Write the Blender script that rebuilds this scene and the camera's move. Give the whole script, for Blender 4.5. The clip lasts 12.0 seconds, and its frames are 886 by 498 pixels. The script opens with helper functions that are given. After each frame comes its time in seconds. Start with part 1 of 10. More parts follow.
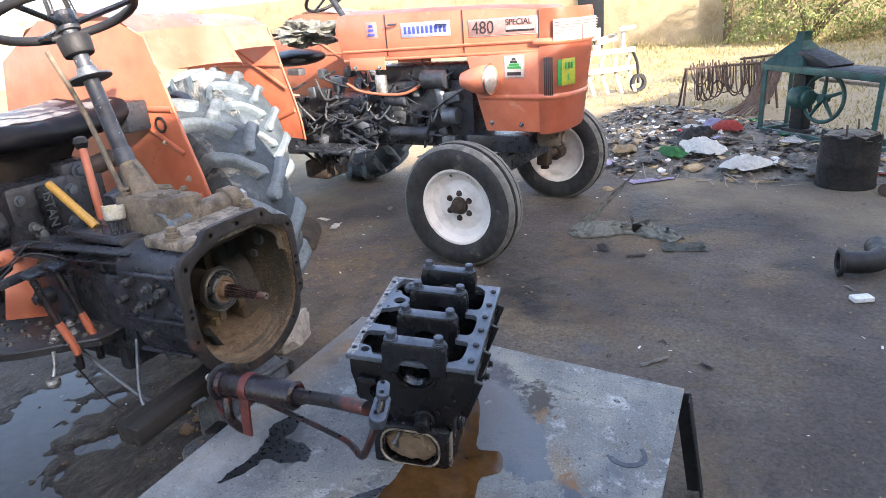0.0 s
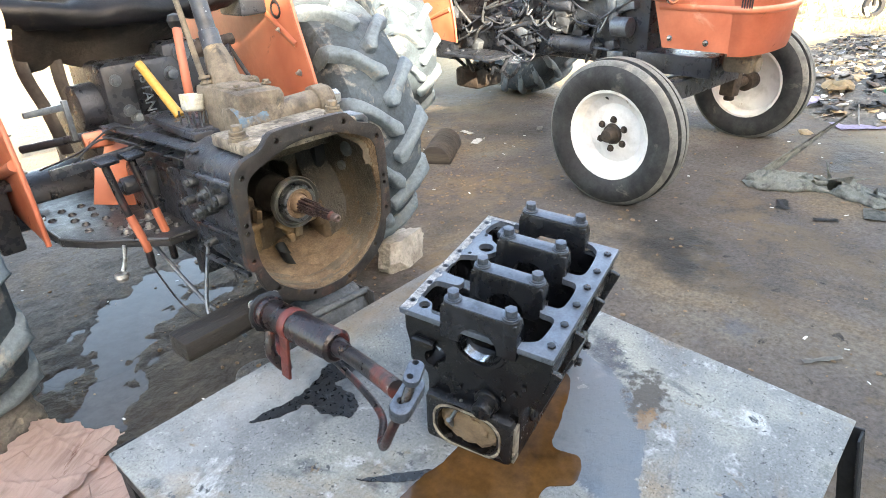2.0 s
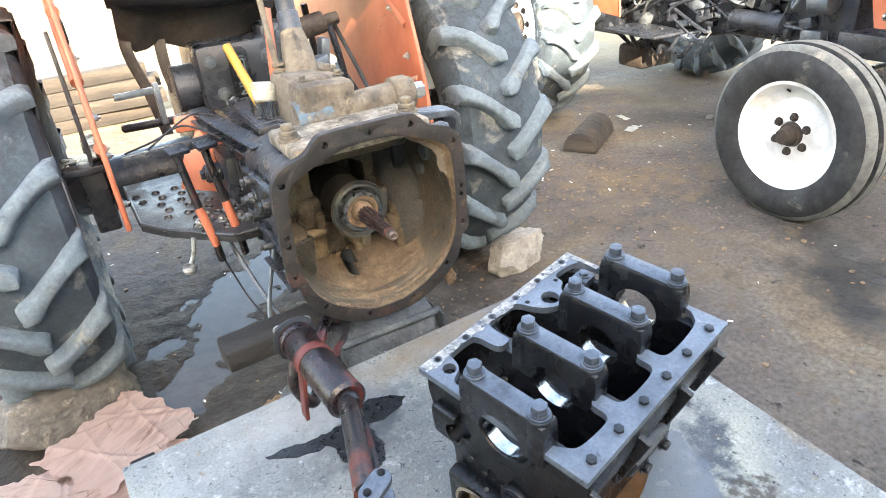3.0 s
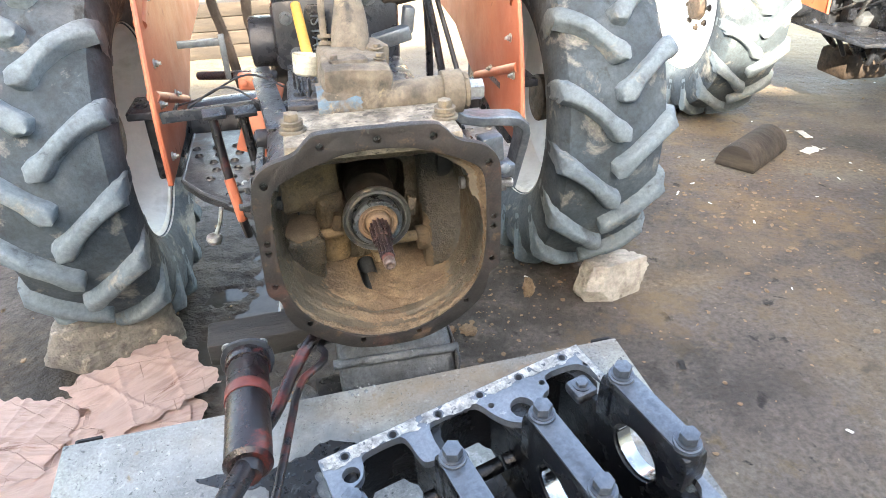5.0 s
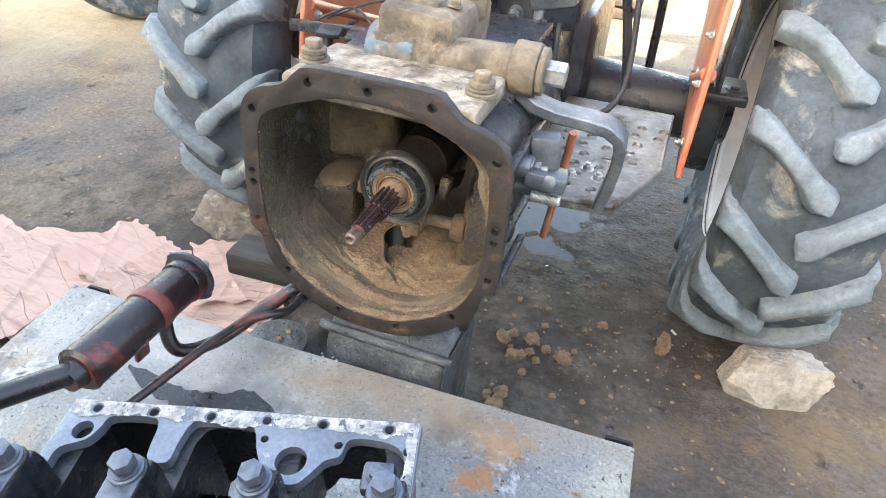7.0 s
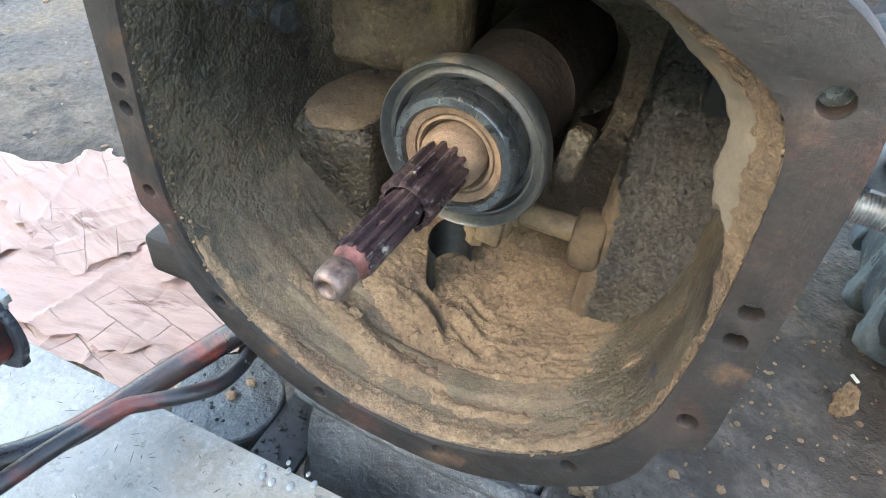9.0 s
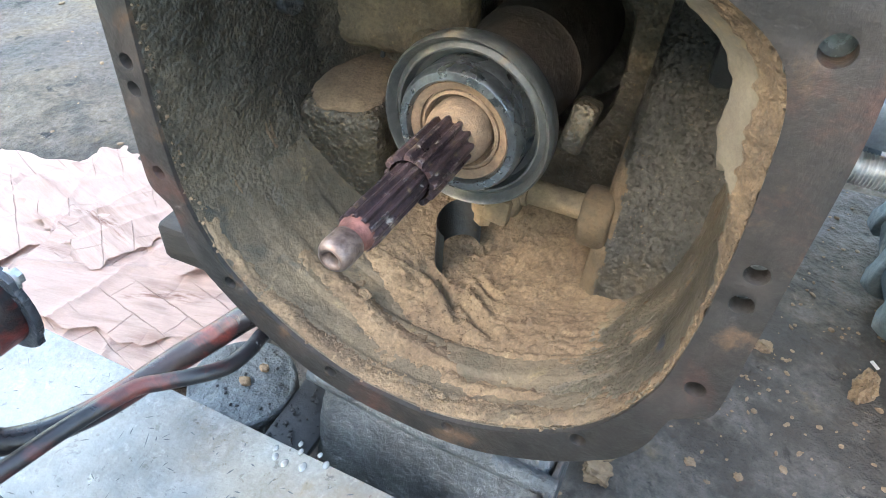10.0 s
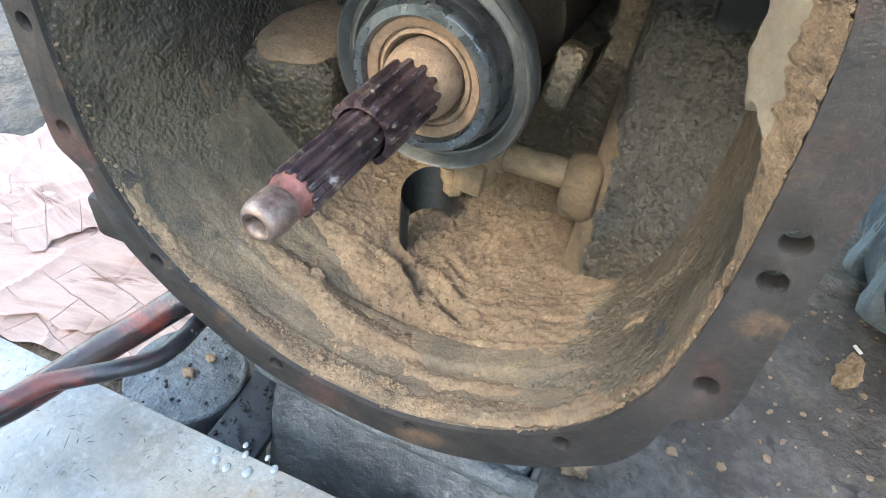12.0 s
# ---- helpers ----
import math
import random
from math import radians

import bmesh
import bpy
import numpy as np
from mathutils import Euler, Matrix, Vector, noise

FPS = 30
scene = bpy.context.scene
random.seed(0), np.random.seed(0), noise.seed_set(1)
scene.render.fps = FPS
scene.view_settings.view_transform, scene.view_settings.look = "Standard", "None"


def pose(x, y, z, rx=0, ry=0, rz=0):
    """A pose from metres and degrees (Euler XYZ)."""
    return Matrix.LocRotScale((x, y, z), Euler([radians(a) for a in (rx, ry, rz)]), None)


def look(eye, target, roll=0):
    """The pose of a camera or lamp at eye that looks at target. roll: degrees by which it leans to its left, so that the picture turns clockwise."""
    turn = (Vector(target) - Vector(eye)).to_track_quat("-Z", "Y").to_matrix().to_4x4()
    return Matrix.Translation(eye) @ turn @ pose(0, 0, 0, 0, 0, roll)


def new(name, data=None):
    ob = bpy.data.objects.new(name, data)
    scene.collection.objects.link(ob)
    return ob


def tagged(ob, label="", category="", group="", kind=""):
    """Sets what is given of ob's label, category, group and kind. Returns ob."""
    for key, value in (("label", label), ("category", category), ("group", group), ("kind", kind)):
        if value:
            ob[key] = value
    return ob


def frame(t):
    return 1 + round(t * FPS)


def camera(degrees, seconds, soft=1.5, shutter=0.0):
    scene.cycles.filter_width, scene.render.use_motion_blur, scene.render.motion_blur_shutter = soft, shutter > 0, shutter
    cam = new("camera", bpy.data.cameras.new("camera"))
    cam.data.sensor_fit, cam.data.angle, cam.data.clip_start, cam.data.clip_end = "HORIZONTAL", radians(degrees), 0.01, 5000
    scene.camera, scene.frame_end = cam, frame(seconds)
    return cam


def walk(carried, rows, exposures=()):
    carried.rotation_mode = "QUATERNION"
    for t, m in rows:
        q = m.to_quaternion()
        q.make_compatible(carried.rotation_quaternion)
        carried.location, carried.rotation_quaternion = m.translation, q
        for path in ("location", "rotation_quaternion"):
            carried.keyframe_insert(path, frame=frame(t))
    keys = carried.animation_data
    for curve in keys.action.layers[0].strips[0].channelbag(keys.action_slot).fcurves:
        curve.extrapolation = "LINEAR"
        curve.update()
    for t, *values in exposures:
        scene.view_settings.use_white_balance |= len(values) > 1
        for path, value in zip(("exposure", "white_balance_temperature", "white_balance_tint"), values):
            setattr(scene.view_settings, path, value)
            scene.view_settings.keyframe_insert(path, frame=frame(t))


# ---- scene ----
cam = camera(69.5, 12.0, soft=0.25)
PATH = [
    (0, (-1.282, -1.4, 1.554), (0.358, -0.484, 0.867), -4.6),
    (0.5, (-1.287, -1.331, 1.538), (0.278, -0.359, 0.761), -4.1),
    (1, (-1.193, -1.329, 1.513), (0.266, -0.251, 0.67), -5.1),
    (1.5, (-1.031, -1.376, 1.49), (0.302, -0.162, 0.624), -4.5),
    (2, (-0.884, -1.325, 1.456), (0.381, -0.061, 0.561), -3.0),
    (2.5, (-0.715, -1.235, 1.445), (0.475, 0.052, 0.481), -3.5),
    (3, (-0.511, -1.243, 1.445), (0.322, 0.309, 0.498), -5.1),
    (3.2, (-0.407, -1.247, 1.44), (0.337, 0.335, 0.469), -4.8),
    (4.8, (-0.138, -1.062, 1.437), (0.274, 0.587, 0.384), -1.2),
    (5, (-0.116, -1.071, 1.448), (0.245, 0.599, 0.408), -1.1),
    (5.5, (0.118, -1.09, 1.424), (0.137, 0.69, 0.511), -0.8),
    (6, (0.379, -1.15, 1.453), (0.193, 0.549, 0.415), -1.0),
    (6.5, (0.436, -1.096, 1.443), (0.141, 0.592, 0.411), 0.7),
    (7, (0.393, -0.826, 1.387), (-0.092, 0.741, 0.243), 5.0),
    (7.2, (0.351, -0.734, 1.366), (-0.2, 0.763, 0.16), 6.9),
    (8.8, (0.162, -0.283, 1.066), (-0.409, 1.105, -0.256), 6.7),
    (9, (0.162, -0.283, 1.069), (-0.418, 1.114, -0.239), 6.3),
    (9.5, (0.17, -0.294, 1.072), (-0.421, 1.098, -0.236), 5.5),
    (10, (0.174, -0.29, 1.057), (-0.446, 1.082, -0.259), 4.4),
    (10.5, (0.15, -0.251, 1.004), (-0.381, 1.113, -0.359), 6.6),
    (11, (0.153, -0.242, 1.008), (-0.393, 1.124, -0.346), 6.2),
    (11.5, (0.158, -0.23, 0.99), (-0.335, 1.141, -0.381), 7.1),
    (12, (0.162, -0.239, 1.0), (-0.374, 1.141, -0.345), 6.5),
]
EXPOSURES = [(0.0, 2.55, 7200, 18), (1.0, 3.28, 7850, 13), (2.0, 3.52, 8300, 11), (3.2, 3.8, 8250, 11), (7.2, 3.84, 8350, 12), (8.8, 4.1, 7450, 6), (12.0, 4.33, 7200, 5)]
walk(cam, [(t, look(eye, target, roll)) for t, eye, target, roll in PATH], EXPOSURES)

# ---- world, sun ----
SUN_FROM = Vector((-0.42, -0.907, 0.46)).normalized()
world = bpy.data.worlds.new("sky")
scene.world = world
world.use_nodes = True
wn = world.node_tree.nodes
sky = wn.new("ShaderNodeTexSky")
sky.sky_type, sky.sun_disc = "NISHITA", False
sky.sun_elevation = math.asin(SUN_FROM.z)
sky.sun_rotation = math.atan2(SUN_FROM.x, SUN_FROM.y)
sky.air_density, sky.dust_density = 1.0, 2.0
wn["Background"].inputs["Strength"].default_value = 0.15
world.node_tree.links.new(sky.outputs[0], wn["Background"].inputs["Color"])
sun_data = bpy.data.lights.new("sun", "SUN")
sun_data.energy, sun_data.angle, sun_data.color = 3.0, radians(0.6), (1.0, 0.96, 0.9)
sun = new("sun", sun_data)
sun.matrix_world = look(SUN_FROM * 30, (0, 0, 0))


# ---- materials ----
def C(h):
    return tuple(((int(h[i:i + 2], 16) / 255 + 0.055) / 1.055) ** 2.4 if int(h[i:i + 2], 16) > 10 else int(h[i:i + 2], 16) / 3300 for i in (0, 2, 4)) + (1,)


def mat(name, cols, scale=6.0, rough=(0.5, 0.8), metal=0.0, bump=0.25, fine=90.0, spots=(), detail=7.0, coat=0.0, coarse=0.5, vary=0.0, stretch=None, grain=0.28):
    """A worn surface: colours along one noise, stains along others, grain and dents as relief."""
    m = bpy.data.materials.new(name)
    m.use_nodes = True
    nt = m.node_tree
    N, L = nt.nodes, nt.links
    bs = N["Principled BSDF"]
    tc = N.new("ShaderNodeTexCoord")
    co = tc.outputs["Object"]
    if stretch:
        mp = N.new("ShaderNodeMapping")
        mp.inputs["Scale"].default_value = stretch
        L.new(co, mp.inputs["Vector"])
        co = mp.outputs[0]

    def noi(sc, det, ro=0.6, dist=0.0):
        n = N.new("ShaderNodeTexNoise")
        n.inputs["Scale"].default_value, n.inputs["Detail"].default_value = sc, det
        n.inputs["Roughness"].default_value, n.inputs["Distortion"].default_value = ro, dist
        L.new(co, n.inputs["Vector"])
        return n.outputs["Fac"]

    base = noi(scale, detail)
    ramp = N.new("ShaderNodeValToRGB")
    el = ramp.color_ramp.elements
    cols = [C(c) for c in cols]
    k = len(cols)
    for i, c in enumerate(cols):
        p = 0.33 + 0.34 * i / max(1, k - 1)
        e = el[i] if i < 2 else el.new(p)
        e.position = p
    for e, c in zip(sorted(el, key=lambda e: e.position), cols):
        e.color = c
    L.new(base, ramp.inputs[0])
    col = ramp.outputs[0]
    if vary:
        oi = N.new("ShaderNodeObjectInfo")
        hs = N.new("ShaderNodeHueSaturation")
        ma = N.new("ShaderNodeMath")
        ma.operation = "MULTIPLY_ADD"
        L.new(oi.outputs["Random"], ma.inputs[0])
        ma.inputs[1].default_value, ma.inputs[2].default_value = vary, 1 - vary / 2
        L.new(ma.outputs[0], hs.inputs["Value"])
        L.new(col, hs.inputs["Color"])
        col = hs.outputs[0]
    rr = N.new("ShaderNodeMapRange")
    rr.inputs["From Min"].default_value, rr.inputs["From Max"].default_value = 0.35, 0.65
    rr.inputs["To Min"].default_value, rr.inputs["To Max"].default_value = rough
    L.new(noi(scale * 2.7, 4), rr.inputs[0])
    ro = rr.outputs[0]
    me = None
    for c, sc, lo, hi, sr, sm in spots:
        mr = N.new("ShaderNodeMapRange")
        mr.inputs["From Min"].default_value, mr.inputs["From Max"].default_value = lo, hi
        L.new(noi(sc, 8, 0.65, 0.4), mr.inputs[0])
        mx = N.new("ShaderNodeMix")
        mx.data_type = "RGBA"
        L.new(mr.outputs[0], mx.inputs[0])
        L.new(col, mx.inputs[6])
        mx.inputs[7].default_value = C(c)
        col = mx.outputs[2]
        mx = N.new("ShaderNodeMix")
        L.new(mr.outputs[0], mx.inputs[0])
        L.new(ro, mx.inputs[2])
        mx.inputs[3].default_value = sr
        ro = mx.outputs[0]
        mx = N.new("ShaderNodeMix")
        L.new(mr.outputs[0], mx.inputs[0])
        if me is None:
            mx.inputs[2].default_value = metal
        else:
            L.new(me, mx.inputs[2])
        mx.inputs[3].default_value = sm
        me = mx.outputs[0]
    if grain:
        gm = N.new("ShaderNodeMapRange")
        gm.inputs["From Min"].default_value, gm.inputs["From Max"].default_value = 0.3, 0.7
        gm.inputs["To Min"].default_value, gm.inputs["To Max"].default_value = 1 - grain, 1 + grain
        L.new(noi(fine * 0.8, 6, 0.75), gm.inputs[0])
        gx = N.new("ShaderNodeVectorMath")
        gx.operation = "SCALE"
        L.new(col, gx.inputs[0])
        L.new(gm.outputs[0], gx.inputs["Scale"])
        col = gx.outputs[0]
    L.new(col, bs.inputs["Base Color"])
    L.new(ro, bs.inputs["Roughness"])
    if me is None:
        bs.inputs["Metallic"].default_value = metal
    else:
        L.new(me, bs.inputs["Metallic"])
    bs.inputs["Coat Weight"].default_value = coat
    bs.inputs["Coat Roughness"].default_value = 0.15
    if bump:
        b1 = N.new("ShaderNodeBump")
        b1.inputs["Strength"].default_value, b1.inputs["Distance"].default_value = bump, 0.5 / fine
        L.new(noi(fine, 5, 0.7), b1.inputs["Height"])
        b2 = N.new("ShaderNodeBump")
        b2.inputs["Strength"].default_value, b2.inputs["Distance"].default_value = bump * coarse, 1.6 / fine
        L.new(noi(fine / 5, 4), b2.inputs["Height"])
        L.new(b1.outputs[0], b2.inputs["Normal"])
        L.new(b2.outputs[0], bs.inputs["Normal"])
    return m


M_EARTH = mat("earth", ("433f3b", "554f4a", "696257"), 0.9, (0.7, 0.95), bump=0.9, fine=60, coarse=1.2, grain=0.42,
              spots=(("6c5f4e", 0.9, 0.53, 0.66, 0.95, 0), ("2b2927", 0.8, 0.56, 0.66, 0.5, 0), ("5f5546", 6, 0.6, 0.68, 0.95, 0), ("1f1d1c", 11, 0.62, 0.68, 0.7, 0), ("8d7f6b", 30, 0.66, 0.7, 0.95, 0)))


def add_dry_earth(m):
    """Beyond the oil-soaked work place the same earth lies dry and pale."""
    nt = m.node_tree
    N, L = nt.nodes, nt.links
    bs = N["Principled BSDF"]
    old = bs.inputs["Base Color"].links[0].from_socket
    tc = N.new("ShaderNodeTexCoord")
    d = N.new("ShaderNodeVectorMath")
    d.operation = "DISTANCE"
    d.inputs[1].default_value = (0.7, 0.2, 0)
    L.new(tc.outputs["Object"], d.inputs[0])
    n = N.new("ShaderNodeTexNoise")
    n.inputs["Scale"].default_value, n.inputs["Detail"].default_value = 0.7, 8
    L.new(tc.outputs["Object"], n.inputs["Vector"])
    a = N.new("ShaderNodeMath")
    a.operation = "MULTIPLY_ADD"
    L.new(n.outputs["Fac"], a.inputs[0])
    a.inputs[1].default_value = 4.0
    L.new(d.outputs["Value"], a.inputs[2])
    r = N.new("ShaderNodeMapRange")
    r.inputs["From Min"].default_value, r.inputs["From Max"].default_value = 5.5, 7.6
    L.new(a.outputs[0], r.inputs[0])
    x = N.new("ShaderNodeMix")
    x.data_type = "RGBA"
    L.new(r.outputs[0], x.inputs[0])
    L.new(old, x.inputs[6])
    c = N.new("ShaderNodeMix")
    c.data_type = "RGBA"
    c.inputs[6].default_value, c.inputs[7].default_value = C("83745c"), C("a69678")
    n2 = N.new("ShaderNodeTexNoise")
    n2.inputs["Scale"].default_value, n2.inputs["Detail"].default_value = 9, 8
    L.new(tc.outputs["Object"], n2.inputs["Vector"])
    L.new(n2.outputs["Fac"], c.inputs[0])
    L.new(c.outputs[2], x.inputs[7])
    L.new(x.outputs[2], bs.inputs["Base Color"])


add_dry_earth(M_EARTH)
M_GRASS = mat("dry_grass_ground", ("8d8058", "a89a6c", "6d6c40"), 2.5, (0.9, 1.0), bump=0.8, fine=30)
M_WALL = mat("plaster_wall", ("948566", "a5967a", "857458"), 0.8, (0.85, 0.95), bump=0.3, fine=40, spots=(("8d8a60", 0.7, 0.6, 0.75, 0.9, 0),))
M_SHADEWALL = mat("shed_wall", ("b5ab9a", "c6bdab"), 0.6, (0.85, 0.95), bump=0.3, fine=40)
M_ORANGE = mat("orange_paint", ("a35a42", "ad654b", "98513a"), 3.0, (0.38, 0.55), bump=0.1, fine=60, coat=0.1, grain=0.06,
               spots=(("6a4236", 9, 0.66, 0.72, 0.7, 0), ("a08a74", 2.2, 0.6, 0.85, 0.8, 0), ("5a3a30", 40, 0.7, 0.74, 0.8, 0)))
M_ORANGE2 = mat("faded_orange_paint", ("bb6a4e", "c4755a", "b06046"), 2.0, (0.3, 0.45), bump=0.06, fine=60, coat=0.25, grain=0.05,
                spots=(("8a5a46", 12, 0.68, 0.74, 0.7, 0), ("cfa690", 3, 0.62, 0.8, 0.6, 0)))
M_BLACK = mat("black_greasy_iron", ("1b1e23", "282c32", "383c44"), 7, (0.2, 0.45), metal=0.0, bump=0.5, fine=120,
              spots=(("4a4138", 5, 0.62, 0.74, 0.8, 0),))
M_BLOCK = mat("black_oiled_casting", ("050608", "090a0d", "101216"), 9, (0.1, 0.34), bump=0.5, fine=170, spots=(("2c2f36", 14, 0.68, 0.76, 0.4, 0.3),))
M_MACH = mat("machined_steel", ("4b525a", "5e666f", "727982"), 9, (0.28, 0.45), metal=0.45, bump=0.15, fine=200,
             spots=(("b5b5b0", 30, 0.64, 0.72, 0.7, 0), ("2b2f34", 16, 0.64, 0.7, 0.4, 0.2), ("1b1d21", 60, 0.66, 0.7, 0.4, 0.1)))
M_BRIGHT = mat("bright_steel", ("a9adb0", "c6c9cb", "8d9093"), 20, (0.12, 0.28), metal=1.0, bump=0.05, fine=200)
M_CAP = mat("blackened_cap_steel", ("0b0c0f", "121418", "1a1d22"), 11, (0.16, 0.36), metal=0.0, bump=0.35, fine=180)
M_CAPTOP = mat("worn_cap_top", ("474d55", "575e67", "3a3f46"), 30, (0.3, 0.5), metal=0.6, bump=0.2, fine=200)
M_HOUSE = mat("housing_dark_paint", ("15171a", "212427", "302e2b"), 9, (0.35, 0.65), bump=0.5, fine=110,
              spots=(("5f5341", 6, 0.6, 0.74, 0.9, 0),))
M_FLANGE = mat("flange_bare_iron", ("171514", "221f1d", "2e2825"), 12, (0.5, 0.75), metal=0.1, bump=0.5, fine=260, grain=0.5,
               spots=(("232322", 5, 0.52, 0.66, 0.45, 0.1), ("55352c", 6, 0.58, 0.7, 0.6, 0.05), ("4b3a2c", 22, 0.58, 0.68, 0.7, 0.05), ("4d4a46", 30, 0.64, 0.72, 0.4, 0.2), ("171718", 90, 0.64, 0.68, 0.6, 0.1)))
M_HOLE = mat("oily_hole_end", ("4d5355", "6f7678", "8d9496"), 60, (0.15, 0.35), metal=0.5, bump=0.4, fine=300)
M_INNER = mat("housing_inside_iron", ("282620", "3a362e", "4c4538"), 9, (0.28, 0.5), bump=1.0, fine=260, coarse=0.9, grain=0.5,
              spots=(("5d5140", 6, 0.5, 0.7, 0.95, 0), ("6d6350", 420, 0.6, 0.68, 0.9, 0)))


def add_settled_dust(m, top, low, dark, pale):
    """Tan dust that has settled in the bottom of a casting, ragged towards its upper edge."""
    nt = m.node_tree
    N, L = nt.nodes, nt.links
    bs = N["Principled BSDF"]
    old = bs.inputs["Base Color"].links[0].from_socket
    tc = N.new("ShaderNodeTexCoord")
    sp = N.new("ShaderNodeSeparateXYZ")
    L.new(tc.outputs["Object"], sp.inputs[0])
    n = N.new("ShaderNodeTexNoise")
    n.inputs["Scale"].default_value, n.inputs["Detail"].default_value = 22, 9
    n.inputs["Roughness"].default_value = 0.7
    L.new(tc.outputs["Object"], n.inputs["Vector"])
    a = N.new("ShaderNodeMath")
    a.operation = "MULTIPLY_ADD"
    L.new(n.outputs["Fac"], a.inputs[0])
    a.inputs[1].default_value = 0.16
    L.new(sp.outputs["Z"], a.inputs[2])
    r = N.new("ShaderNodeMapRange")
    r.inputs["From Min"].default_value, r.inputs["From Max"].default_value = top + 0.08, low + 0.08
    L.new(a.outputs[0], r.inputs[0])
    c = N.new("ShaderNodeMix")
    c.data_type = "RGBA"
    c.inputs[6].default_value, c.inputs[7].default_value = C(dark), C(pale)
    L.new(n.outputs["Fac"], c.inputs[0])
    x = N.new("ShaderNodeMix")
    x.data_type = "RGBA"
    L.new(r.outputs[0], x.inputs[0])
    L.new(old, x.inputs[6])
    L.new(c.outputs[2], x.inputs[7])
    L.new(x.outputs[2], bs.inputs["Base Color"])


def add_pebbles(m, scale, strength, depth):
    """Thick, crinkled old paint: small rounded grains as relief."""
    nt = m.node_tree
    N, L = nt.nodes, nt.links
    bs = N["Principled BSDF"]
    old = bs.inputs["Normal"].links[0].from_socket
    tc = N.new("ShaderNodeTexCoord")
    wn = N.new("ShaderNodeTexNoise")
    wn.inputs["Scale"].default_value, wn.inputs["Detail"].default_value = scale * 0.35, 3
    L.new(tc.outputs["Object"], wn.inputs["Vector"])
    vo = N.new("ShaderNodeTexVoronoi")
    vo.feature = "SMOOTH_F1"
    vo.inputs["Scale"].default_value = scale
    L.new(tc.outputs["Object"], vo.inputs["Vector"])
    mu = N.new("ShaderNodeMath")
    mu.operation = "MULTIPLY"
    L.new(vo.outputs["Distance"], mu.inputs[0])
    L.new(wn.outputs["Fac"], mu.inputs[1])
    b = N.new("ShaderNodeBump")
    b.invert = True
    b.inputs["Strength"].default_value, b.inputs["Distance"].default_value = strength, depth
    L.new(mu.outputs[0], b.inputs["Height"])
    L.new(old, b.inputs["Normal"])
    L.new(b.outputs[0], bs.inputs["Normal"])


add_pebbles(M_INNER, 300, 0.8, 0.0045)
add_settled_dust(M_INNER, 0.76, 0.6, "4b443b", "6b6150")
M_BOSS = mat("dust_freckled_boss", ("24221d", "38332a", "4b4335"), 14, (0.25, 0.5), bump=0.9, fine=260, coarse=0.9, grain=0.4, spots=(("7a6a50", 330, 0.56, 0.66, 0.95, 0),))
add_pebbles(M_BOSS, 260, 0.9, 0.005)
M_BACK = mat("dusty_back_casting", ("443c31", "635642", "7c6a4f"), 10, (0.6, 0.9), bump=0.7, fine=260, coarse=1.2, grain=0.35,
             spots=(("24241f", 8, 0.56, 0.66, 0.7, 0), ("8a7658", 90, 0.62, 0.7, 0.95, 0)))
M_FILM = mat("grey_brown_dust_film", ("484135", "5c5142", "6d604c"), 11, (0.7, 0.9), bump=0.8, fine=330, coarse=0.8, grain=0.3, spots=(("2f2e2b", 14, 0.58, 0.68, 0.6, 0), ("77694f", 30, 0.62, 0.7, 0.95, 0)))
M_SEAL = mat("dusty_tan_seal", ("6a5644", "7c6651", "5a4939"), 60, (0.9, 1.0), bump=0.7, fine=420, grain=0.25, spots=(("463a2f", 200, 0.62, 0.68, 0.95, 0),))
M_RACE = mat("grey_race_steel", ("5f6365", "767b7d", "4d5052"), 18, (0.2, 0.42), metal=0.85, bump=0.1, fine=260, spots=(("6b5c49", 26, 0.62, 0.7, 0.9, 0),))
# worn tooth edges, with their highlights painted in as brighter steel
M_EDGEGLINT = mat("bright_worn_edge", ("5f5352", "8f8584", "4a3f3f"), 120, (0.2, 0.4), metal=0.8, bump=0.3, fine=300)
M_SLEEVE = mat("dark_brown_sleeve", ("1d1916", "2a241e", "372f27"), 12, (0.6, 0.85), bump=0.4, fine=200)
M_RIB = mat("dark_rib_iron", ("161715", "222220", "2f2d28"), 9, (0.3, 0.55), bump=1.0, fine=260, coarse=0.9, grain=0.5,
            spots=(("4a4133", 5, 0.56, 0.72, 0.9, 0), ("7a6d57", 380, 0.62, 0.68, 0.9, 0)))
add_pebbles(M_RIB, 300, 0.8, 0.0045)
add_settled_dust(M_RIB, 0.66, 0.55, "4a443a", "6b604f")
M_FLANK = mat("dusty_rib_flank", ("4b4033", "594b39", "40382d"), 14, (0.85, 0.98), bump=0.6, fine=300, coarse=1.2, grain=0.2, spots=(("3a342c", 12, 0.56, 0.68, 0.9, 0),))
M_DUST = mat("tan_dust", ("59493a", "6a5946", "7c6953"), 14, (0.9, 1.0), bump=0.9, fine=380, coarse=0.6, grain=0.38, spots=(("4d4437", 18, 0.53, 0.7, 0.9, 0), ("8d7a60", 45, 0.62, 0.72, 0.95, 0)))
M_CRUST = mat("crumbly_clay", ("4e3f30", "5c4b38", "6a5943"), 40, (0.9, 1.0), bump=1.0, fine=380, coarse=1.6, grain=0.35, spots=(("4d3a26", 50, 0.62, 0.7, 0.95, 0),))
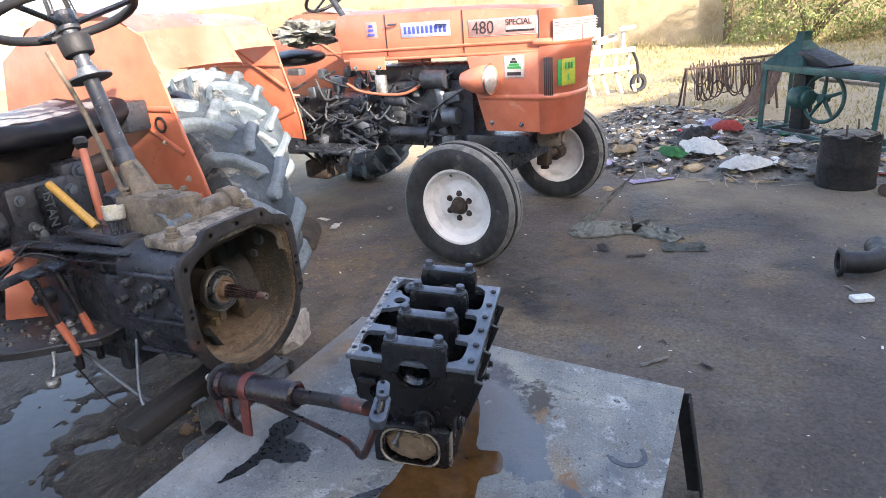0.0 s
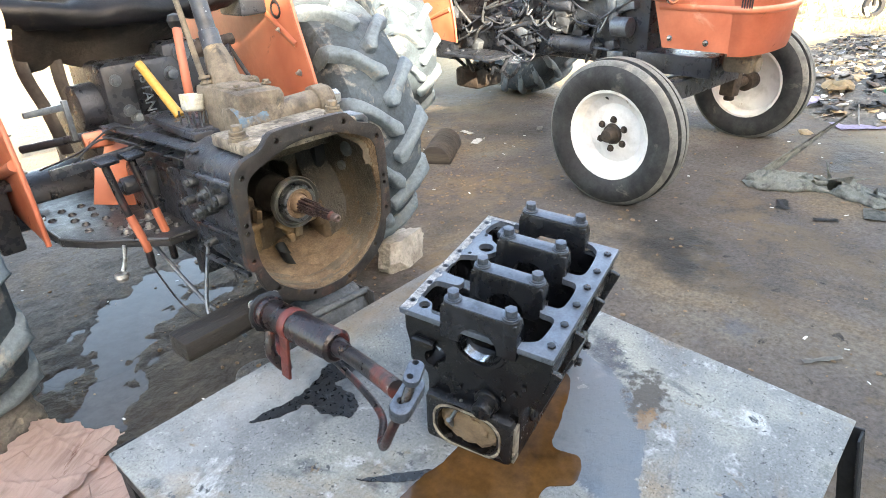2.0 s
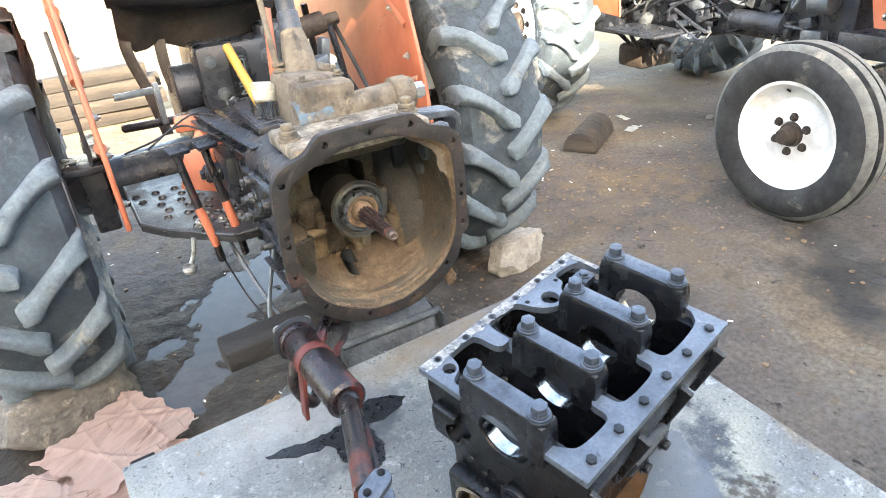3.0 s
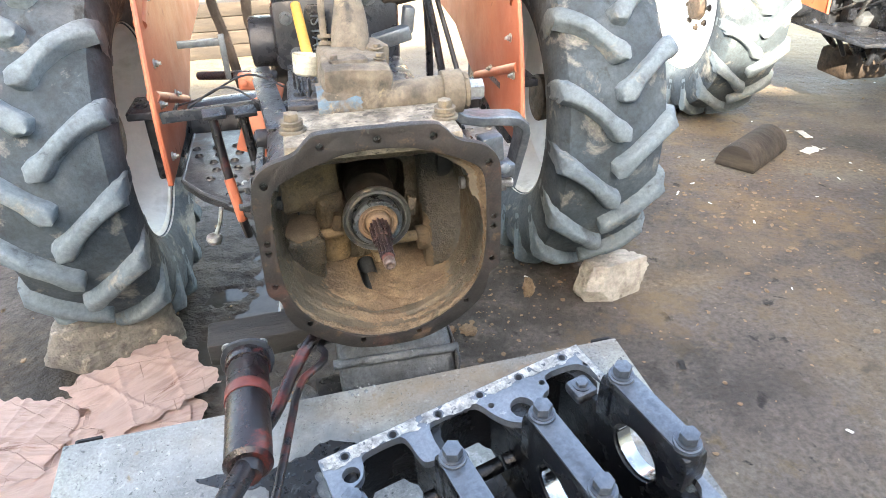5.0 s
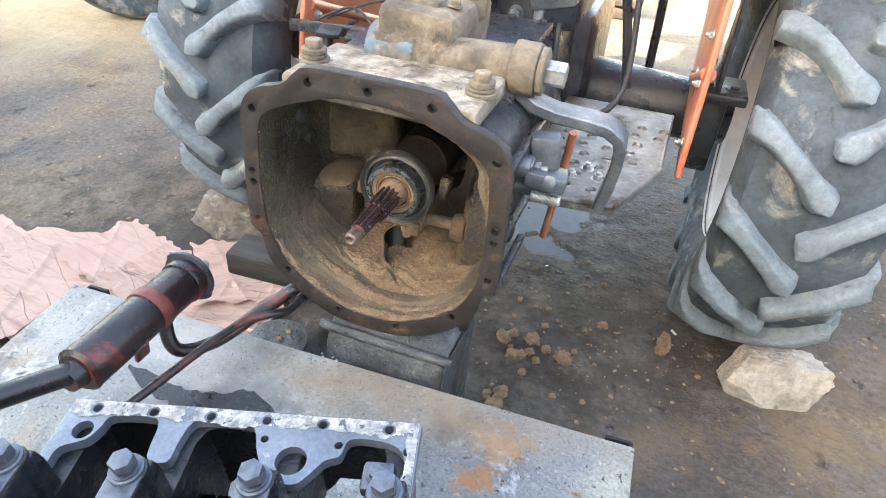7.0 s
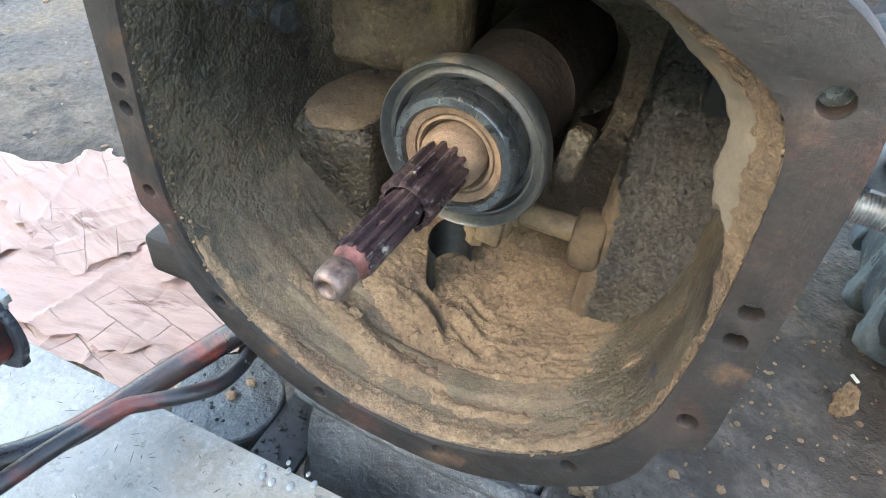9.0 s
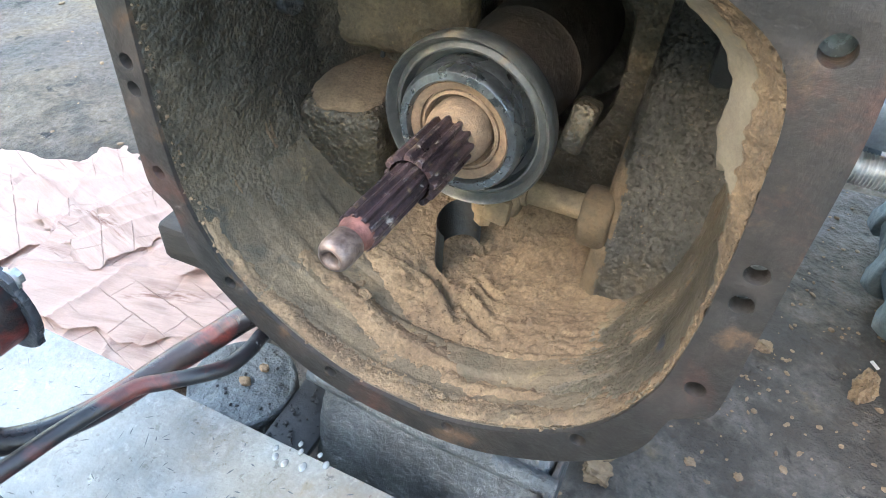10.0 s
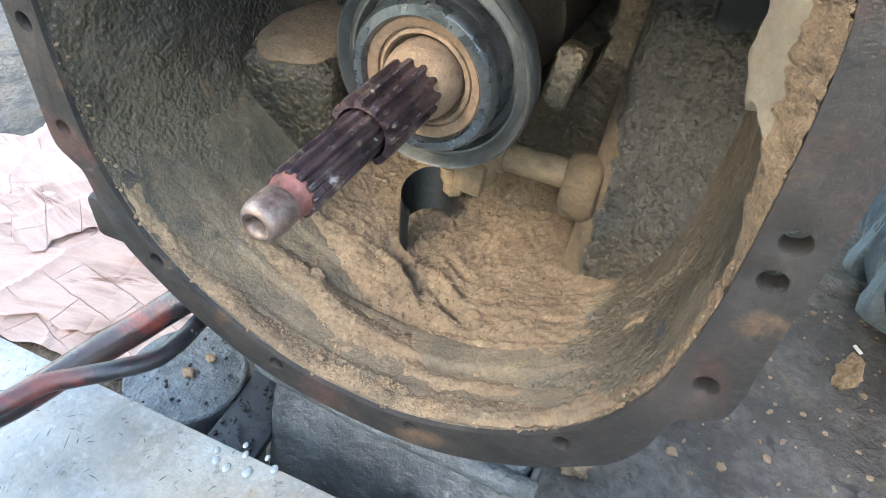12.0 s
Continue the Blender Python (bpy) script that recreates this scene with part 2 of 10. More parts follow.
M_CLAY = mat("smooth_pale_clay", ("544c41", "61584a", "6f6555"), 20, (0.85, 0.95), bump=0.5, fine=420, coarse=0.6, grain=0.15, spots=(("75634a", 30, 0.6, 0.7, 0.95, 0),))
M_SCRAP = mat("black_scrap_strip", ("14181a", "1e2325", "2a2f30"), 30, (0.3, 0.5), bump=0.3, fine=300, spots=(("3d382f", 40, 0.62, 0.7, 0.9, 0),))
M_DUSTIRON = mat("dust_coated_iron", ("6b5b45", "7d6b52", "584c3d"), 12, (0.7, 0.95), bump=0.6, fine=300,
                 spots=(("2e2d2c", 9, 0.57, 0.66, 0.55, 0.2),))
M_STEERBOX = mat("dusty_casting", ("5a5247", "6e6456", "474139"), 11, (0.7, 0.9), bump=0.6, fine=100, spots=(("2f2d2b", 9, 0.58, 0.68, 0.6, 0.1), ("877962", 16, 0.62, 0.7, 0.9, 0)))
M_STEERBLUE = mat("dusty_casting_blue_rest", ("5f574b", "71685a", "4b453d"), 11, (0.65, 0.9), bump=0.5, fine=100, spots=(("465d6c", 9, 0.48, 0.56, 0.6, 0), ("7a6d5a", 22, 0.6, 0.68, 0.9, 0)))
M_BLUE = mat("blue_paint_rest", ("3d6f96", "4d80a5", "7b7f78"), 18, (0.5, 0.7), bump=0.2, fine=100)
M_SCRAPED = mat("scraped_gasket_face", ("4d463e", "7d7467", "a39989"), 26, (0.6, 0.85), metal=0.1, bump=0.5, fine=200, spots=(("3f3932", 16, 0.56, 0.64, 0.8, 0), ("2e2b28", 45, 0.6, 0.68, 0.7, 0)))
M_COLUMN = mat("chipped_blue_black_paint", ("2b3038", "3a414a", "1f2329"), 14, (0.35, 0.55), bump=0.3, fine=160, spots=(("b4b8ba", 55, 0.63, 0.66, 0.6, 0), ("6a5f50", 18, 0.62, 0.7, 0.9, 0)))
M_CUP = mat("tin_cup_yellowed", ("a3a49c", "bcbcb2", "a39e78"), 30, (0.3, 0.5), metal=0.3, bump=0.1, fine=160)
M_SHAFT = mat("purple_brown_spline", ("241b1d", "3d2f31", "5e4b49"), 40, (0.25, 0.5), metal=0.45, bump=0.6, fine=320, spots=(("b0a49a", 70, 0.63, 0.68, 0.4, 0.4), ("7d6b52", 90, 0.58, 0.68, 0.9, 0), ("231a1c", 130, 0.6, 0.66, 0.6, 0.2)))
M_RUST = mat("rust_red_tip", ("5c3a34", "7a5048", "4c3430"), 60, (0.4, 0.6), metal=0.4, bump=0.3, fine=200)
M_TIP = mat("pale_worn_tip", ("4d3d38", "75655d", "3a2c28"), 70, (0.3, 0.55), metal=0.5, bump=0.3, fine=200)
M_REDPAINT = mat("dull_red_paint", ("4f211d", "602a24", "3a1c1a"), 18, (0.4, 0.6), bump=0.2, fine=120)
M_RING = mat("grey_bearing_shell", ("3f4141", "535553", "67645b"), 22, (0.3, 0.5), metal=0.4, bump=0.2, fine=200, spots=(("6e6250", 18, 0.6, 0.68, 0.9, 0),))
M_TYRE = mat("dusty_tyre_rubber", ("2a343b", "38444c", "4b565d"), 7, (0.75, 0.92), bump=0.5, fine=90, spots=(("868680", 2.4, 0.55, 0.62, 0.95, 0), ("252c30", 8, 0.58, 0.68, 0.8, 0), ("8d8b84", 9, 0.58, 0.74, 0.95, 0)))
M_LUG = mat("worn_lug_rubber", ("56636a", "657279", "4b565d"), 7, (0.7, 0.9), bump=0.4, fine=90, spots=(("808079", 6, 0.6, 0.7, 0.95, 0), ("3c464c", 14, 0.62, 0.7, 0.9, 0)))
M_TREAD = mat("worn_tread_rib", ("5d5e5b", "6c6d69", "4c4d4b"), 9, (0.75, 0.92), bump=0.4, fine=90, spots=(("86837a", 6, 0.58, 0.68, 0.95, 0),))
M_TYREF = mat("front_tyre_rubber", ("1b1d1f", "27292b", "363939"), 8, (0.6, 0.85), bump=0.25, fine=90, spots=(("77736a", 7, 0.62, 0.74, 0.95, 0),))
M_RIM = mat("white_rim_paint", ("d2d2ce", "dededa", "c0bfb9"), 7, (0.4, 0.6), bump=0.08, fine=80, grain=0.04, spots=(("8e7d68", 8, 0.66, 0.74, 0.85, 0),))
M_HUB = mat("rusty_hub", ("2c2622", "443a32", "211e1c"), 18, (0.6, 0.85), metal=0.2, bump=0.5, fine=90)


def add_stain(m, x, y, rx, ry, rot, colour, rough, rag=1.2, soft=0.25, scale=14.0, fill=1.0):
    """A flat stain soaked into a surface, or a broad patch of tone: an ellipse with a ragged, blotchy outline."""
    nt = m.node_tree
    N, L = nt.nodes, nt.links
    bs = N["Principled BSDF"]
    tc = N.new("ShaderNodeTexCoord")
    mp = N.new("ShaderNodeMapping")
    mp.vector_type = "TEXTURE"
    mp.inputs["Location"].default_value = (x, y, 0)
    mp.inputs["Rotation"].default_value = (0, 0, radians(rot))
    mp.inputs["Scale"].default_value = (rx, ry, 1000)
    L.new(tc.outputs["Object"], mp.inputs["Vector"])
    ln = N.new("ShaderNodeVectorMath")
    ln.operation = "LENGTH"
    L.new(mp.outputs[0], ln.inputs[0])
    n = N.new("ShaderNodeTexNoise")
    n.inputs["Scale"].default_value, n.inputs["Detail"].default_value, n.inputs["Roughness"].default_value = scale, 8, 0.65
    L.new(tc.outputs["Object"], n.inputs["Vector"])
    ad = N.new("ShaderNodeMath")
    ad.operation = "MULTIPLY_ADD"
    L.new(n.outputs["Fac"], ad.inputs[0])
    ad.inputs[1].default_value = -2 * rag
    L.new(ln.outputs["Value"], ad.inputs[2])
    r = N.new("ShaderNodeMapRange")
    r.inputs["From Min"].default_value, r.inputs["From Max"].default_value = 1 - rag, 1 - rag - soft
    r.inputs["To Max"].default_value = fill
    L.new(ad.outputs[0], r.inputs[0])
    for sock, v in (("Base Color", C(colour)), ("Roughness", rough)):
        old = bs.inputs[sock].links[0].from_socket
        x2 = N.new("ShaderNodeMix")
        i = (0, 6, 7, 2) if sock == "Base Color" else (0, 2, 3, 0)
        if sock == "Base Color":
            x2.data_type = "RGBA"
        L.new(r.outputs[0], x2.inputs[0])
        L.new(old, x2.inputs[i[1]])
        x2.inputs[i[2]].default_value = v
        L.new(x2.outputs[i[3]], bs.inputs[sock])


M_TABLE = mat("grey_sheet_steel", ("565a5d", "6f7373", "898b82"), 3.2, (0.45, 0.7), metal=0.04, bump=0.45, fine=200, grain=0.42,
              spots=(("3f464c", 3.5, 0.57, 0.64, 0.4, 0.3), ("7f6c52", 2.2, 0.56, 0.7, 0.8, 0), ("a9adad", 9, 0.57, 0.68, 0.55, 0.2), ("6a5a44", 14, 0.63, 0.7, 0.85, 0), ("33363a", 26, 0.64, 0.68, 0.6, 0.2), ("34393d", 9, 0.66, 0.7, 0.5, 0.2), ("9b9e9b", 60, 0.58, 0.72, 0.6, 0.1), ("2b2a28", 110, 0.63, 0.66, 0.7, 0), ("3a3f43", 48, 0.62, 0.65, 0.6, 0.1)))
for x, y, rx, ry, rot, c, rg in ((-0.35, 0.9, 1.5, 1.0, 30, "211b17", 0.75), (-0.75, 0.75, 1.3, 0.8, 20, "1c1714", 0.6), (0.45, 0.95, 0.55, 0.5, 0, "3c3732", 0.9), (0.75, 0.75, 0.5, 0.6, 0, "413c37", 0.8), (1.66, 1.0, 0.5, 0.35, 20, "6e6150", 0.95), (0.66, 0.45, 0.22, 0.1, 30, "77674f", 0.95),
                                 (1.38, -0.66, 0.15, 0.09, -20, "37424f", 0.4), (1.95, 1.25, 0.55, 0.3, -50, "75634a", 0.95), (2.55, 0.95, 0.6, 0.22, -35, "6e5d47", 0.95), (1.3, 1.75, 0.6, 0.3, 10, "6b5a45", 0.95), (2.2, 2.3, 0.8, 0.3, 0, "7a6950", 0.95), (2.6, -0.25, 0.5, 0.16, 30, "6e5e49", 0.95), (1.75, -0.5, 0.5, 0.12, 55, "655744", 0.95), (1.05, 0.62, 0.2, 0.16, 20, "7b6a50", 0.95), (0.8, -1.2, 0.3, 0.2, 30, "6b5e4c", 0.95), (1.6, 0.4, 0.5, 0.18, 60, "675a48", 0.95), (2.3, -0.6, 0.7, 0.3, 70, "655947", 0.95), (1.1, 0.2, 0.35, 0.2, 0, "2a2725", 0.6), (2.0, 0.0, 0.6, 0.35, 40, "2e2a27", 0.7)):
    add_stain(M_EARTH, x, y, rx, ry, rot, c, rg, 2.3, 0.9, 8.0, 0.5)
add_stain(M_EARTH, -0.7, 0.95, 1.25, 0.95, 20, "241c17", 0.6, 0.9, 1.0, 4.0, 0.8)
M_EARTH.node_tree.nodes["Principled BSDF"].inputs["Specular IOR Level"].default_value = 0.25
M_TABLE.node_tree.nodes["Principled BSDF"].inputs["Specular IOR Level"].default_value = 0.25
M_TABLEEDGE = mat("dark_table_frame", ("1b1d20", "26292d"), 8, (0.5, 0.7), metal=0.3, bump=0.2, fine=90)
M_SEAT = mat("black_vinyl", ("131417", "1c1d21", "26272c"), 6, (0.3, 0.5), bump=0.2, fine=160, spots=(("5a5148", 5, 0.64, 0.75, 0.8, 0),))
M_STEEL = mat("worn_grey_steel", ("4d545b", "666d73", "7d8388"), 12, (0.3, 0.55), metal=0.6, bump=0.2, fine=140)
M_ZINC = mat("zinc_plated_bolt", ("9a9c9c", "b5b6b4", "7a7770"), 40, (0.3, 0.5), metal=0.8, bump=0.1, fine=200)
M_CHECKER = mat("dirty_foot_plate", ("5d5d5c", "7e7d7a", "979590"), 9, (0.4, 0.65), metal=0.4, bump=0.3, fine=110, spots=(("40342b", 6, 0.56, 0.66, 0.9, 0),))
M_CHECKDARK = mat("oily_foot_plate", ("232426", "353638", "4a4a49"), 9, (0.3, 0.55), metal=0.2, bump=0.3, fine=110, spots=(("5a5048", 6, 0.58, 0.7, 0.9, 0), ("8a8884", 40, 0.66, 0.7, 0.6, 0)))
M_REDBLK = mat("chipped_red_black_tube", ("111013", "1d1517", "2e1918"), 9, (0.2, 0.4), bump=0.25, fine=120, spots=(("62231c", 6, 0.555, 0.62, 0.4, 0), ("8d8d8b", 30, 0.7, 0.73, 0.5, 0.3), ("4a3f3a", 12, 0.64, 0.7, 0.7, 0)))
M_YELLOW = mat("yellow_handle", ("a67f36", "b88f40"), 12, (0.35, 0.5), bump=0.1, fine=120)
M_WOOD = mat("old_dark_wood", ("23201d", "322d28", "433c34"), 14, (0.75, 0.92), bump=0.8, fine=90, stretch=(0.15, 1, 1))
# orange of the mudguard tops, paled to paint in the glare of the sun
M_CROWNGLARE = mat("bleached_orange_paint", ("bb876d", "ca9a82", "ad7a60"), 3, (0.25, 0.4), bump=0.05, fine=60, coat=0.4, grain=0.05, spots=(("8d5a45", 5, 0.64, 0.72, 0.6, 0),))
M_RIMOLD = mat("dusty_cream_rim", ("a29b8e", "b3ac9f", "8c8578"), 7, (0.6, 0.8), bump=0.2, fine=80, spots=(("5a4f42", 8, 0.58, 0.7, 0.85, 0),))
M_DARKWOOD = mat("oil_soaked_wood", ("191817", "242220", "312e2a"), 14, (0.6, 0.85), bump=0.8, fine=90, stretch=(0.15, 1, 1))
M_RODBLK = mat("chipped_black_rod", ("111114", "1a191c", "2a2022"), 9, (0.25, 0.45), bump=0.25, fine=120, spots=(("5a2a24", 9, 0.54, 0.64, 0.5, 0), ("8d8d8b", 30, 0.68, 0.72, 0.5, 0.3)))
M_STONE = mat("pale_limestone", ("8f897f", "a39d93", "7a756d"), 9, (0.85, 0.95), bump=0.8, fine=60, coarse=1.3, spots=(("5c5449", 12, 0.6, 0.68, 0.95, 0), ("c2b8a6", 8, 0.62, 0.7, 0.95, 0)))
M_STONE2 = mat("grey_stone", ("4d4943", "5d5850", "706a5f"), 9, (0.85, 0.95), bump=0.8, fine=60, coarse=1.3, spots=(("8a8273", 14, 0.62, 0.7, 0.95, 0),))
M_STONE3 = mat("weathered_grey_stone", ("605c56", "726d65", "504c47"), 9, (0.85, 0.95), bump=0.8, fine=60, coarse=1.3, spots=(("a59c8c", 14, 0.6, 0.7, 0.95, 0), ("544f48", 10, 0.6, 0.68, 0.95, 0)))
M_FLAP = mat("dusty_torn_rubber", ("2c2a29", "3d3a38", "524d48"), 9, (0.6, 0.85), bump=0.5, fine=120, spots=(("6e665c", 7, 0.58, 0.7, 0.9, 0),))
M_SEATTOP = mat("worn_pale_seat_cover", ("a5a29e", "bcb9b4", "8a8784"), 7, (0.3, 0.5), bump=0.3, fine=120, spots=(("2a2a2c", 4, 0.62, 0.67, 0.4, 0),))
M_ASH = mat("dark_ash", ("4d4a46", "65615a", "7d776c"), 6, (0.85, 0.95), bump=1.0, fine=40, coarse=1.4, spots=(("8a8275", 20, 0.6, 0.66, 0.95, 0), ("1f1e1d", 9, 0.58, 0.66, 0.9, 0)))
M_BLUEPALE = mat("faded_blue_sticker", ("a9aed0", "b9bedd"), 12, (0.4, 0.6), bump=0.0)
M_CLOD = mat("brown_clod", ("6d5a46", "836d56", "574737"), 20, (0.9, 1.0), bump=0.9, fine=70)
M_CARD = mat("pinkish_cardboard", ("c0a69a", "cdb5aa", "ae9488"), 4, (0.85, 0.95), bump=0.25, fine=120, stretch=(1, 6, 1), grain=0.08, spots=(("8f6e62", 2.5, 0.6, 0.66, 0.9, 0),))


def add_creases(m, scale, rot, width, colour):
    """Fold lines pressed into card: long straight lines at right angles that fade in and out, with a small ridge."""
    nt = m.node_tree
    N, L = nt.nodes, nt.links
    bs = N["Principled BSDF"]
    tc = N.new("ShaderNodeTexCoord")
    n = N.new("ShaderNodeTexNoise")
    n.inputs["Scale"].default_value, n.inputs["Detail"].default_value = 5, 2
    L.new(tc.outputs["Object"], n.inputs["Vector"])
    ad = N.new("ShaderNodeVectorMath")
    ad.operation = "MULTIPLY_ADD"
    L.new(n.outputs["Color"], ad.inputs[0])
    ad.inputs[1].default_value = (0.035, 0.035, 0.035)
    L.new(tc.outputs["Object"], ad.inputs[2])
    mp = N.new("ShaderNodeMapping")
    mp.inputs["Rotation"].default_value = (0, 0, radians(rot))
    L.new(ad.outputs[0], mp.inputs["Vector"])
    b = N.new("ShaderNodeTexBrick")
    b.inputs["Scale"].default_value = scale
    b.inputs["Mortar Size"].default_value, b.inputs["Mortar Smooth"].default_value = width, 1.0
    b.inputs["Brick Width"].default_value, b.inputs["Row Height"].default_value = 0.9, 0.33
    L.new(mp.outputs[0], b.inputs["Vector"])
    k = N.new("ShaderNodeTexNoise")
    k.inputs["Scale"].default_value, k.inputs["Detail"].default_value = 6, 6
    L.new(tc.outputs["Object"], k.inputs["Vector"])
    w = N.new("ShaderNodeMapRange")
    w.inputs["From Min"].default_value, w.inputs["From Max"].default_value = 0.45, 0.6
    L.new(k.outputs["Fac"], w.inputs[0])
    mu = N.new("ShaderNodeMath")
    mu.operation = "MULTIPLY"
    L.new(b.outputs["Fac"], mu.inputs[0])
    L.new(w.outputs[0], mu.inputs[1])
    x = N.new("ShaderNodeMix")
    x.data_type = "RGBA"
    L.new(mu.outputs[0], x.inputs[0])
    L.new(bs.inputs["Base Color"].links[0].from_socket, x.inputs[6])
    x.inputs[7].default_value = C(colour)
    L.new(x.outputs[2], bs.inputs["Base Color"])
    bp = N.new("ShaderNodeBump")
    bp.inputs["Strength"].default_value, bp.inputs["Distance"].default_value = 0.8, 0.004
    bp.invert = True
    L.new(mu.outputs[0], bp.inputs["Height"])
    L.new(bs.inputs["Normal"].links[0].from_socket, bp.inputs["Normal"])
    L.new(bp.outputs[0], bs.inputs["Normal"])


add_creases(M_CARD, 5.0, 24, 0.01, "bba196")
M_RESIDUE = mat("pale_gasket_residue", ("777b7e", "a5a8a8", "cfcfcb"), 60, (0.5, 0.8), bump=0.6, fine=300, spots=(("5b6066", 45, 0.58, 0.66, 0.5, 0.2),))
M_WATER = mat("oily_puddle", ("3a3834", "45423d"), 3, (0.03, 0.06), bump=0.02, fine=20)
M_WATER.node_tree.nodes["Principled BSDF"].inputs["Specular IOR Level"].default_value = 0.22
M_MUDDY = mat("brown_oily_water", ("3f2b17", "50371e", "332415"), 5, (0.03, 0.07), bump=0.02, fine=30)
M_STAIN = mat("grey_oil_mark", ("2a3036", "363d44", "474e55"), 30, (0.3, 0.5), bump=0.1, fine=120)
M_NICK = mat("dark_nick", ("3a3d40", "55585a"), 40, (0.5, 0.7), bump=0.0)
M_OIL = mat("black_oil", ("0d0e10", "1b1e21", "121416"), 30, (0.2, 0.5), bump=0.15, fine=160, spots=(("4f5457", 34, 0.62, 0.7, 0.5, 0.1), ("3a3f42", 90, 0.58, 0.64, 0.5, 0.1)))
M_GREASE = mat("greasy_black_iron", ("26292b", "35383a", "494c4f"), 12, (0.3, 0.6), bump=0.8, fine=200, coarse=1.2, spots=(("4a443b", 7, 0.6, 0.72, 0.9, 0), ("3a3d40", 60, 0.62, 0.68, 0.5, 0)))
M_STAND = mat("dusty_black_stand", ("35393c", "4a4f52", "62676a"), 12, (0.35, 0.6), bump=0.9, fine=160, coarse=1.2, grain=0.45, spots=(("55504a", 7, 0.6, 0.72, 0.9, 0), ("7d8184", 70, 0.64, 0.69, 0.5, 0), ("232628", 9, 0.6, 0.68, 0.4, 0)))
M_WET = mat("wet_steel", ("74787a", "858988"), 5, (0.12, 0.25), metal=0.0, bump=0.03, fine=60)
M_RUBBER = mat("black_rubber", ("141517", "1e1f22"), 9, (0.5, 0.7), bump=0.3, fine=110)
M_GREEN = mat("green_machine_paint", ("1c413d", "25504b", "163531"), 5, (0.45, 0.65), bump=0.2, fine=60, spots=(("5a4a38", 7, 0.62, 0.72, 0.8, 0),))
M_REBAR = mat("rusty_steel_bars", ("4a3c34", "5d4d43", "38302b"), 14, (0.7, 0.9), metal=0.3, bump=0.4, fine=90)
M_WIRE = mat("black_cable", ("15161a", "202126"), 10, (0.4, 0.6), bump=0.05, fine=90)
M_GLASS = mat("lamp_glass", ("a8adaf", "d5d8d8"), 25, (0.05, 0.12), metal=0.6, bump=0.05, fine=60)
M_LEAF = mat("leaf_green", ("46562c", "66743c", "97995c"), 3, (0.5, 0.7), bump=0.1, fine=60)
M_BARK = mat("bark", ("4a3d30", "5f5040"), 12, (0.85, 0.95), bump=0.6, fine=60)
M_WHITE = mat("white_plastic_litter", ("c9c9c6", "dededa"), 8, (0.4, 0.7), bump=0.2, fine=60)
M_CLOTH = mat("dirty_dark_cloth", ("565955", "70736c", "3d3f3c"), 14, (0.85, 0.95), bump=0.8, fine=120)
M_WHITELET = mat("white_print", ("bdb6b0", "cac3bd"), 12, (0.4, 0.6), bump=0.0)
M_BLUELET = mat("blue_print", ("3c4aa0", "4a58ae"), 12, (0.4, 0.6), bump=0.0)
M_DARKLET = mat("dark_print", ("2a2426", "383033"), 12, (0.4, 0.6), bump=0.0)
M_SOOT = mat("sooty_barrel_iron", ("0e0d0d", "191817", "282420"), 9, (0.7, 0.95), bump=0.7, fine=70, spots=(("3a2a20", 8, 0.6, 0.7, 0.9, 0),))
# pale iron; on the plough frame it paints in the sun's glare
M_PALE = mat("whitewashed_iron", ("b5aca0", "cdc5b9", "94897c"), 9, (0.6, 0.85), bump=0.3, fine=60)
M_LITE = mat("pale_print_panel", ("a98078", "b98f86"), 12, (0.4, 0.6), bump=0.0)
M_PLATEY = mat("yellow_plate", ("858f2c", "949d38"), 12, (0.4, 0.6), bump=0.0)
M_PLATEG = mat("green_plate", ("1e7a3e", "2a8a4a"), 12, (0.4, 0.6), bump=0.0)
LITTER = [mat("litter_" + n, (a, b), 7, (0.5, 0.9), bump=0.3, fine=60) for n, a, b in (
    ("white", "cfcfca", "e2e0d8"), ("grey", "77736c", "8c887f"), ("brown", "5f5146", "776757"), ("dark", "2a2826", "3b3835"),
    ("red", "a03a34", "b04a40"), ("green", "2f7a44", "3f8a54"), ("blue", "8d8cab", "a3a2bd"), ("violet", "a39bb0", "b5adc2"), ("tan", "a58f6c", "b8a17e"))]


# ---- mesh helpers ----
def aim(p0, p1):
    d = Vector(p1) - Vector(p0)
    return Matrix.Translation((Vector(p0) + Vector(p1)) / 2) @ d.to_track_quat("Z", "Y").to_matrix().to_4x4(), d.length


def box(bm, c, s, rot=(0, 0, 0), bev=0.0, seg=2):
    m = pose(*c, *rot) @ Matrix.Diagonal((*s, 1))
    vs = bmesh.ops.create_cube(bm, size=1, matrix=m)["verts"]
    if bev:
        es = list({e for v in vs for e in v.link_edges})
        bmesh.ops.bevel(bm, geom=es, offset=bev, segments=seg, affect="EDGES", profile=0.5)
    return bm


def cyl(bm, p0, p1, r0, r1=None, seg=24, bev=0.0):
    m, l = aim(p0, p1)
    vs = bmesh.ops.create_cone(bm, cap_ends=True, segments=seg, radius1=r0, radius2=r0 if r1 is None else r1, depth=l, matrix=m)["verts"]
    if bev:
        es = [e for e in {e for v in vs for e in v.link_edges} if any(len(f.verts) > 4 for f in e.link_faces)]
        bmesh.ops.bevel(bm, geom=es, offset=bev, segments=2, affect="EDGES", profile=0.5)
    return bm


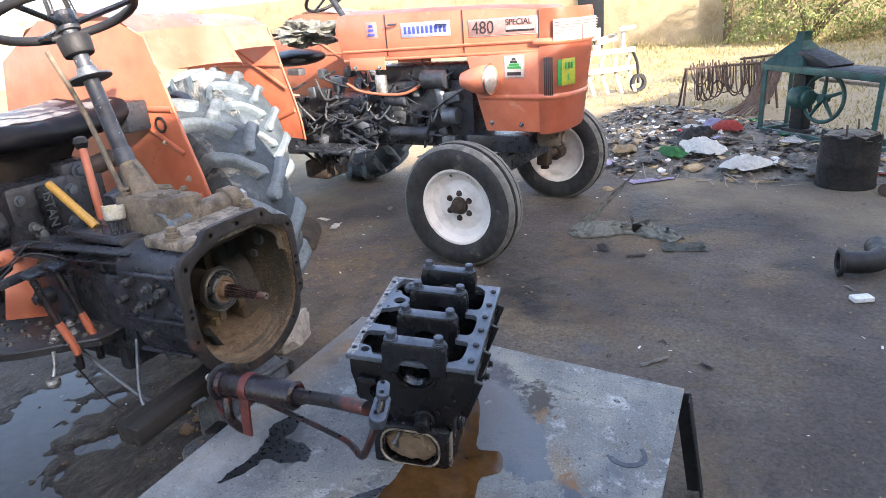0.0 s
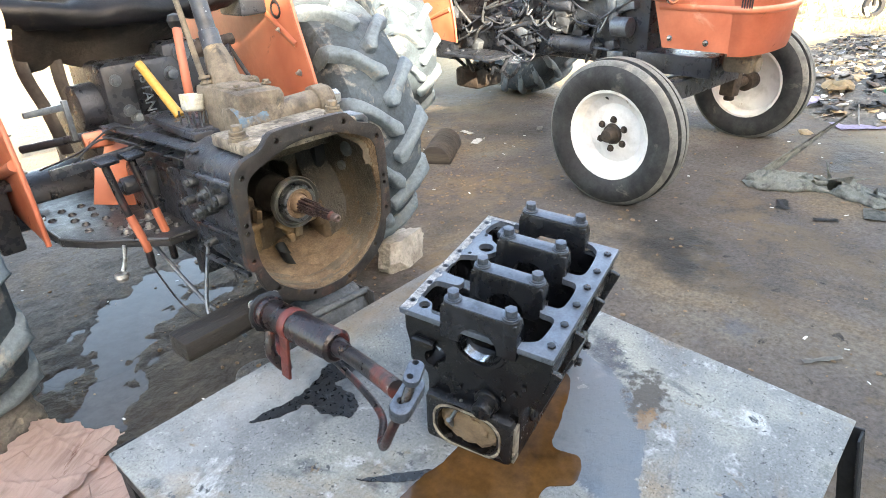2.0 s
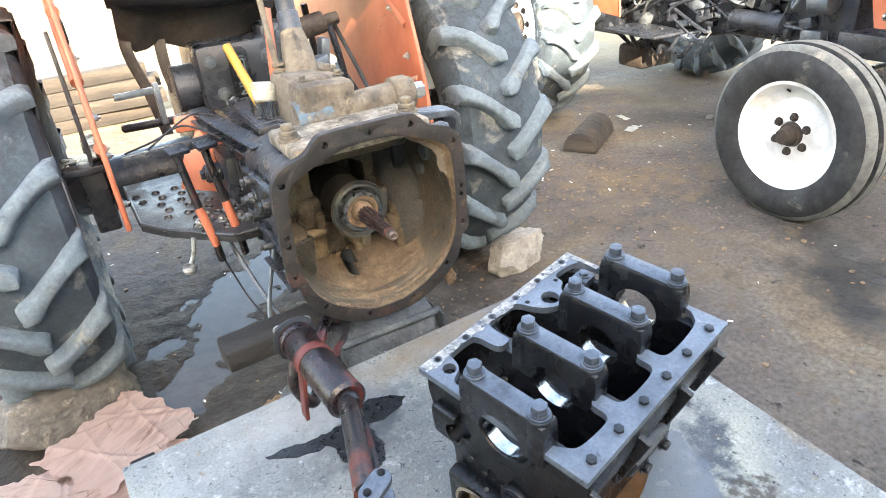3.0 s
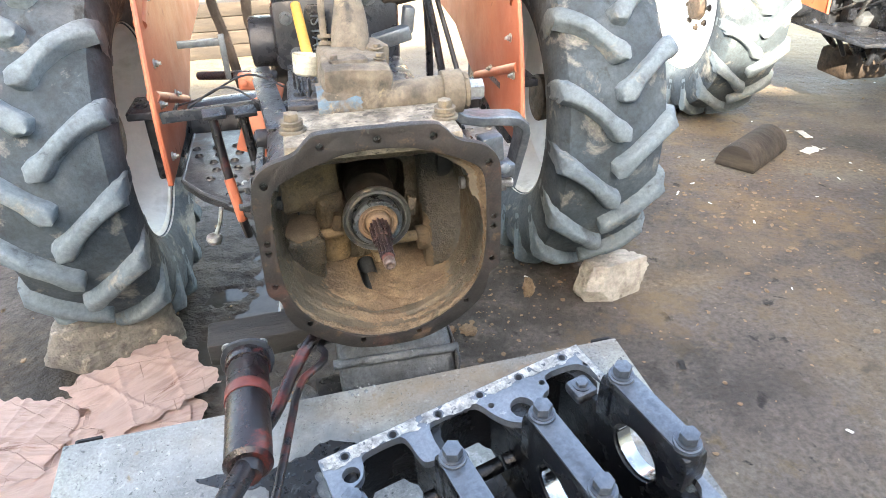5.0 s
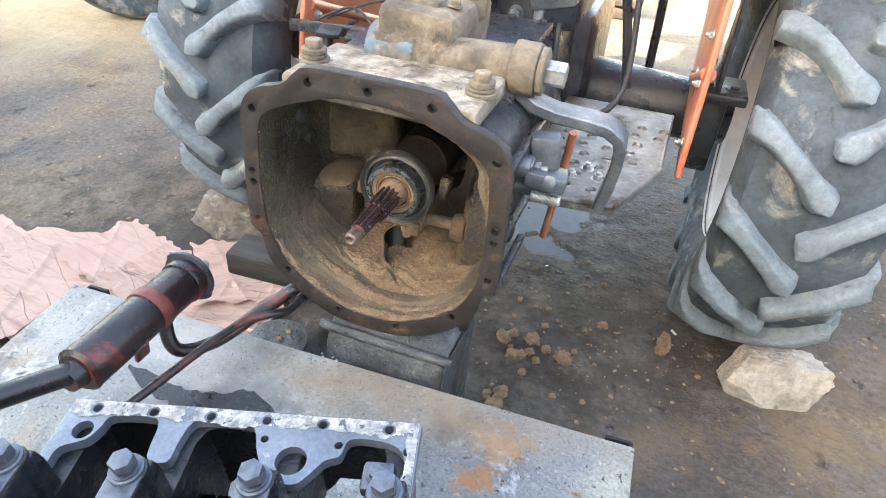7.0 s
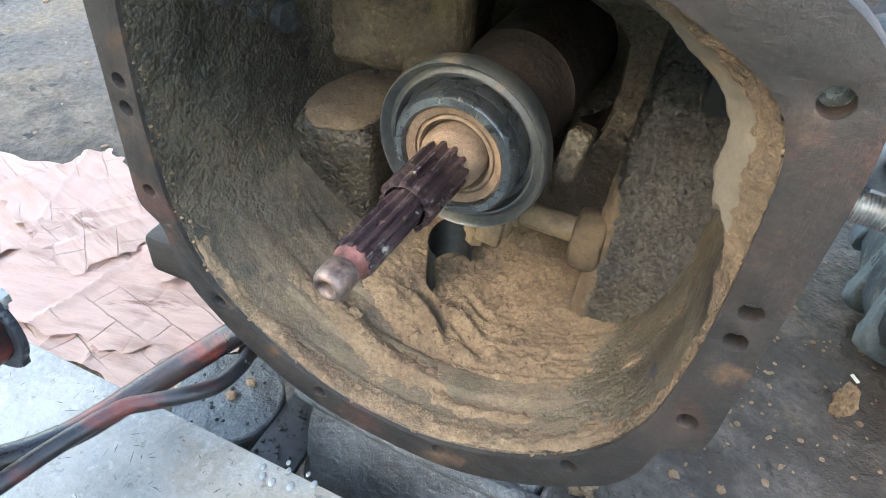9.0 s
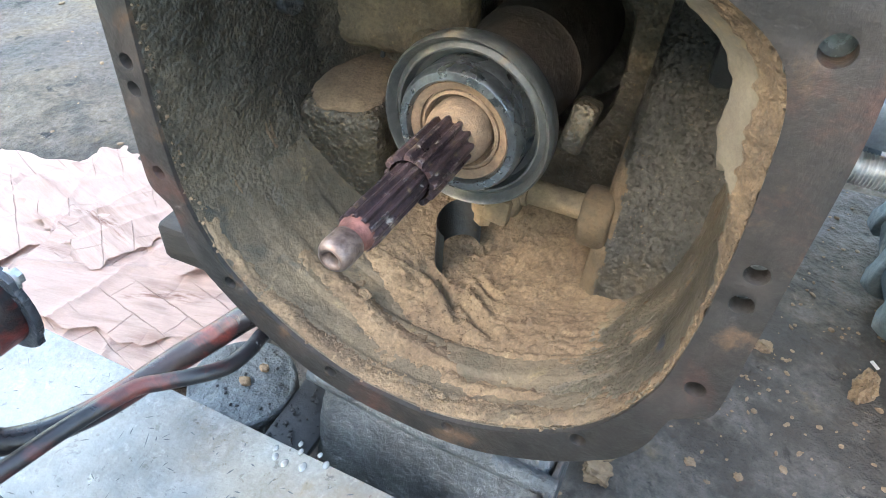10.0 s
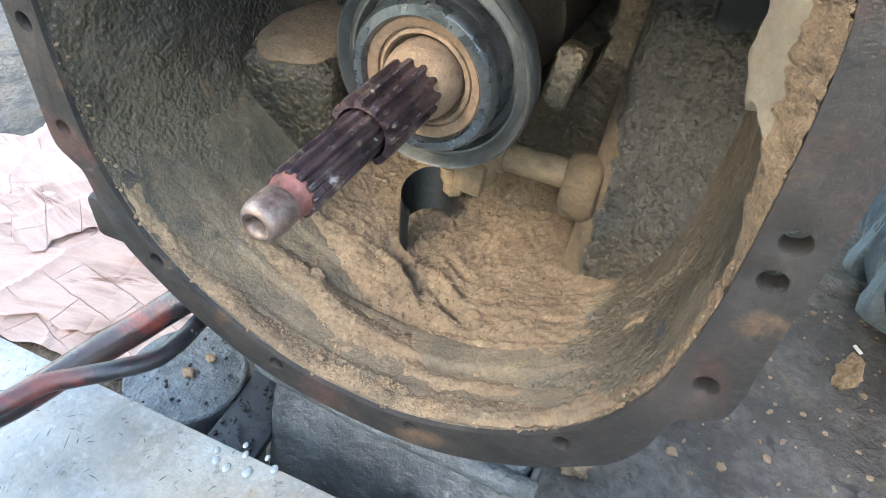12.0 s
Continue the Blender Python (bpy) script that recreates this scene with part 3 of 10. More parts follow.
def lathe(bm, prof, m=None, seg=48, closed=False):
    """Turns (radius, height) points round the local z axis."""
    m = m or Matrix()
    rings = []
    for r, h in prof:
        rings.append([bm.verts.new(m @ Vector((r * math.cos(2 * math.pi * i / seg), r * math.sin(2 * math.pi * i / seg), h))) for i in range(seg)] if r > 1e-5 else [bm.verts.new(m @ Vector((0, 0, h)))])
    pairs = list(zip(rings, rings[1:])) + ([(rings[-1], rings[0])] if closed else [])
    for a, b in pairs:
        for i in range(seg):
            j = (i + 1) % seg
            q = [a[i % len(a)], a[j % len(a)], b[j % len(b)], b[i % len(b)]]
            q = list(dict.fromkeys(q))
            if len(q) > 2:
                bm.faces.new(q)
    return bm


def tube(bm, pts, r, seg=10, flat=1.0, closed=False):
    """Sweeps a round (or flattened) section along smooth points."""
    P = [Vector(p) for p in pts]
    if len(P) > 2 and not closed:
        Q = []
        E = [P[0] * 2 - P[1]] + P + [P[-1] * 2 - P[-2]]
        for i in range(1, len(E) - 2):
            a, b, c, d = E[i - 1:i + 3]
            for k in range(6):
                t = k / 6
                Q.append(0.5 * ((2 * b) + (c - a) * t + (2 * a - 5 * b + 4 * c - d) * t * t + (3 * b - a - 3 * c + d) * t ** 3))
        Q.append(P[-1])
    else:
        Q = P
    n = len(Q)
    rad = r if isinstance(r, (list, tuple)) else [r] * 2
    up = Vector((0.1, 0.2, 1)).normalized()
    rings = []
    for i, q in enumerate(Q):
        d = (Q[(i + 1) % n] - Q[i - 1]) if closed else Q[min(i + 1, n - 1)] - Q[max(i - 1, 0)]
        d.normalize()
        up = (up - d * up.dot(d)).normalized() if abs(up.dot(d)) < 0.99 else d.orthogonal().normalized()
        s = d.cross(up)
        f = i / max(1, n - 1) * (len(rad) - 1)
        k = min(int(f), len(rad) - 2)
        rr = rad[k] + (rad[k + 1] - rad[k]) * (f - k)
        rings.append([bm.verts.new(q + s * (rr * math.cos(2 * math.pi * j / seg)) + up * (rr * flat * math.sin(2 * math.pi * j / seg))) for j in range(seg)])
    for a, b in list(zip(rings, rings[1:])) + ([(rings[-1], rings[0])] if closed else []):
        for j in range(seg):
            bm.faces.new((a[j], a[(j + 1) % seg], b[(j + 1) % seg], b[j]))
    if not closed:
        bm.faces.new(rings[0][::-1])
        bm.faces.new(rings[-1])
    return bm


def prism(bm, poly, h, m=None, bev=0.0):
    """A polygon of the local xy plane, thickened along local z from 0 to h."""
    m = m or Matrix()
    vs = [bm.verts.new(m @ Vector((x, y, 0))) for x, y in poly]
    f = bm.faces.new(vs)
    ex = bmesh.ops.extrude_face_region(bm, geom=[f])["geom"]
    top = [v for v in ex if isinstance(v, bmesh.types.BMVert)]
    d = m.to_3x3() @ Vector((0, 0, h))
    for v in top:
        v.co += d
    if bev:
        allv = set(vs) | set(top)
        es = list({e for v in allv for e in v.link_edges if all(w in allv for w in e.verts)})
        bmesh.ops.bevel(bm, geom=es, offset=bev, segments=2, affect="EDGES", profile=0.5)
    bmesh.ops.recalc_face_normals(bm, faces=bm.faces)
    return bm


def lump(bm, c, s, seed=0, amp=0.25, freq=2.0, sub=3, rot=(0, 0, 0), flat=False):
    """A rough stone-like lump; flat: its facets stay plain."""
    vs = bmesh.ops.create_icosphere(bm, subdivisions=sub, radius=1)["verts"]
    m = pose(*c, *rot) @ Matrix.Diagonal((*s, 1))
    off = Vector((seed * 7.3, seed * 3.1, seed * 1.7))
    for v in vs:
        p = v.co.copy()
        if flat:
            q = Vector([max(-0.72, min(0.72, x)) for x in p]) * 1.25
            p = q
        p *= 1 + amp * noise.fractal(v.co * freq + off, 0.6, 2.0, 4)
        v.co = m @ p
    return bm


def rr(w, h, r, n=6):
    """A rounded rectangle round the origin."""
    out = []
    for cx, cy, a0 in ((w / 2 - r, h / 2 - r, 0), (r - w / 2, h / 2 - r, 90), (r - w / 2, r - h / 2, 180), (w / 2 - r, r - h / 2, 270)):
        for i in range(n + 1):
            a = radians(a0 + 90 * i / n)
            out.append((cx + r * math.cos(a), cy + r * math.sin(a)))
    return out


def smooth_loop(pts, k=5):
    """A closed smooth curve through a few control points."""
    P = [Vector((x, y, 0)) for x, y in pts]
    n, Q = len(P), []
    for i in range(n):
        a, b, c, d = P[i - 1], P[i], P[(i + 1) % n], P[(i + 2) % n]
        for j in range(k):
            t = j / k
            q = 0.5 * ((2 * b) + (c - a) * t + (2 * a - 5 * b + 4 * c - d) * t * t + (3 * b - a - 3 * c + d) * t ** 3)
            Q.append((q.x, q.y))
    return Q


def even_loop(loop, n, c):
    """n points of a closed loop, at even angles round c."""
    out = []
    for i in range(n):
        a = 2 * math.pi * i / n
        d = Vector((math.cos(a), math.sin(a)))
        best = 0
        for (x0, y0), (x1, y1) in zip(loop, loop[1:] + loop[:1]):
            ax, ay, bx, by = x0 - c[0], y0 - c[1], x1 - c[0], y1 - c[1]
            den = d.x * (by - ay) - d.y * (bx - ax)
            if abs(den) < 1e-12:
                continue
            t = (ax * (by - ay) - ay * (bx - ax)) / den
            u = (ax * d.y - ay * d.x) / den
            if t > 0 and -1e-6 <= u <= 1 + 1e-6:
                best = max(best, t)
        out.append((c[0] + d.x * best, c[1] + d.y * best))
    return out


def soften(bm, off):
    """Rounds every hard edge a little."""
    bm.normal_update()
    bmesh.ops.dissolve_limit(bm, angle_limit=0.001, verts=bm.verts, edges=bm.edges)
    es = [e for e in bm.edges if len(e.link_faces) == 2 and e.calc_face_angle(0) > 0.7]
    bmesh.ops.bevel(bm, geom=es, offset=off, segments=2, affect="EDGES", profile=0.5, clamp_overlap=True)
    return bm


def hexbolt(bm, p, d, r=0.012, h=0.009, washer=True, shank=0.0):
    p, d = Vector(p), Vector(d).normalized()
    if washer:
        cyl(bm, p, p + d * 0.003, r * 1.45, seg=18)
    cyl(bm, p + d * 0.003, p + d * (0.003 + h), r, seg=6, bev=r * 0.08)
    if shank:
        cyl(bm, p, p + d * (h + shank), r * 0.55, seg=12)
    return bm


def cut(bm, knife):
    """Cuts the second mesh out of the first."""
    obs = []
    for b in (bm, knife):
        bmesh.ops.recalc_face_normals(b, faces=b.faces)
        me = bpy.data.meshes.new("tmp")
        b.to_mesh(me)
        b.free()
        obs.append(new("tmp", me))
    md = obs[0].modifiers.new("cut", "BOOLEAN")
    md.operation, md.object, md.solver = "DIFFERENCE", obs[1], "EXACT"
    md.use_self = True
    ev = obs[0].evaluated_get(bpy.context.evaluated_depsgraph_get())
    out = bmesh.new()
    out.from_mesh(ev.to_mesh())
    for o in obs:
        me = o.data
        bpy.data.objects.remove(o)
        bpy.data.meshes.remove(me)
    return out


def B():
    return bmesh.new()


def part(name, bm, material, parent=None, label="", sharp=35, m=None):
    """Links a bmesh as one mesh object, under a thing or under a part."""
    bmesh.ops.recalc_face_normals(bm, faces=bm.faces)
    me = bpy.data.meshes.new(name)
    bm.to_mesh(me)
    bm.free()
    me.materials.append(material)
    me.polygons.foreach_set("use_smooth", [True] * len(me.polygons))
    me.set_sharp_from_angle(angle=radians(sharp))
    ob = new(name, me)
    if parent:
        ob.parent = parent
    if m is not None:
        ob.matrix_basis = m
    return tagged(ob, label)


def again(ob, m, parent=None):
    """One more object on the mesh of a part."""
    o = new(ob.name.split(".")[0], ob.data)
    o.parent = parent or ob.parent
    o.matrix_basis = m
    return o


def thing(name, label, category, m=None, group="", kind=""):
    e = new(name)
    e.empty_display_size = 0.1
    e.matrix_basis = m or Matrix()
    return tagged(e, label, category, group, kind)


def text(name, s, size, m, material, parent, depth=0.002):
    cu = bpy.data.curves.new(name, "FONT")
    cu.body, cu.size, cu.extrude, cu.align_x, cu.align_y = s, size, depth, "CENTER", "CENTER"
    t = new("tmp_text", cu)
    bm = B()
    bm.from_mesh(t.evaluated_get(bpy.context.evaluated_depsgraph_get()).to_mesh())
    bpy.data.objects.remove(t)
    bmesh.ops.transform(bm, matrix=m, verts=bm.verts)
    return part(name, bm, material, parent)

# ---- setting ----
POOLS = ((-0.12, 1.38, 0.3, 0.17, 35), (0.12, 1.56, 0.22, 0.1, 10), (-0.29, 1.13, 0.2, 0.1, 60), (-0.46, 0.84, 0.2, 0.09, 55), (-0.52, 1.12, 0.09, 0.05, 20), (0.1, 1.28, 0.12, 0.06, -15), (-0.62, 0.7, 0.09, 0.05, 40), (-0.02, 0.98, 0.1, 0.05, -20), (0.2, 1.46, 0.07, 0.05, 20))


def ground_height(x, y):
    d = math.hypot(x - 1, y)
    h = 0.012 * noise.fractal(Vector((x * 1.3, y * 1.3, 0)), 0.7, 2.0, 4) * min(1, 0.15 + d / 5) - 0.002
    if -2.3 < x < 2.7 and -1.6 < y < 2.7:
        h += 0.0016 * noise.fractal(Vector((x * 11, y * 11, 4)), 0.8, 2.0, 4)
        w = 0.0
        for cx, cy, rx, ry, rot in POOLS:
            ca, sa = math.cos(radians(rot)), math.sin(radians(rot))
            p, q = ((x - cx) * ca + (y - cy) * sa) / rx, ((y - cy) * ca - (x - cx) * sa) / ry
            w = max(w, 1.35 - math.hypot(p, q) + 0.75 * noise.fractal(Vector((x * 9, y * 9, 1)), 0.8, 2.0, 4))
        k = max(0.0, min(1.0, w * 2.2))
        h = h * (1 - 0.75 * k) - 0.011 * k
    return h


def build_ground():
    bm = B()
    near_x = [*np.arange(-0.9, 0.62, 0.018), *np.arange(-2.2, -0.9, 0.05), *np.arange(0.65, 2.65, 0.05)]
    near_y = [*np.arange(0.52, 1.86, 0.018), *np.arange(-1.5, 0.5, 0.05), *np.arange(1.9, 2.65, 0.05)]
    xs = sorted({round(float(v), 3) for v in [*near_x, *np.arange(-4, -2.2, 0.12), *np.arange(2.7, 9.01, 0.12), *np.linspace(9.1, 30, 40), *np.linspace(-30, -4.1, 40), -300, -120, -60, 60, 120, 300]})
    ys = sorted({round(float(v), 3) for v in [*near_y, *np.arange(-3, -1.5, 0.12), *np.arange(2.7, 6.01, 0.12), *np.linspace(6.1, 30, 40), *np.linspace(-30, -3.1, 40), -300, -120, -60, 60, 120, 300]})
    grid = [[bm.verts.new((x, y, ground_height(x, y))) for y in ys] for x in xs]
    for i in range(len(xs) - 1):
        for j in range(len(ys) - 1):
            bm.faces.new((grid[i][j], grid[i + 1][j], grid[i + 1][j + 1], grid[i][j + 1]))
    g = part("ground", bm, M_EARTH)
    tagged(g, "dark oil-soaked bare earth of a repair yard", "ground", kind="structure")


build_ground()

bm = B()
box(bm, (23, 6, 1.4), (0.3, 46, 2.8), (0, 0, -6), 0.02)
tagged(part("wall_east", bm, M_WALL), "sunlit cream plaster boundary wall of the yard", "wall", kind="structure")
bm = B()
box(bm, (22.72, 5.2, 1.05), (0.06, 0.95, 2.1), (0, 0, -6), 0.01)
tagged(part("door_1", bm, M_TABLEEDGE), "dark closed steel door in the boundary wall", "door", kind="structure")
bm = B()
box(bm, (2, 26, 1.3), (60, 0.3, 2.6), (0, 0, 4), 0.02)
tagged(part("wall_north", bm, M_WALL), "cream plaster boundary wall at the back of the yard", "wall", kind="structure")
# unseen wall, added to cast the yard's shade
bm = B()
LINE = math.degrees(math.atan2(-0.316, 0.949))
box(bm, (-1.896, -5.694, 2.2), (44, 0.3, 4.4), (0, 0, LINE), 0.02)
# taller far section, added to carry the shade further out
box(bm, (-1.896 + 0.949 * 16, -5.694 - 0.316 * 16, 2.45), (12, 0.34, 4.9), (0, 0, LINE), 0.02)
tagged(part("wall_south", bm, M_SHADEWALL), "unseen plain plastered wall added to shade the work place", "wall", kind="structure")


# ---- work table ----
TABLE = pose(-0.047, -0.6245, 0.4357, 4.1, 0, 2.3)


def build_table():
    t = thing("work_table", "low steel work table with a dirty grey sheet-metal top", "table", TABLE)
    w, d, h = 1.193, 1.19, 0.4357
    bm = B()
    box(bm, (0, 0, -0.004), (w, d, 0.008), bev=0.002)
    part("tabletop", bm, M_TABLE, t)
    for s in (-1, 1):
        bm = B()
        box(bm, (0, s * (d / 2 - 0.024), -0.031), (w - 0.012, 0.04, 0.044), bev=0.003)
        part("apron", bm, M_TABLEEDGE, t, "dark angle-iron edge")
        bm = B()
        box(bm, (s * (w / 2 - 0.024), 0, -0.031), (0.04, d - 0.1, 0.044), bev=0.003)
        part("apron", bm, M_TABLEEDGE, t, "dark angle-iron edge")
    for sx in (-1, 1):
        for sy in (-1, 1):
            bm = B()
            ln = h + sy * d / 2 * math.sin(radians(4.1)) - 0.012
            x, y = sx * (w / 2 - 0.018 if sx < 0 else w / 2 - 0.004), sy * (d / 2 - 0.024)
            tl = -13 if sy < 0 else -4
            yc = y + sy * 0.02 + ln / 2 * math.sin(radians(tl))
            box(bm, (x, yc, -(ln + 0.01) / 2), (0.006, 0.05, ln - 0.012), (tl, 0, 0), 0.001)
            box(bm, (x - sx * 0.024, yc + sy * 0.022, -(ln + 0.01) / 2), (0.046, 0.006, ln - 0.012), (tl, 0, 0), 0.001)
            part("leg", bm, M_TABLEEDGE, t)
    return t


table_ob = build_table()


def on_table(name, poly, x, y, material, label, cat, z=0.0006, h=0.0012):
    bm = B()
    prism(bm, poly, h)
    ob = part(name, bm, material, None, label, m=TABLE @ pose(x, y, z))
    return tagged(ob, "", cat, kind="stuff")


def table_xy(x, y):
    p = TABLE.inverted() @ Vector((x, y, 0.4345 + 0.073 * (y + 0.64)))
    return p.x, p.y


def pool(name, corners, material, label, cat, z, ragged=0.004):
    """A thin film of liquid on the table with a smooth, slightly ragged shore through a few corners."""
    poly, n = [], len(corners)
    for i in range(n):
        p0, p1, p2, p3 = (Vector(corners[(i + k - 1) % n]) for k in range(4))
        for k in range(9):
            u = k / 9
            q = 0.5 * (2 * p1 + (p2 - p0) * u + (2 * p0 - 5 * p1 + 4 * p2 - p3) * u * u + (3 * p1 - p0 - 3 * p2 + p3) * u ** 3)
            w = Vector((q.x * 55, q.y * 55, z * 900))
            poly.append((q.x + ragged * noise.fractal(w, 0.8, 2.0, 3), q.y + ragged * noise.fractal(w + Vector((9, 4, 0)), 0.8, 2.0, 3)))
    return on_table(name, poly, 0, 0, material, label, cat, z)


pool("muddy_spill", [(0.28, -0.02), (0.13, -0.085), (0.06, -0.112), (0.068, -0.175), (0.0, -0.2), (-0.05, -0.162), (-0.15, -0.182), (-0.225, -0.165), (-0.272, -0.085), (-0.295, 0.0), (-0.285, 0.036), (-0.2, 0.046), (-0.12, 0.04), (0.1, 0.06), (0.26, 0.05)], M_MUDDY, "brown muddy oil spill under the engine block", "spill", 0.0018, 0.003)
pool("oil_stain", [(-0.337, 0.449), (-0.22, 0.436), (-0.15, 0.446), (-0.095, 0.47), (-0.02, 0.438), (-0.066, 0.4), (-0.125, 0.405), (-0.122, 0.325), (-0.17, 0.29), (-0.207, 0.334), (-0.215, 0.394), (-0.285, 0.41)], M_OIL, "black oil stain on the sheet-metal table top", "stain", 0.0006, 0.007)
pool("oil_streak", [(-0.29, 0.146), (-0.225, 0.094), (-0.165, 0.045), (-0.118, 0.012), (-0.175, 0.03), (-0.236, 0.076)], M_OIL, "black oil streak beside the muddy spill", "stain", 0.0006, 0.005)
pool("oil_streak", [(-0.298, 0.04), (-0.272, -0.014), (-0.262, -0.09), (-0.235, -0.158), (-0.288, -0.09), (-0.305, 0.0)], M_OIL, "black oil streak along the muddy spill", "stain", 0.0034, 0.005)
for x, y, rx, ry, rot, colour, rough, rag, soft, sc, fill in (
        (0.16, -0.74, 0.27, 0.12, 40, "565f67", 0.06, 0.5, 0.06, 6, 0.9), (-0.2, -0.22, 0.16, 0.09, 20, "41474c", 0.4, 1.3, 0.5, 20, 0.8), (0.354, -0.281, 0.05, 0.035, 20, "39434d", 0.4, 1.5, 0.5, 30, 0.9),
        (0.31, -0.8, 0.1, 0.055, 20, "3a352f", 0.7, 1.8, 0.4, 40, 0.9), (0.24, -0.84, 0.05, 0.025, 0, "80613c", 0.8, 1.8, 0.6, 50, 0.7),
        (0.0, -1.0, 0.05, 0.03, 30, "7a5a3c", 0.8, 1.8, 0.5, 45, 0.9), (-0.05, -1.03, 0.09, 0.03, 50, "3f4a55", 0.3, 1.4, 0.4, 24, 0.9), (-0.04, -1.12, 0.07, 0.014, 70, "3a434c", 0.3, 1.0, 0.3, 30, 0.9), (0.1, -1.08, 0.1, 0.03, 10, "4a525a", 0.3, 1.8, 0.8, 22, 0.6),
        (0.21, -0.09, 0.07, 0.04, 60, "4a4743", 0.6, 1.6, 0.6, 30, 0.85), (0.3, -0.09, 0.06, 0.04, 0, "84623c", 0.8, 1.8, 0.6, 40, 0.8), (0.28, -0.17, 0.05, 0.03, 40, "8a5f3a", 0.8, 1.8, 0.6, 50, 0.8), (0.05, -0.07, 0.55, 0.09, 3, "857560", 0.75, 1.2, 1.0, 9, 0.7),
        # broad soft ellipses of tone: pale far left and right, grey in the middle
        (-0.35, -0.12, 0.4, 0.16, 3, "b4b8b8", 0.5, 1.2, 1.2, 8, 0.45), (0.35, -0.4, 0.25, 0.2, 0, "a3a5a2", 0.5, 1.8, 1.2, 8, 0.6), (0.0, -0.6, 0.6, 0.5, 0, "5a5d5e", 0.5, 1.9, 1.4, 5, 0.45), (-0.25, -0.9, 0.3, 0.14, 40, "4f4a44", 0.6, 1.6, 0.9, 14, 0.6)):
    tx, ty = table_xy(x, y)
    add_stain(M_TABLE, tx, ty, rx, ry, rot, colour, rough, rag, soft, sc, fill)
arc = [(0.055 * math.cos(radians(a)), 0.055 * math.sin(radians(a))) for a in range(-60, 150, 14)]
inn = [(0.042 * math.cos(radians(a)) - 0.004, 0.042 * math.sin(radians(a))) for a in range(136, -60, -14)]
tx, ty = table_xy(0.18, -1.1)
on_table("oil_stain", [(-x, -y) for x, y in arc + inn], tx, ty, M_STAIN, "crescent oil mark left by a round part", "stain")
# nicks and scratches in the sheet
bm = B()
rng = random.Random(14)
for i in range(1700):
    x, y = rng.uniform(-0.59, 0.59), rng.uniform(-0.585, 0.585) if i % 3 else rng.uniform(0.25, 0.585)
    a = rng.gauss(0.5, 0.6) + (1.6 if rng.random() < 0.3 else 0)
    ln, wd = rng.uniform(0.0015, 0.007) * (1.5 if rng.random() < 0.05 else 0.8), rng.uniform(0.0003, 0.0008)
    ca, sa = math.cos(a), math.sin(a)
    bm.faces.new([bm.verts.new((x + p * ln * ca - q * wd * sa, y + p * ln * sa + q * wd * ca, 0.0004)) for p, q in ((-1, -0.4), (0, -1), (1, -0.3), (0.9, 0.4), (-0.1, 1))])
tagged(part("scratches", bm, M_NICK, None, "short dark nicks and scratches in the sheet-metal top", m=TABLE), "", "scratches", kind="stuff")
for i, (x, y, r) in enumerate(((-0.099, -0.049, 0.007), (-0.087, -0.05, 0.0075), (-0.08, -0.033, 0.006), (-0.069, -0.045, 0.0085), (-0.05, -0.033, 0.0075), (-0.085, -0.026, 0.005), (-0.104, -0.041, 0.0055), (-0.061, -0.027, 0.005))):
    bm = B()
    lump(bm, (0, 0, 0), (r * 0.45, r * 0.6, 0.0018), i, 0.1, 2, 3)
    tx, ty = table_xy(x, y)
    tagged(part("water_drop", bm, M_WET, None, "small water drop on the steel table top", m=TABLE @ pose(tx, ty, 0.001)), "", "drop", "drops on the table")


# ---- engine block ----
def frame_of(c, u, v):
    """A pose at c with x along u and y along -v."""
    x = Vector(u).normalized()
    z = x.cross(-Vector(v)).normalized()
    y = z.cross(x)
    return Matrix.Translation(c) @ Matrix((x, y, z)).transposed().to_4x4()


BLOCK = frame_of((0.083, -0.578, 0.7725), (0.4, 0.1, 0.036), (0.08, -0.325, -0.029))


OPENING = [(-0.195, 0.077), (-0.193, 0.1), (-0.168, 0.113), (-0.159, 0.13), (-0.152, 0.146), (-0.105, 0.148), (-0.093, 0.138), (-0.09, 0.11), (-0.084, 0.094), (-0.062, 0.094), (-0.06, 0.12), (-0.055, 0.144), (-0.04, 0.149),
           (0.008, 0.149), (0.022, 0.14), (0.032, 0.115), (0.045, 0.095), (0.066, 0.081), (0.085, 0.08), (0.097, 0.092), (0.11, 0.11), (0.125, 0.117), (0.132, 0.138), (0.16, 0.14), (0.188, 0.132), (0.199, 0.109), (0.201, 0.07),
           (0.201, -0.08), (0.188, -0.115), (0.16, -0.128), (0.09, -0.13), (0.068, -0.12), (0.064, -0.093), (0.04, -0.093), (0.036, -0.12), (0.015, -0.13), (-0.04, -0.13), (-0.062, -0.12), (-0.066, -0.093), (-0.09, -0.093),
           (-0.094, -0.12), (-0.11, -0.129), (-0.165, -0.125), (-0.182, -0.11), (-0.192, -0.09), (-0.2, -0.06), (-0.2, 0.06)]
RAIL_X = (-0.176, -0.106, -0.036, 0.031, 0.097, 0.174)


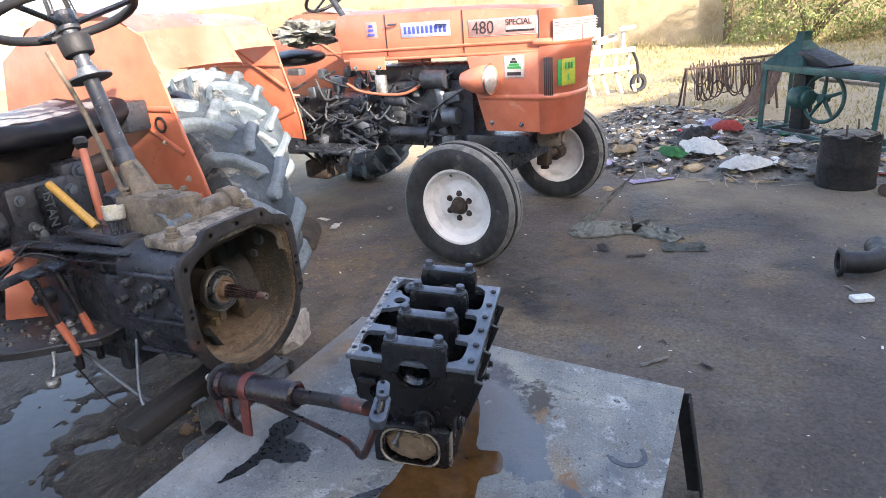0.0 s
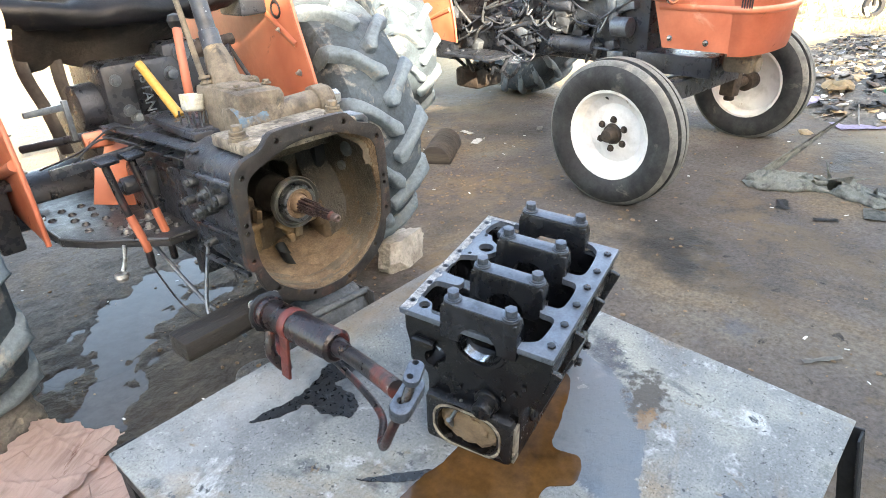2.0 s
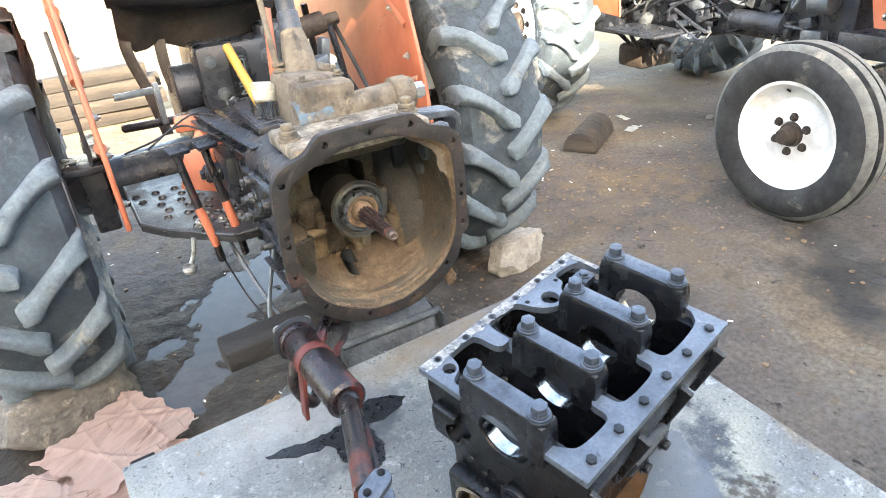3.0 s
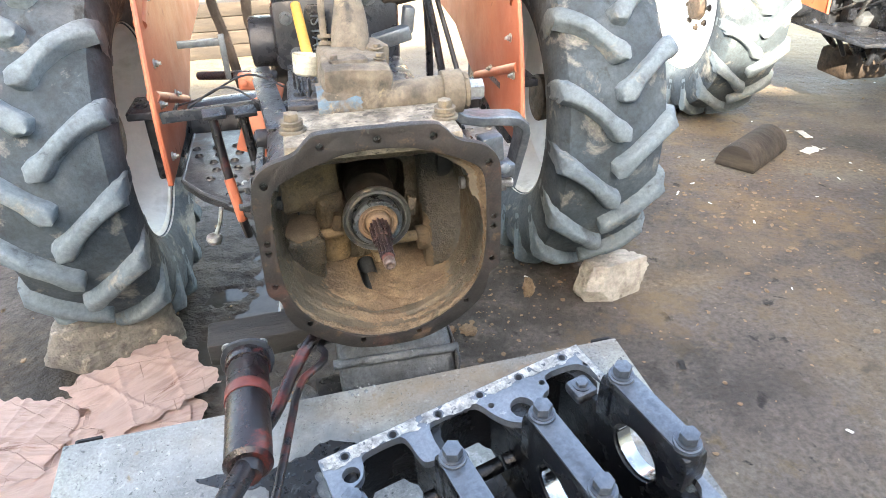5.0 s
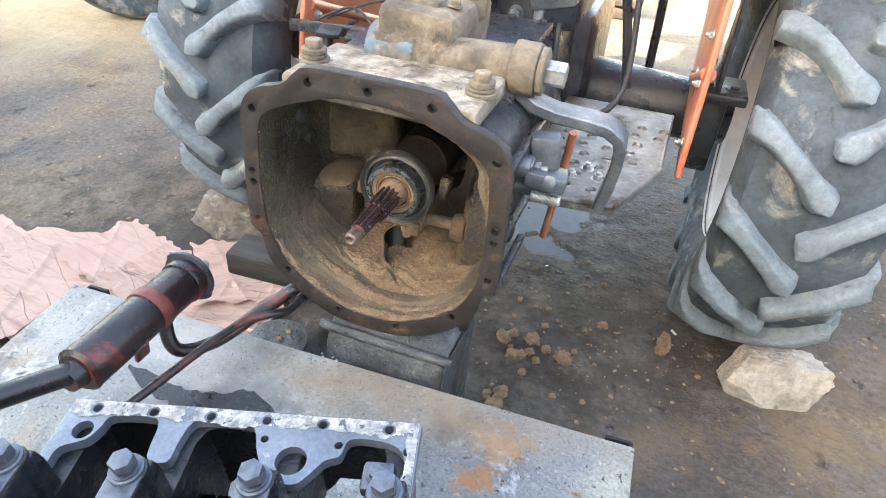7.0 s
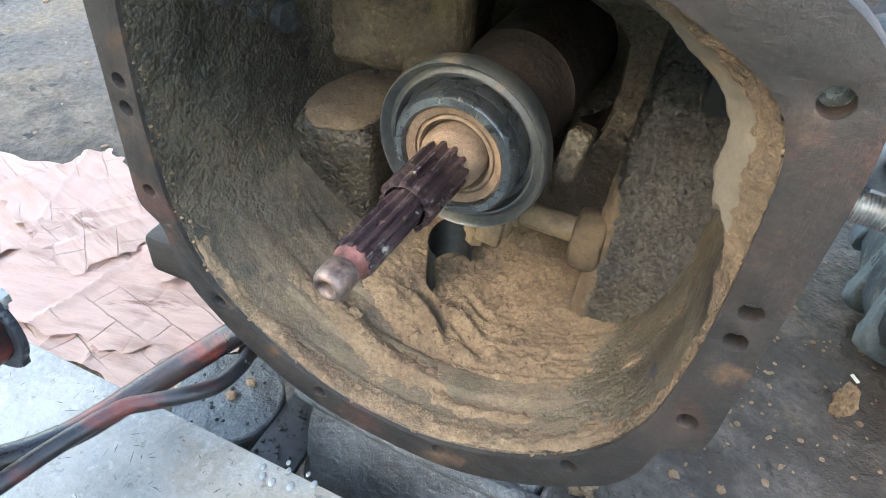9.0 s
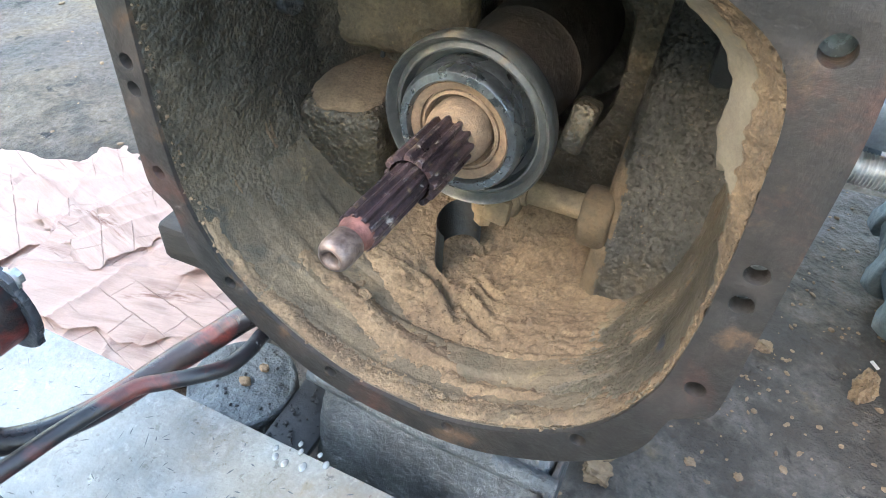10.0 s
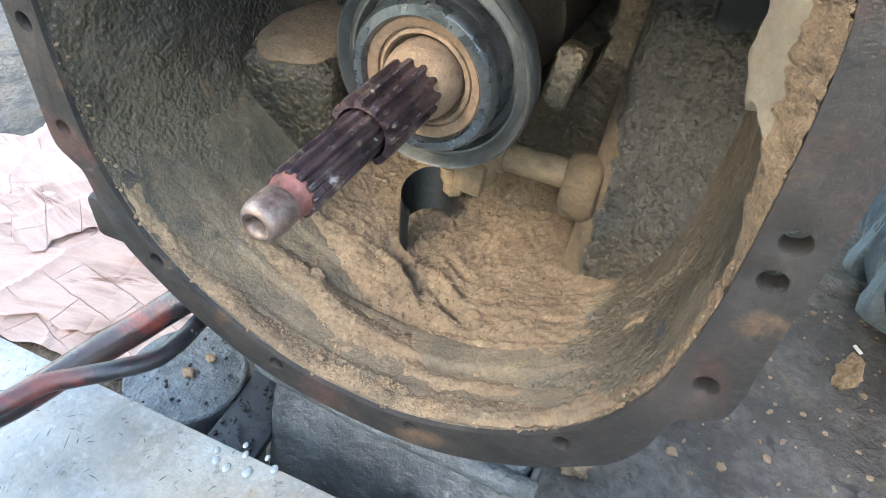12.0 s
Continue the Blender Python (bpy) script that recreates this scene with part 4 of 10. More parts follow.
def build_block():
    b = thing("engine_block", "upside-down black three-cylinder engine block with bearing caps on a steel table", "engine block", BLOCK)
    L, W, CY = 0.42, 0.335, -0.012
    # body: wide crankcase skirt above a narrower cylinder part
    bm = B()
    sect = [(-0.163, -0.012), (0.163, -0.012), (0.163, -0.06), (0.148, -0.12), (0.112, -0.17), (0.108, -0.335), (-0.108, -0.335), (-0.112, -0.17), (-0.148, -0.12), (-0.163, -0.06)]
    prism(bm, sect, L - 0.02, Matrix.Translation((-L / 2 + 0.01, 0, 0)) @ Matrix(((0, 0, 1, 0), (1, 0, 0, 0), (0, 1, 0, 0), (0, 0, 0, 1))), 0.006)
    k = B()
    for x in (-0.124, 0.0015, 0.127):
        box(k, (x, 0.006, -0.06), (0.096, 0.292, 0.2), bev=0.025)
    box(k, (0.2, 0.0, -0.02), (0.03, 0.2, 0.1), bev=0.005)
    bm = cut(bm, k)
    k = B()
    cyl(k, (-0.3, CY, -0.03), (0.3, CY, -0.03), 0.043, seg=40)
    cyl(k, (-0.3, 0.085, -0.1), (-0.13, 0.085, -0.1), 0.021, seg=28)
    bm = cut(bm, k)
    k = B()
    prism(k, rr(0.142, 0.1, 0.04), 0.1, Matrix.Translation((-0.2351, 0.0, -0.258)) @ Matrix(((0, 0, 1, 0), (1, 0, 0, 0), (0, 1, 0, 0), (0, 0, 0, 1))))
    bm = cut(bm, k)
    part("crankcase", bm, M_BLOCK, b)
    # pan rail with scalloped inner edge
    bm = B()
    box(bm, (0, 0, -0.006), (L, W, 0.014), bev=0.0015)
    k = B()
    prism(k, smooth_loop(OPENING, 4), 0.1, Matrix.Translation((0, 0, -0.05)))
    for x in RAIL_X:
        for y in (-0.15, 0.155):
            cyl(k, (x, y, -0.05), (x, y, 0.05), 0.0056, seg=14)
    cyl(k, (-0.178, 0.125, -0.05), (-0.178, 0.125, 0.05), 0.012, seg=20)
    cyl(k, (0.073, 0.107, -0.05), (0.073, 0.107, 0.05), 0.0175, seg=24)
    for x, y in ((0.036, 0.131), (0.121, 0.13), (0.198, 0.128)):
        cyl(k, (x, y, -0.05), (x, y, 0.05), 0.0048, seg=12)
    part("pan_rail", cut(bm, k), M_MACH, b, "silver scraped pan rail with bolt holes")
    # remains of the old gasket scraped pale along one rail and round its end
    bm = B()
    grid = {}
    step = 0.001

    def node(i, j):
        if (i, j) not in grid:
            x, y = -0.2085 + i * step, 0.1655 - j * step
            w = Vector((x * 300, y * 300, 3.3))
            grid[i, j] = bm.verts.new((x + 0.0009 * noise.noise(w), y + 0.0009 * noise.noise(w + Vector((5, 1, 0))) - (0.0006 if j else 0.0), 0.0019 + 0.0004 * noise.noise(w * 0.25)))
        return grid[i, j]

    for i in range(416):
        for j in range(96):
            x, y = -0.208 + i * step, 0.165 - j * step
            reach = 0.019 + 0.009 * noise.noise(Vector((x * 26, 1.7, 0))) + 0.004 * noise.noise(Vector((x * 110, 4.2, 0)))
            corner = x > 0.197 + 0.006 * noise.noise(Vector((y * 60, 2.2, 0))) and y > 0.09
            near = min(math.hypot(x - q, y - 0.155) for q in RAIL_X)
            bare = noise.fractal(Vector((x * 55, y * 55, 6.1)), 0.8, 2.0, 4) > 0.5
            if (0.1655 - y < reach or corner) and near > 0.0078 and not bare:
                bm.faces.new((node(i, j), node(i, j + 1), node(i + 1, j + 1), node(i + 1, j)))
    bmesh.ops.solidify(bm, geom=bm.faces[:], thickness=-0.0007)
    part("gasket_residue", bm, M_RESIDUE, b, "ragged pale scraped gasket remains", sharp=40)
    # main bearing caps
    for i, x in enumerate((-0.195, -0.066, 0.064, 0.192)):
        bm = B()
        prof = [(-0.083, -0.035), (0.083, -0.035), (0.083, 0.03), (0.079, 0.05), (0.044, 0.053), (-0.044, 0.053), (-0.079, 0.05), (-0.083, 0.03)]
        mm = Matrix.Translation((x - 0.018, CY, 0)) @ Matrix(((0, 0, 1, 0), (1, 0, 0, 0), (0, 1, 0, 0), (0, 0, 0, 1)))
        prism(bm, prof, 0.036, mm, 0.004)
        k = B()
        cyl(k, (x - 0.1, CY, -0.03), (x + 0.1, CY, -0.03), 0.0425, seg=48)
        cap = part("bearing_cap", cut(bm, k), M_CAP, b)
        bm = B()
        prism(bm, [(x + px, CY + py) for px, py in rr(0.0345, 0.158, 0.0165)], 0.0035, pose(0, 0, 0.0525), 0.001)
        part("cap_top", bm, M_CAPTOP, cap, "worn grey machined strip")
        for y in (CY - 0.061, CY + 0.061):
            bm = B()
            cyl(bm, (x, y, -0.02), (x, y, 0.055), 0.0195, seg=28, bev=0.003)
            part("bolt_boss", bm, M_CAP, cap)
            bm = B()
            cyl(bm, (x, y, 0.055), (x, y, 0.0595), 0.0175, seg=28, bev=0.001)
            cyl(bm, (x, y, 0.0595), (x, y, 0.062), 0.0145, seg=28)
            hexbolt(bm, (x, y, 0.06), (0, 0, 1), 0.0125, 0.0135, False)
            part("cap_bolt", bm, M_CAPTOP, cap, "dark grey hexagon cap bolt with washer")
        # half shell in the lower saddle
        bm = B()
        w = 0.011
        for r, flip in ((0.0425, 1), (0.0402, -1)):
            for side in (0,):
                vs = [[bm.verts.new((x + sx * w, CY + r * math.cos(a), -0.03 + r * math.sin(a))) for sx in (-1, 1)] for a in np.linspace(math.pi * 1.05, math.pi * 1.95, 25)]
                for p, q in zip(vs, vs[1:]):
                    bm.faces.new((p[0], p[1], q[1], q[0]))
        part("bearing_shell", bm, M_BRIGHT, b, "bright half bearing shell")
    # small fittings inside and along the rails
    for x in RAIL_X:
        bm = B()
        hexbolt(bm, (x, -0.15, -0.0015), (0, 0, 1), 0.0085, 0.005, False)
        part("rail_bolt", bm, M_CAP, b, "small dark bolt in the rail")
    bm = B()
    box(bm, (0.17, 0.1, -0.012), (0.036, 0.036, 0.02), bev=0.006)
    hexbolt(bm, (0.17, 0.1, -0.003), (0, 0, 1), 0.009, 0.006)
    part("lug", bm, M_CAPTOP, b)
    for x in (-0.062, 0.0, 0.064):
        for y in (-0.105, 0.095):
            bm = B()
            cyl(bm, (x - 0.03, y, -0.09), (x + 0.03, y, -0.09), 0.012, seg=16, bev=0.002)
            part("tappet_boss", bm, M_BLOCK, b)
    # near end: arch, stub shaft, gasket frame, sandy core
    bm = B()
    lathe(bm, [(0.05, 0), (0.052, 0.006), (0.06, 0.006), (0.064, 0)], Matrix.Translation((-0.2, CY, -0.03)) @ pose(0, 0, 0, 0, -90, 0), 56, True)
    part("seal_ring", bm, M_BLOCK, b)
    bm = B()
    cyl(bm, (-0.2, -0.035, -0.175), (-0.24, -0.035, -0.178), 0.021, seg=26, bev=0.002)
    cyl(bm, (-0.2, -0.035, -0.175), (-0.212, -0.035, -0.175), 0.028, seg=26, bev=0.002)
    for a in range(6):
        cyl(bm, (-0.24, -0.035 + 0.012 * math.cos(a * 1.05), -0.178 + 0.012 * math.sin(a * 1.05)), (-0.243, -0.035 + 0.012 * math.cos(a * 1.05), -0.178 + 0.012 * math.sin(a * 1.05)), 0.003, seg=8)
    part("stub_shaft", bm, M_CAP, b, "short black stub shaft")
    bm = B()
    mm = Matrix.Translation((-0.231, 0.0, -0.258)) @ Matrix(((0, 0, -1, 0), (1, 0, 0, 0), (0, 1, 0, 0), (0, 0, 0, 1)))
    prism(bm, rr(0.162, 0.12, 0.048), 0.003, mm)
    k = B()
    prism(k, rr(0.152, 0.11, 0.044), 0.05, mm @ pose(0, 0, -0.02))
    part("gasket", cut(bm, k), M_SCRAPED, b, "pale scraped gasket face round the opening")
    bm = B()
    box(bm, (-0.214, 0.0, -0.264), (0.034, 0.206, 0.143), bev=0.012)
    k = B()
    prism(k, rr(0.142, 0.1, 0.04), 0.1, mm @ pose(0, 0, -0.06))
    part("end_frame", cut(bm, k), M_BLOCK, b)
    bm = B()
    lump(bm, (-0.2, 0, -0.268), (0.025, 0.075, 0.055), 4, 0.2, 3, 4)
    part("sand_core", bm, M_DUST, b, "tan sandy dirt in the opening")
    bm = B()
    tube(bm, [(-0.215, 0.02, -0.19), (-0.222, 0.032, -0.225), (-0.23, 0.04, -0.245)], 0.004, 8)
    cyl(bm, (-0.232, 0.042, -0.245), (-0.22, 0.04, -0.27), 0.006, seg=10)
    part("drain_wire", bm, M_STEEL, b)
    # side lumps: freeze plugs, ribs, mounts
    for i, (x, z, r) in enumerate(((-0.12, -0.235, 0.03), (0.0, -0.235, 0.03), (0.12, -0.235, 0.03))):
        for s in (-1, 1):
            bm = B()
            cyl(bm, (x, s * 0.1, z), (x, s * 0.118, z), r, seg=28, bev=0.004)
            cyl(bm, (x, s * 0.115, z), (x, s * 0.121, z), r * 0.7, seg=28, bev=0.002)
            part("core_plug", bm, M_BLOCK, b)
    for x in (-0.19, -0.06, 0.07, 0.185):
        bm = B()
        box(bm, (x, -0.142, -0.1), (0.012, 0.05, 0.12), (18, 0, 0), 0.004)
        part("rib", bm, M_BLOCK, b)
    bm = B()
    box(bm, (0.0, -0.135, -0.15), (0.11, 0.05, 0.06), (20, 0, 0), 0.012)
    hexbolt(bm, (0.03, -0.163, -0.15), (0, -1, 0), 0.009)
    hexbolt(bm, (-0.03, -0.163, -0.15), (0, -1, 0), 0.009)
    part("mount_pad", bm, M_BLOCK, b)
    # pale strip: scratches, and the white reflection on the greasy side
    bm = B()
    box(bm, (-0.205, -0.105, -0.27), (0.03, 0.006, 0.12), (0, 0, 0), 0.002)
    part("scraped_edge", bm, M_SCRAPED, b, "scratched edge with its greasy white reflection painted in")
    for i in range(9):
        bm = B()
        a = radians(200 + i * 17)
        hexbolt(bm, (-0.2, 0.125 * math.cos(a) * 0.95, -0.07 + 0.1 * math.sin(a)), (-1, 0, 0), 0.006, 0.004, False)
        part("face_bolt", bm, M_CAP, b)
    bm = B()
    box(bm, (-0.207, 0.115, -0.1), (0.02, 0.06, 0.07), bev=0.012)
    k = B()
    cyl(k, (-0.25, 0.085, -0.1), (-0.15, 0.085, -0.1), 0.0215, seg=28)
    part("cam_boss", cut(bm, k), M_BLOCK, b)
    return b


build_block()

# ---- wheels ----
def ag_tyre_bm(R, W, rim):
    """A drive tyre: carcass turned round z, with chevron lugs."""
    w = W / 2
    c = R - 0.04
    prof = [(rim, -w * 0.72), (rim + 0.03, -w * 0.86), (rim + 0.1, -w * 0.98), (c - 0.12, -w), (c - 0.055, -w * 0.965), (c - 0.022, -w * 0.86), (c - 0.008, -w * 0.55), (c, 0),
            (c - 0.008, w * 0.55), (c - 0.022, w * 0.86), (c - 0.055, w * 0.965), (c - 0.12, w), (rim + 0.1, w * 0.98), (rim + 0.03, w * 0.86), (rim, w * 0.72)]
    return lathe(B(), prof, None, 72)


def lugs_bm(R, W, n=17, lean=0.25):
    """Curved chevron bars: wide at the shoulder, slim in the middle, with a round bulb near the centre line."""
    bm = B()
    w = W / 2
    sg = 1 if lean > 0 else -1
    L = abs(lean) * R
    K = 14
    for side in (-1, 1):
        for i in range(n):
            s0 = 2 * math.pi * R * (i + (0.5 if side > 0 else 0)) / n
            path = [(side * w * (0.99 - 1.06 * t), s0 - sg * L * (0.25 * t + 0.75 * t ** 1.35)) for t in (k / K for k in range(K + 1))]
            stations = []
            for k, (ax, s) in enumerate(path):
                t = k / K
                p, q = path[max(0, k - 1)], path[min(K, k + 1)]
                d = Vector((q[0] - p[0], q[1] - p[1])).normalized()
                hw = 0.028 - 0.009 * min(1, t / 0.35) + 0.009 * math.exp(-((t - 0.9) / 0.13) ** 2)
                if t > 0.9:
                    hw *= math.sqrt(max(0.06, 1 - ((t - 0.9) / 0.1) ** 2 * 0.94))
                wear = 0.004 * noise.noise(Vector((i * 3.1, t * 4, side)))
                top = R - 0.034 * max(0, abs(ax) / w - 0.5) ** 1.4 / 0.38 + wear
                stations.append((ax, s, Vector((-d.y, d.x)), hw, top, R - 0.062 - 0.02 * max(0, abs(ax) / w - 0.6)))
            # the bar runs over the shoulder and dies out on the sidewall
            ax, s, nr, hw, top, base = stations[0]
            up = Vector((0, 1)) if nr.y > 0 else Vector((0, -1))
            for wx, dr, db, hk in ((1.035, 0.028, 0.075, 1.0), (1.045, 0.06, 0.11, 1.0), (1.02, 0.1, 0.135, 0.9), (0.985, 0.14, 0.15, 0.6)):
                stations.insert(0, (side * w * wx, s + sg * 0.012, (nr + up).normalized(), hw * hk, top - dr, base - db))
            rows = []
            for ax, s, nr, hw, top, base in stations:
                row = []
                over = abs(ax) > w * 1.0 or top < R - 0.1
                for r, g in ((base, -1.5), (top - 0.012, -1.12), (top - 0.003, -0.86), (top, -0.5), (top, 0.5), (top - 0.003, 0.86), (top - 0.012, 1.12), (base, 1.5)):
                    x = ax + nr.x * hw * g
                    if over:
                        x = ax if abs(g) < 1.3 else side * w * 0.96
                    aa = (s + nr.y * hw * g) / R
                    x = max(-w * 1.05, min(w * 1.05, x))
                    row.append(bm.verts.new((r * math.cos(aa), r * math.sin(aa), x)))
                rows.append(row)
            for p, q in zip(rows, rows[1:]):
                for j in range(7):
                    bm.faces.new((p[j], p[j + 1], q[j + 1], q[j]))
            bm.faces.new(rows[-1])
            bm.faces.new(rows[0][::-1])
    return bm


def rear_wheel(parent, c, side, name="rear_wheel", turn=0.0, R=0.655, W=0.375):
    """side: +1 when the outer face looks to +x."""
    w = new(name)
    w.parent = parent
    # forward roll is towards -y, chevrons point down at the front
    w.matrix_basis = pose(*c) @ Matrix(((0, 0, side, 0), (0, 1, 0, 0), (-side, 0, 0, 0), (0, 0, 0, 1))) @ pose(0, 0, 0, 0, 0, turn)
    rim = 0.36
    part("tyre", ag_tyre_bm(R, W, rim), M_TYRE, w, "dusty grey drive tyre")
    part("tread", lugs_bm(R, W, lean=-0.25 * side), M_LUG, w, "worn chevron lugs", sharp=50)
    bm = B()
    v = W / 2 * 0.72
    lathe(bm, [(rim + 0.012, -v), (rim - 0.012, -v + 0.012), (rim - 0.03, -v * 0.5), (rim - 0.05, 0.0), (rim - 0.035, v * 0.5), (rim - 0.012, v - 0.012), (rim + 0.012, v), (rim + 0.004, v + 0.01), (rim + 0.004, -v - 0.01)], None, 64, True)
    part("rim", bm, M_RIM, w, "white painted steel rim")
    bm = B()
    lathe(bm, [(rim - 0.045, 0.03), (0.26, 0.075), (0.2, 0.08), (0.15, 0.05), (0.085, 0.05), (0.085, 0.038), (0.15, 0.036), (0.2, 0.066), (0.26, 0.06), (rim - 0.045, 0.012)], None, 64, True)
    part("disc", bm, M_RIM, w, "white dished wheel disc")
    bm = B()
    cyl(bm, (0, 0, -0.05), (0, 0, 0.09), 0.09, 0.075, seg=32, bev=0.008)
    for i in range(8):
        a = i * math.pi / 4
        hexbolt(bm, (0.125 * math.cos(a), 0.125 * math.sin(a), 0.05), (0, 0, 1), 0.014, 0.014)
    part("hub", bm, M_HUB, w, "dirty hub with wheel nuts")
    return w


def front_wheel(parent, c, side, turn=0.0, R=0.395, W=0.185, rim=0.225):
    w = new("front_wheel")
    w.parent = parent
    w.matrix_basis = pose(*c) @ Matrix(((0, 0, side, 0), (0, 1, 0, 0), (-side, 0, 0, 0), (0, 0, 0, 1))) @ pose(0, 0, 0, 0, 0, turn)
    h = W / 2
    bm = B()
    lathe(bm, [(rim, -h * 0.7), (rim + 0.02, -h * 0.85), (rim + 0.07, -h), (R - 0.06, -h * 0.97), (R - 0.03, -h * 0.85), (R - 0.012, -h * 0.72), (R - 0.006, -h * 0.6), (R - 0.008, -h * 0.42), (R - 0.024, -h * 0.4), (R - 0.024, -h * 0.24),
               (R - 0.002, -h * 0.2), (R, 0), (R - 0.002, h * 0.2), (R - 0.024, h * 0.24), (R - 0.024, h * 0.4), (R - 0.008, h * 0.42), (R - 0.006, h * 0.6), (R - 0.012, h * 0.72), (R - 0.03, h * 0.85), (R - 0.06, h * 0.97), (rim + 0.07, h), (rim + 0.02, h * 0.85), (rim, h * 0.7)], None, 72)
    part("tyre", bm, M_TYREF, w, "ribbed black steering tyre")
    bm = B()
    for prof in ([(R - 0.03, -h * 0.87), (R - 0.011, -h * 0.735), (R - 0.0045, -h * 0.6), (R - 0.007, -h * 0.44), (R - 0.02, -h * 0.44)], [(R - 0.02, -h * 0.21), (R + 0.0005, -h * 0.19), (R + 0.002, 0), (R + 0.0005, h * 0.19), (R - 0.02, h * 0.21)], [(R - 0.02, h * 0.44), (R - 0.007, h * 0.44), (R - 0.0045, h * 0.6), (R - 0.011, h * 0.735), (R - 0.03, h * 0.87)]):
        lathe(bm, prof, None, 72)
    part("tread", bm, M_TREAD, w, "worn pale tread ribs")
    bm = B()
    lathe(bm, [(rim + 0.012, h * 0.78), (rim - 0.004, h * 0.76), (rim - 0.016, h * 0.5), (rim - 0.03, 0.02), (rim - 0.075, 0.004), (0.1, 0.03), (0.06, 0.03), (0.06, 0.018), (0.1, 0.016), (rim - 0.075, -0.01), (rim - 0.03, -0.01), (rim - 0.016, -h * 0.5), (rim - 0.004, -h * 0.76), (rim + 0.012, -h * 0.78)], None, 64, True)
    part("rim", bm, M_RIM, w, "white painted rim")
    bm = B()
    cyl(bm, (0, 0, -0.1), (0, 0, 0.045), 0.06, 0.055, seg=28, bev=0.006)
    cyl(bm, (0, 0, 0.04), (0, 0, 0.095), 0.046, 0.034, seg=28, bev=0.006)
    part("hub", bm, M_HUB, w, "rusty hub cap")
    for i in range(6):
        a = i * math.pi / 3 + 0.3
        bm = B()
        hexbolt(bm, (0.082 * math.cos(a), 0.082 * math.sin(a), 0.03), (0, 0, 1), 0.014, 0.016)
        part("wheel_nut", bm, M_HUB, w)
    bm = B()
    cyl(bm, (0.15, 0.11, 0.0), (0.165, 0.12, 0.03), 0.005, seg=8)
    part("valve", bm, M_RUBBER, w)
    return w


# ---- dismantled tractor ----
OUT_HALF = [(0.0, 1.047), (0.1, 1.045), (0.124, 1.034), (0.15, 1.01), (0.197, 0.995), (0.224, 0.97), (0.233, 0.93), (0.235, 0.85), (0.236, 0.77), (0.228, 0.705), (0.196, 0.643), (0.14, 0.597), (0.075, 0.565), (0.0, 0.557)]
STEP_HALF = OUT_HALF[:9] + [(0.2365, 0.745), (0.2355, 0.73), (0.232, 0.722), (0.222, 0.715), (0.215, 0.709), (0.2115, 0.695), (0.208, 0.675), (0.198, 0.651), (0.183, 0.633)] + OUT_HALF[11:]
IN_HALF = [(0.0, 1.008), (0.06, 1.004), (0.11, 0.989), (0.15, 0.974), (0.183, 0.956), (0.197, 0.937), (0.203, 0.905), (0.206, 0.84), (0.205, 0.78), (0.196, 0.72), (0.165, 0.66), (0.11, 0.615), (0.05, 0.59), (0.0, 0.585)]
AXC = (0.0, 0.8)


def mirrored(half):
    return half + [(-x, z) for x, z in half[-2:0:-1]]


def ring_loft(bm, rings, n, cap_last=False):
    loops = [[bm.verts.new(p) for p in r] for r in rings]
    for a, b in zip(loops, loops[1:]):
        for i in range(n):
            bm.faces.new((a[i], a[(i + 1) % n], b[(i + 1) % n], b[i]))
    if cap_last:
        bm.faces.new(loops[-1])
    return loops


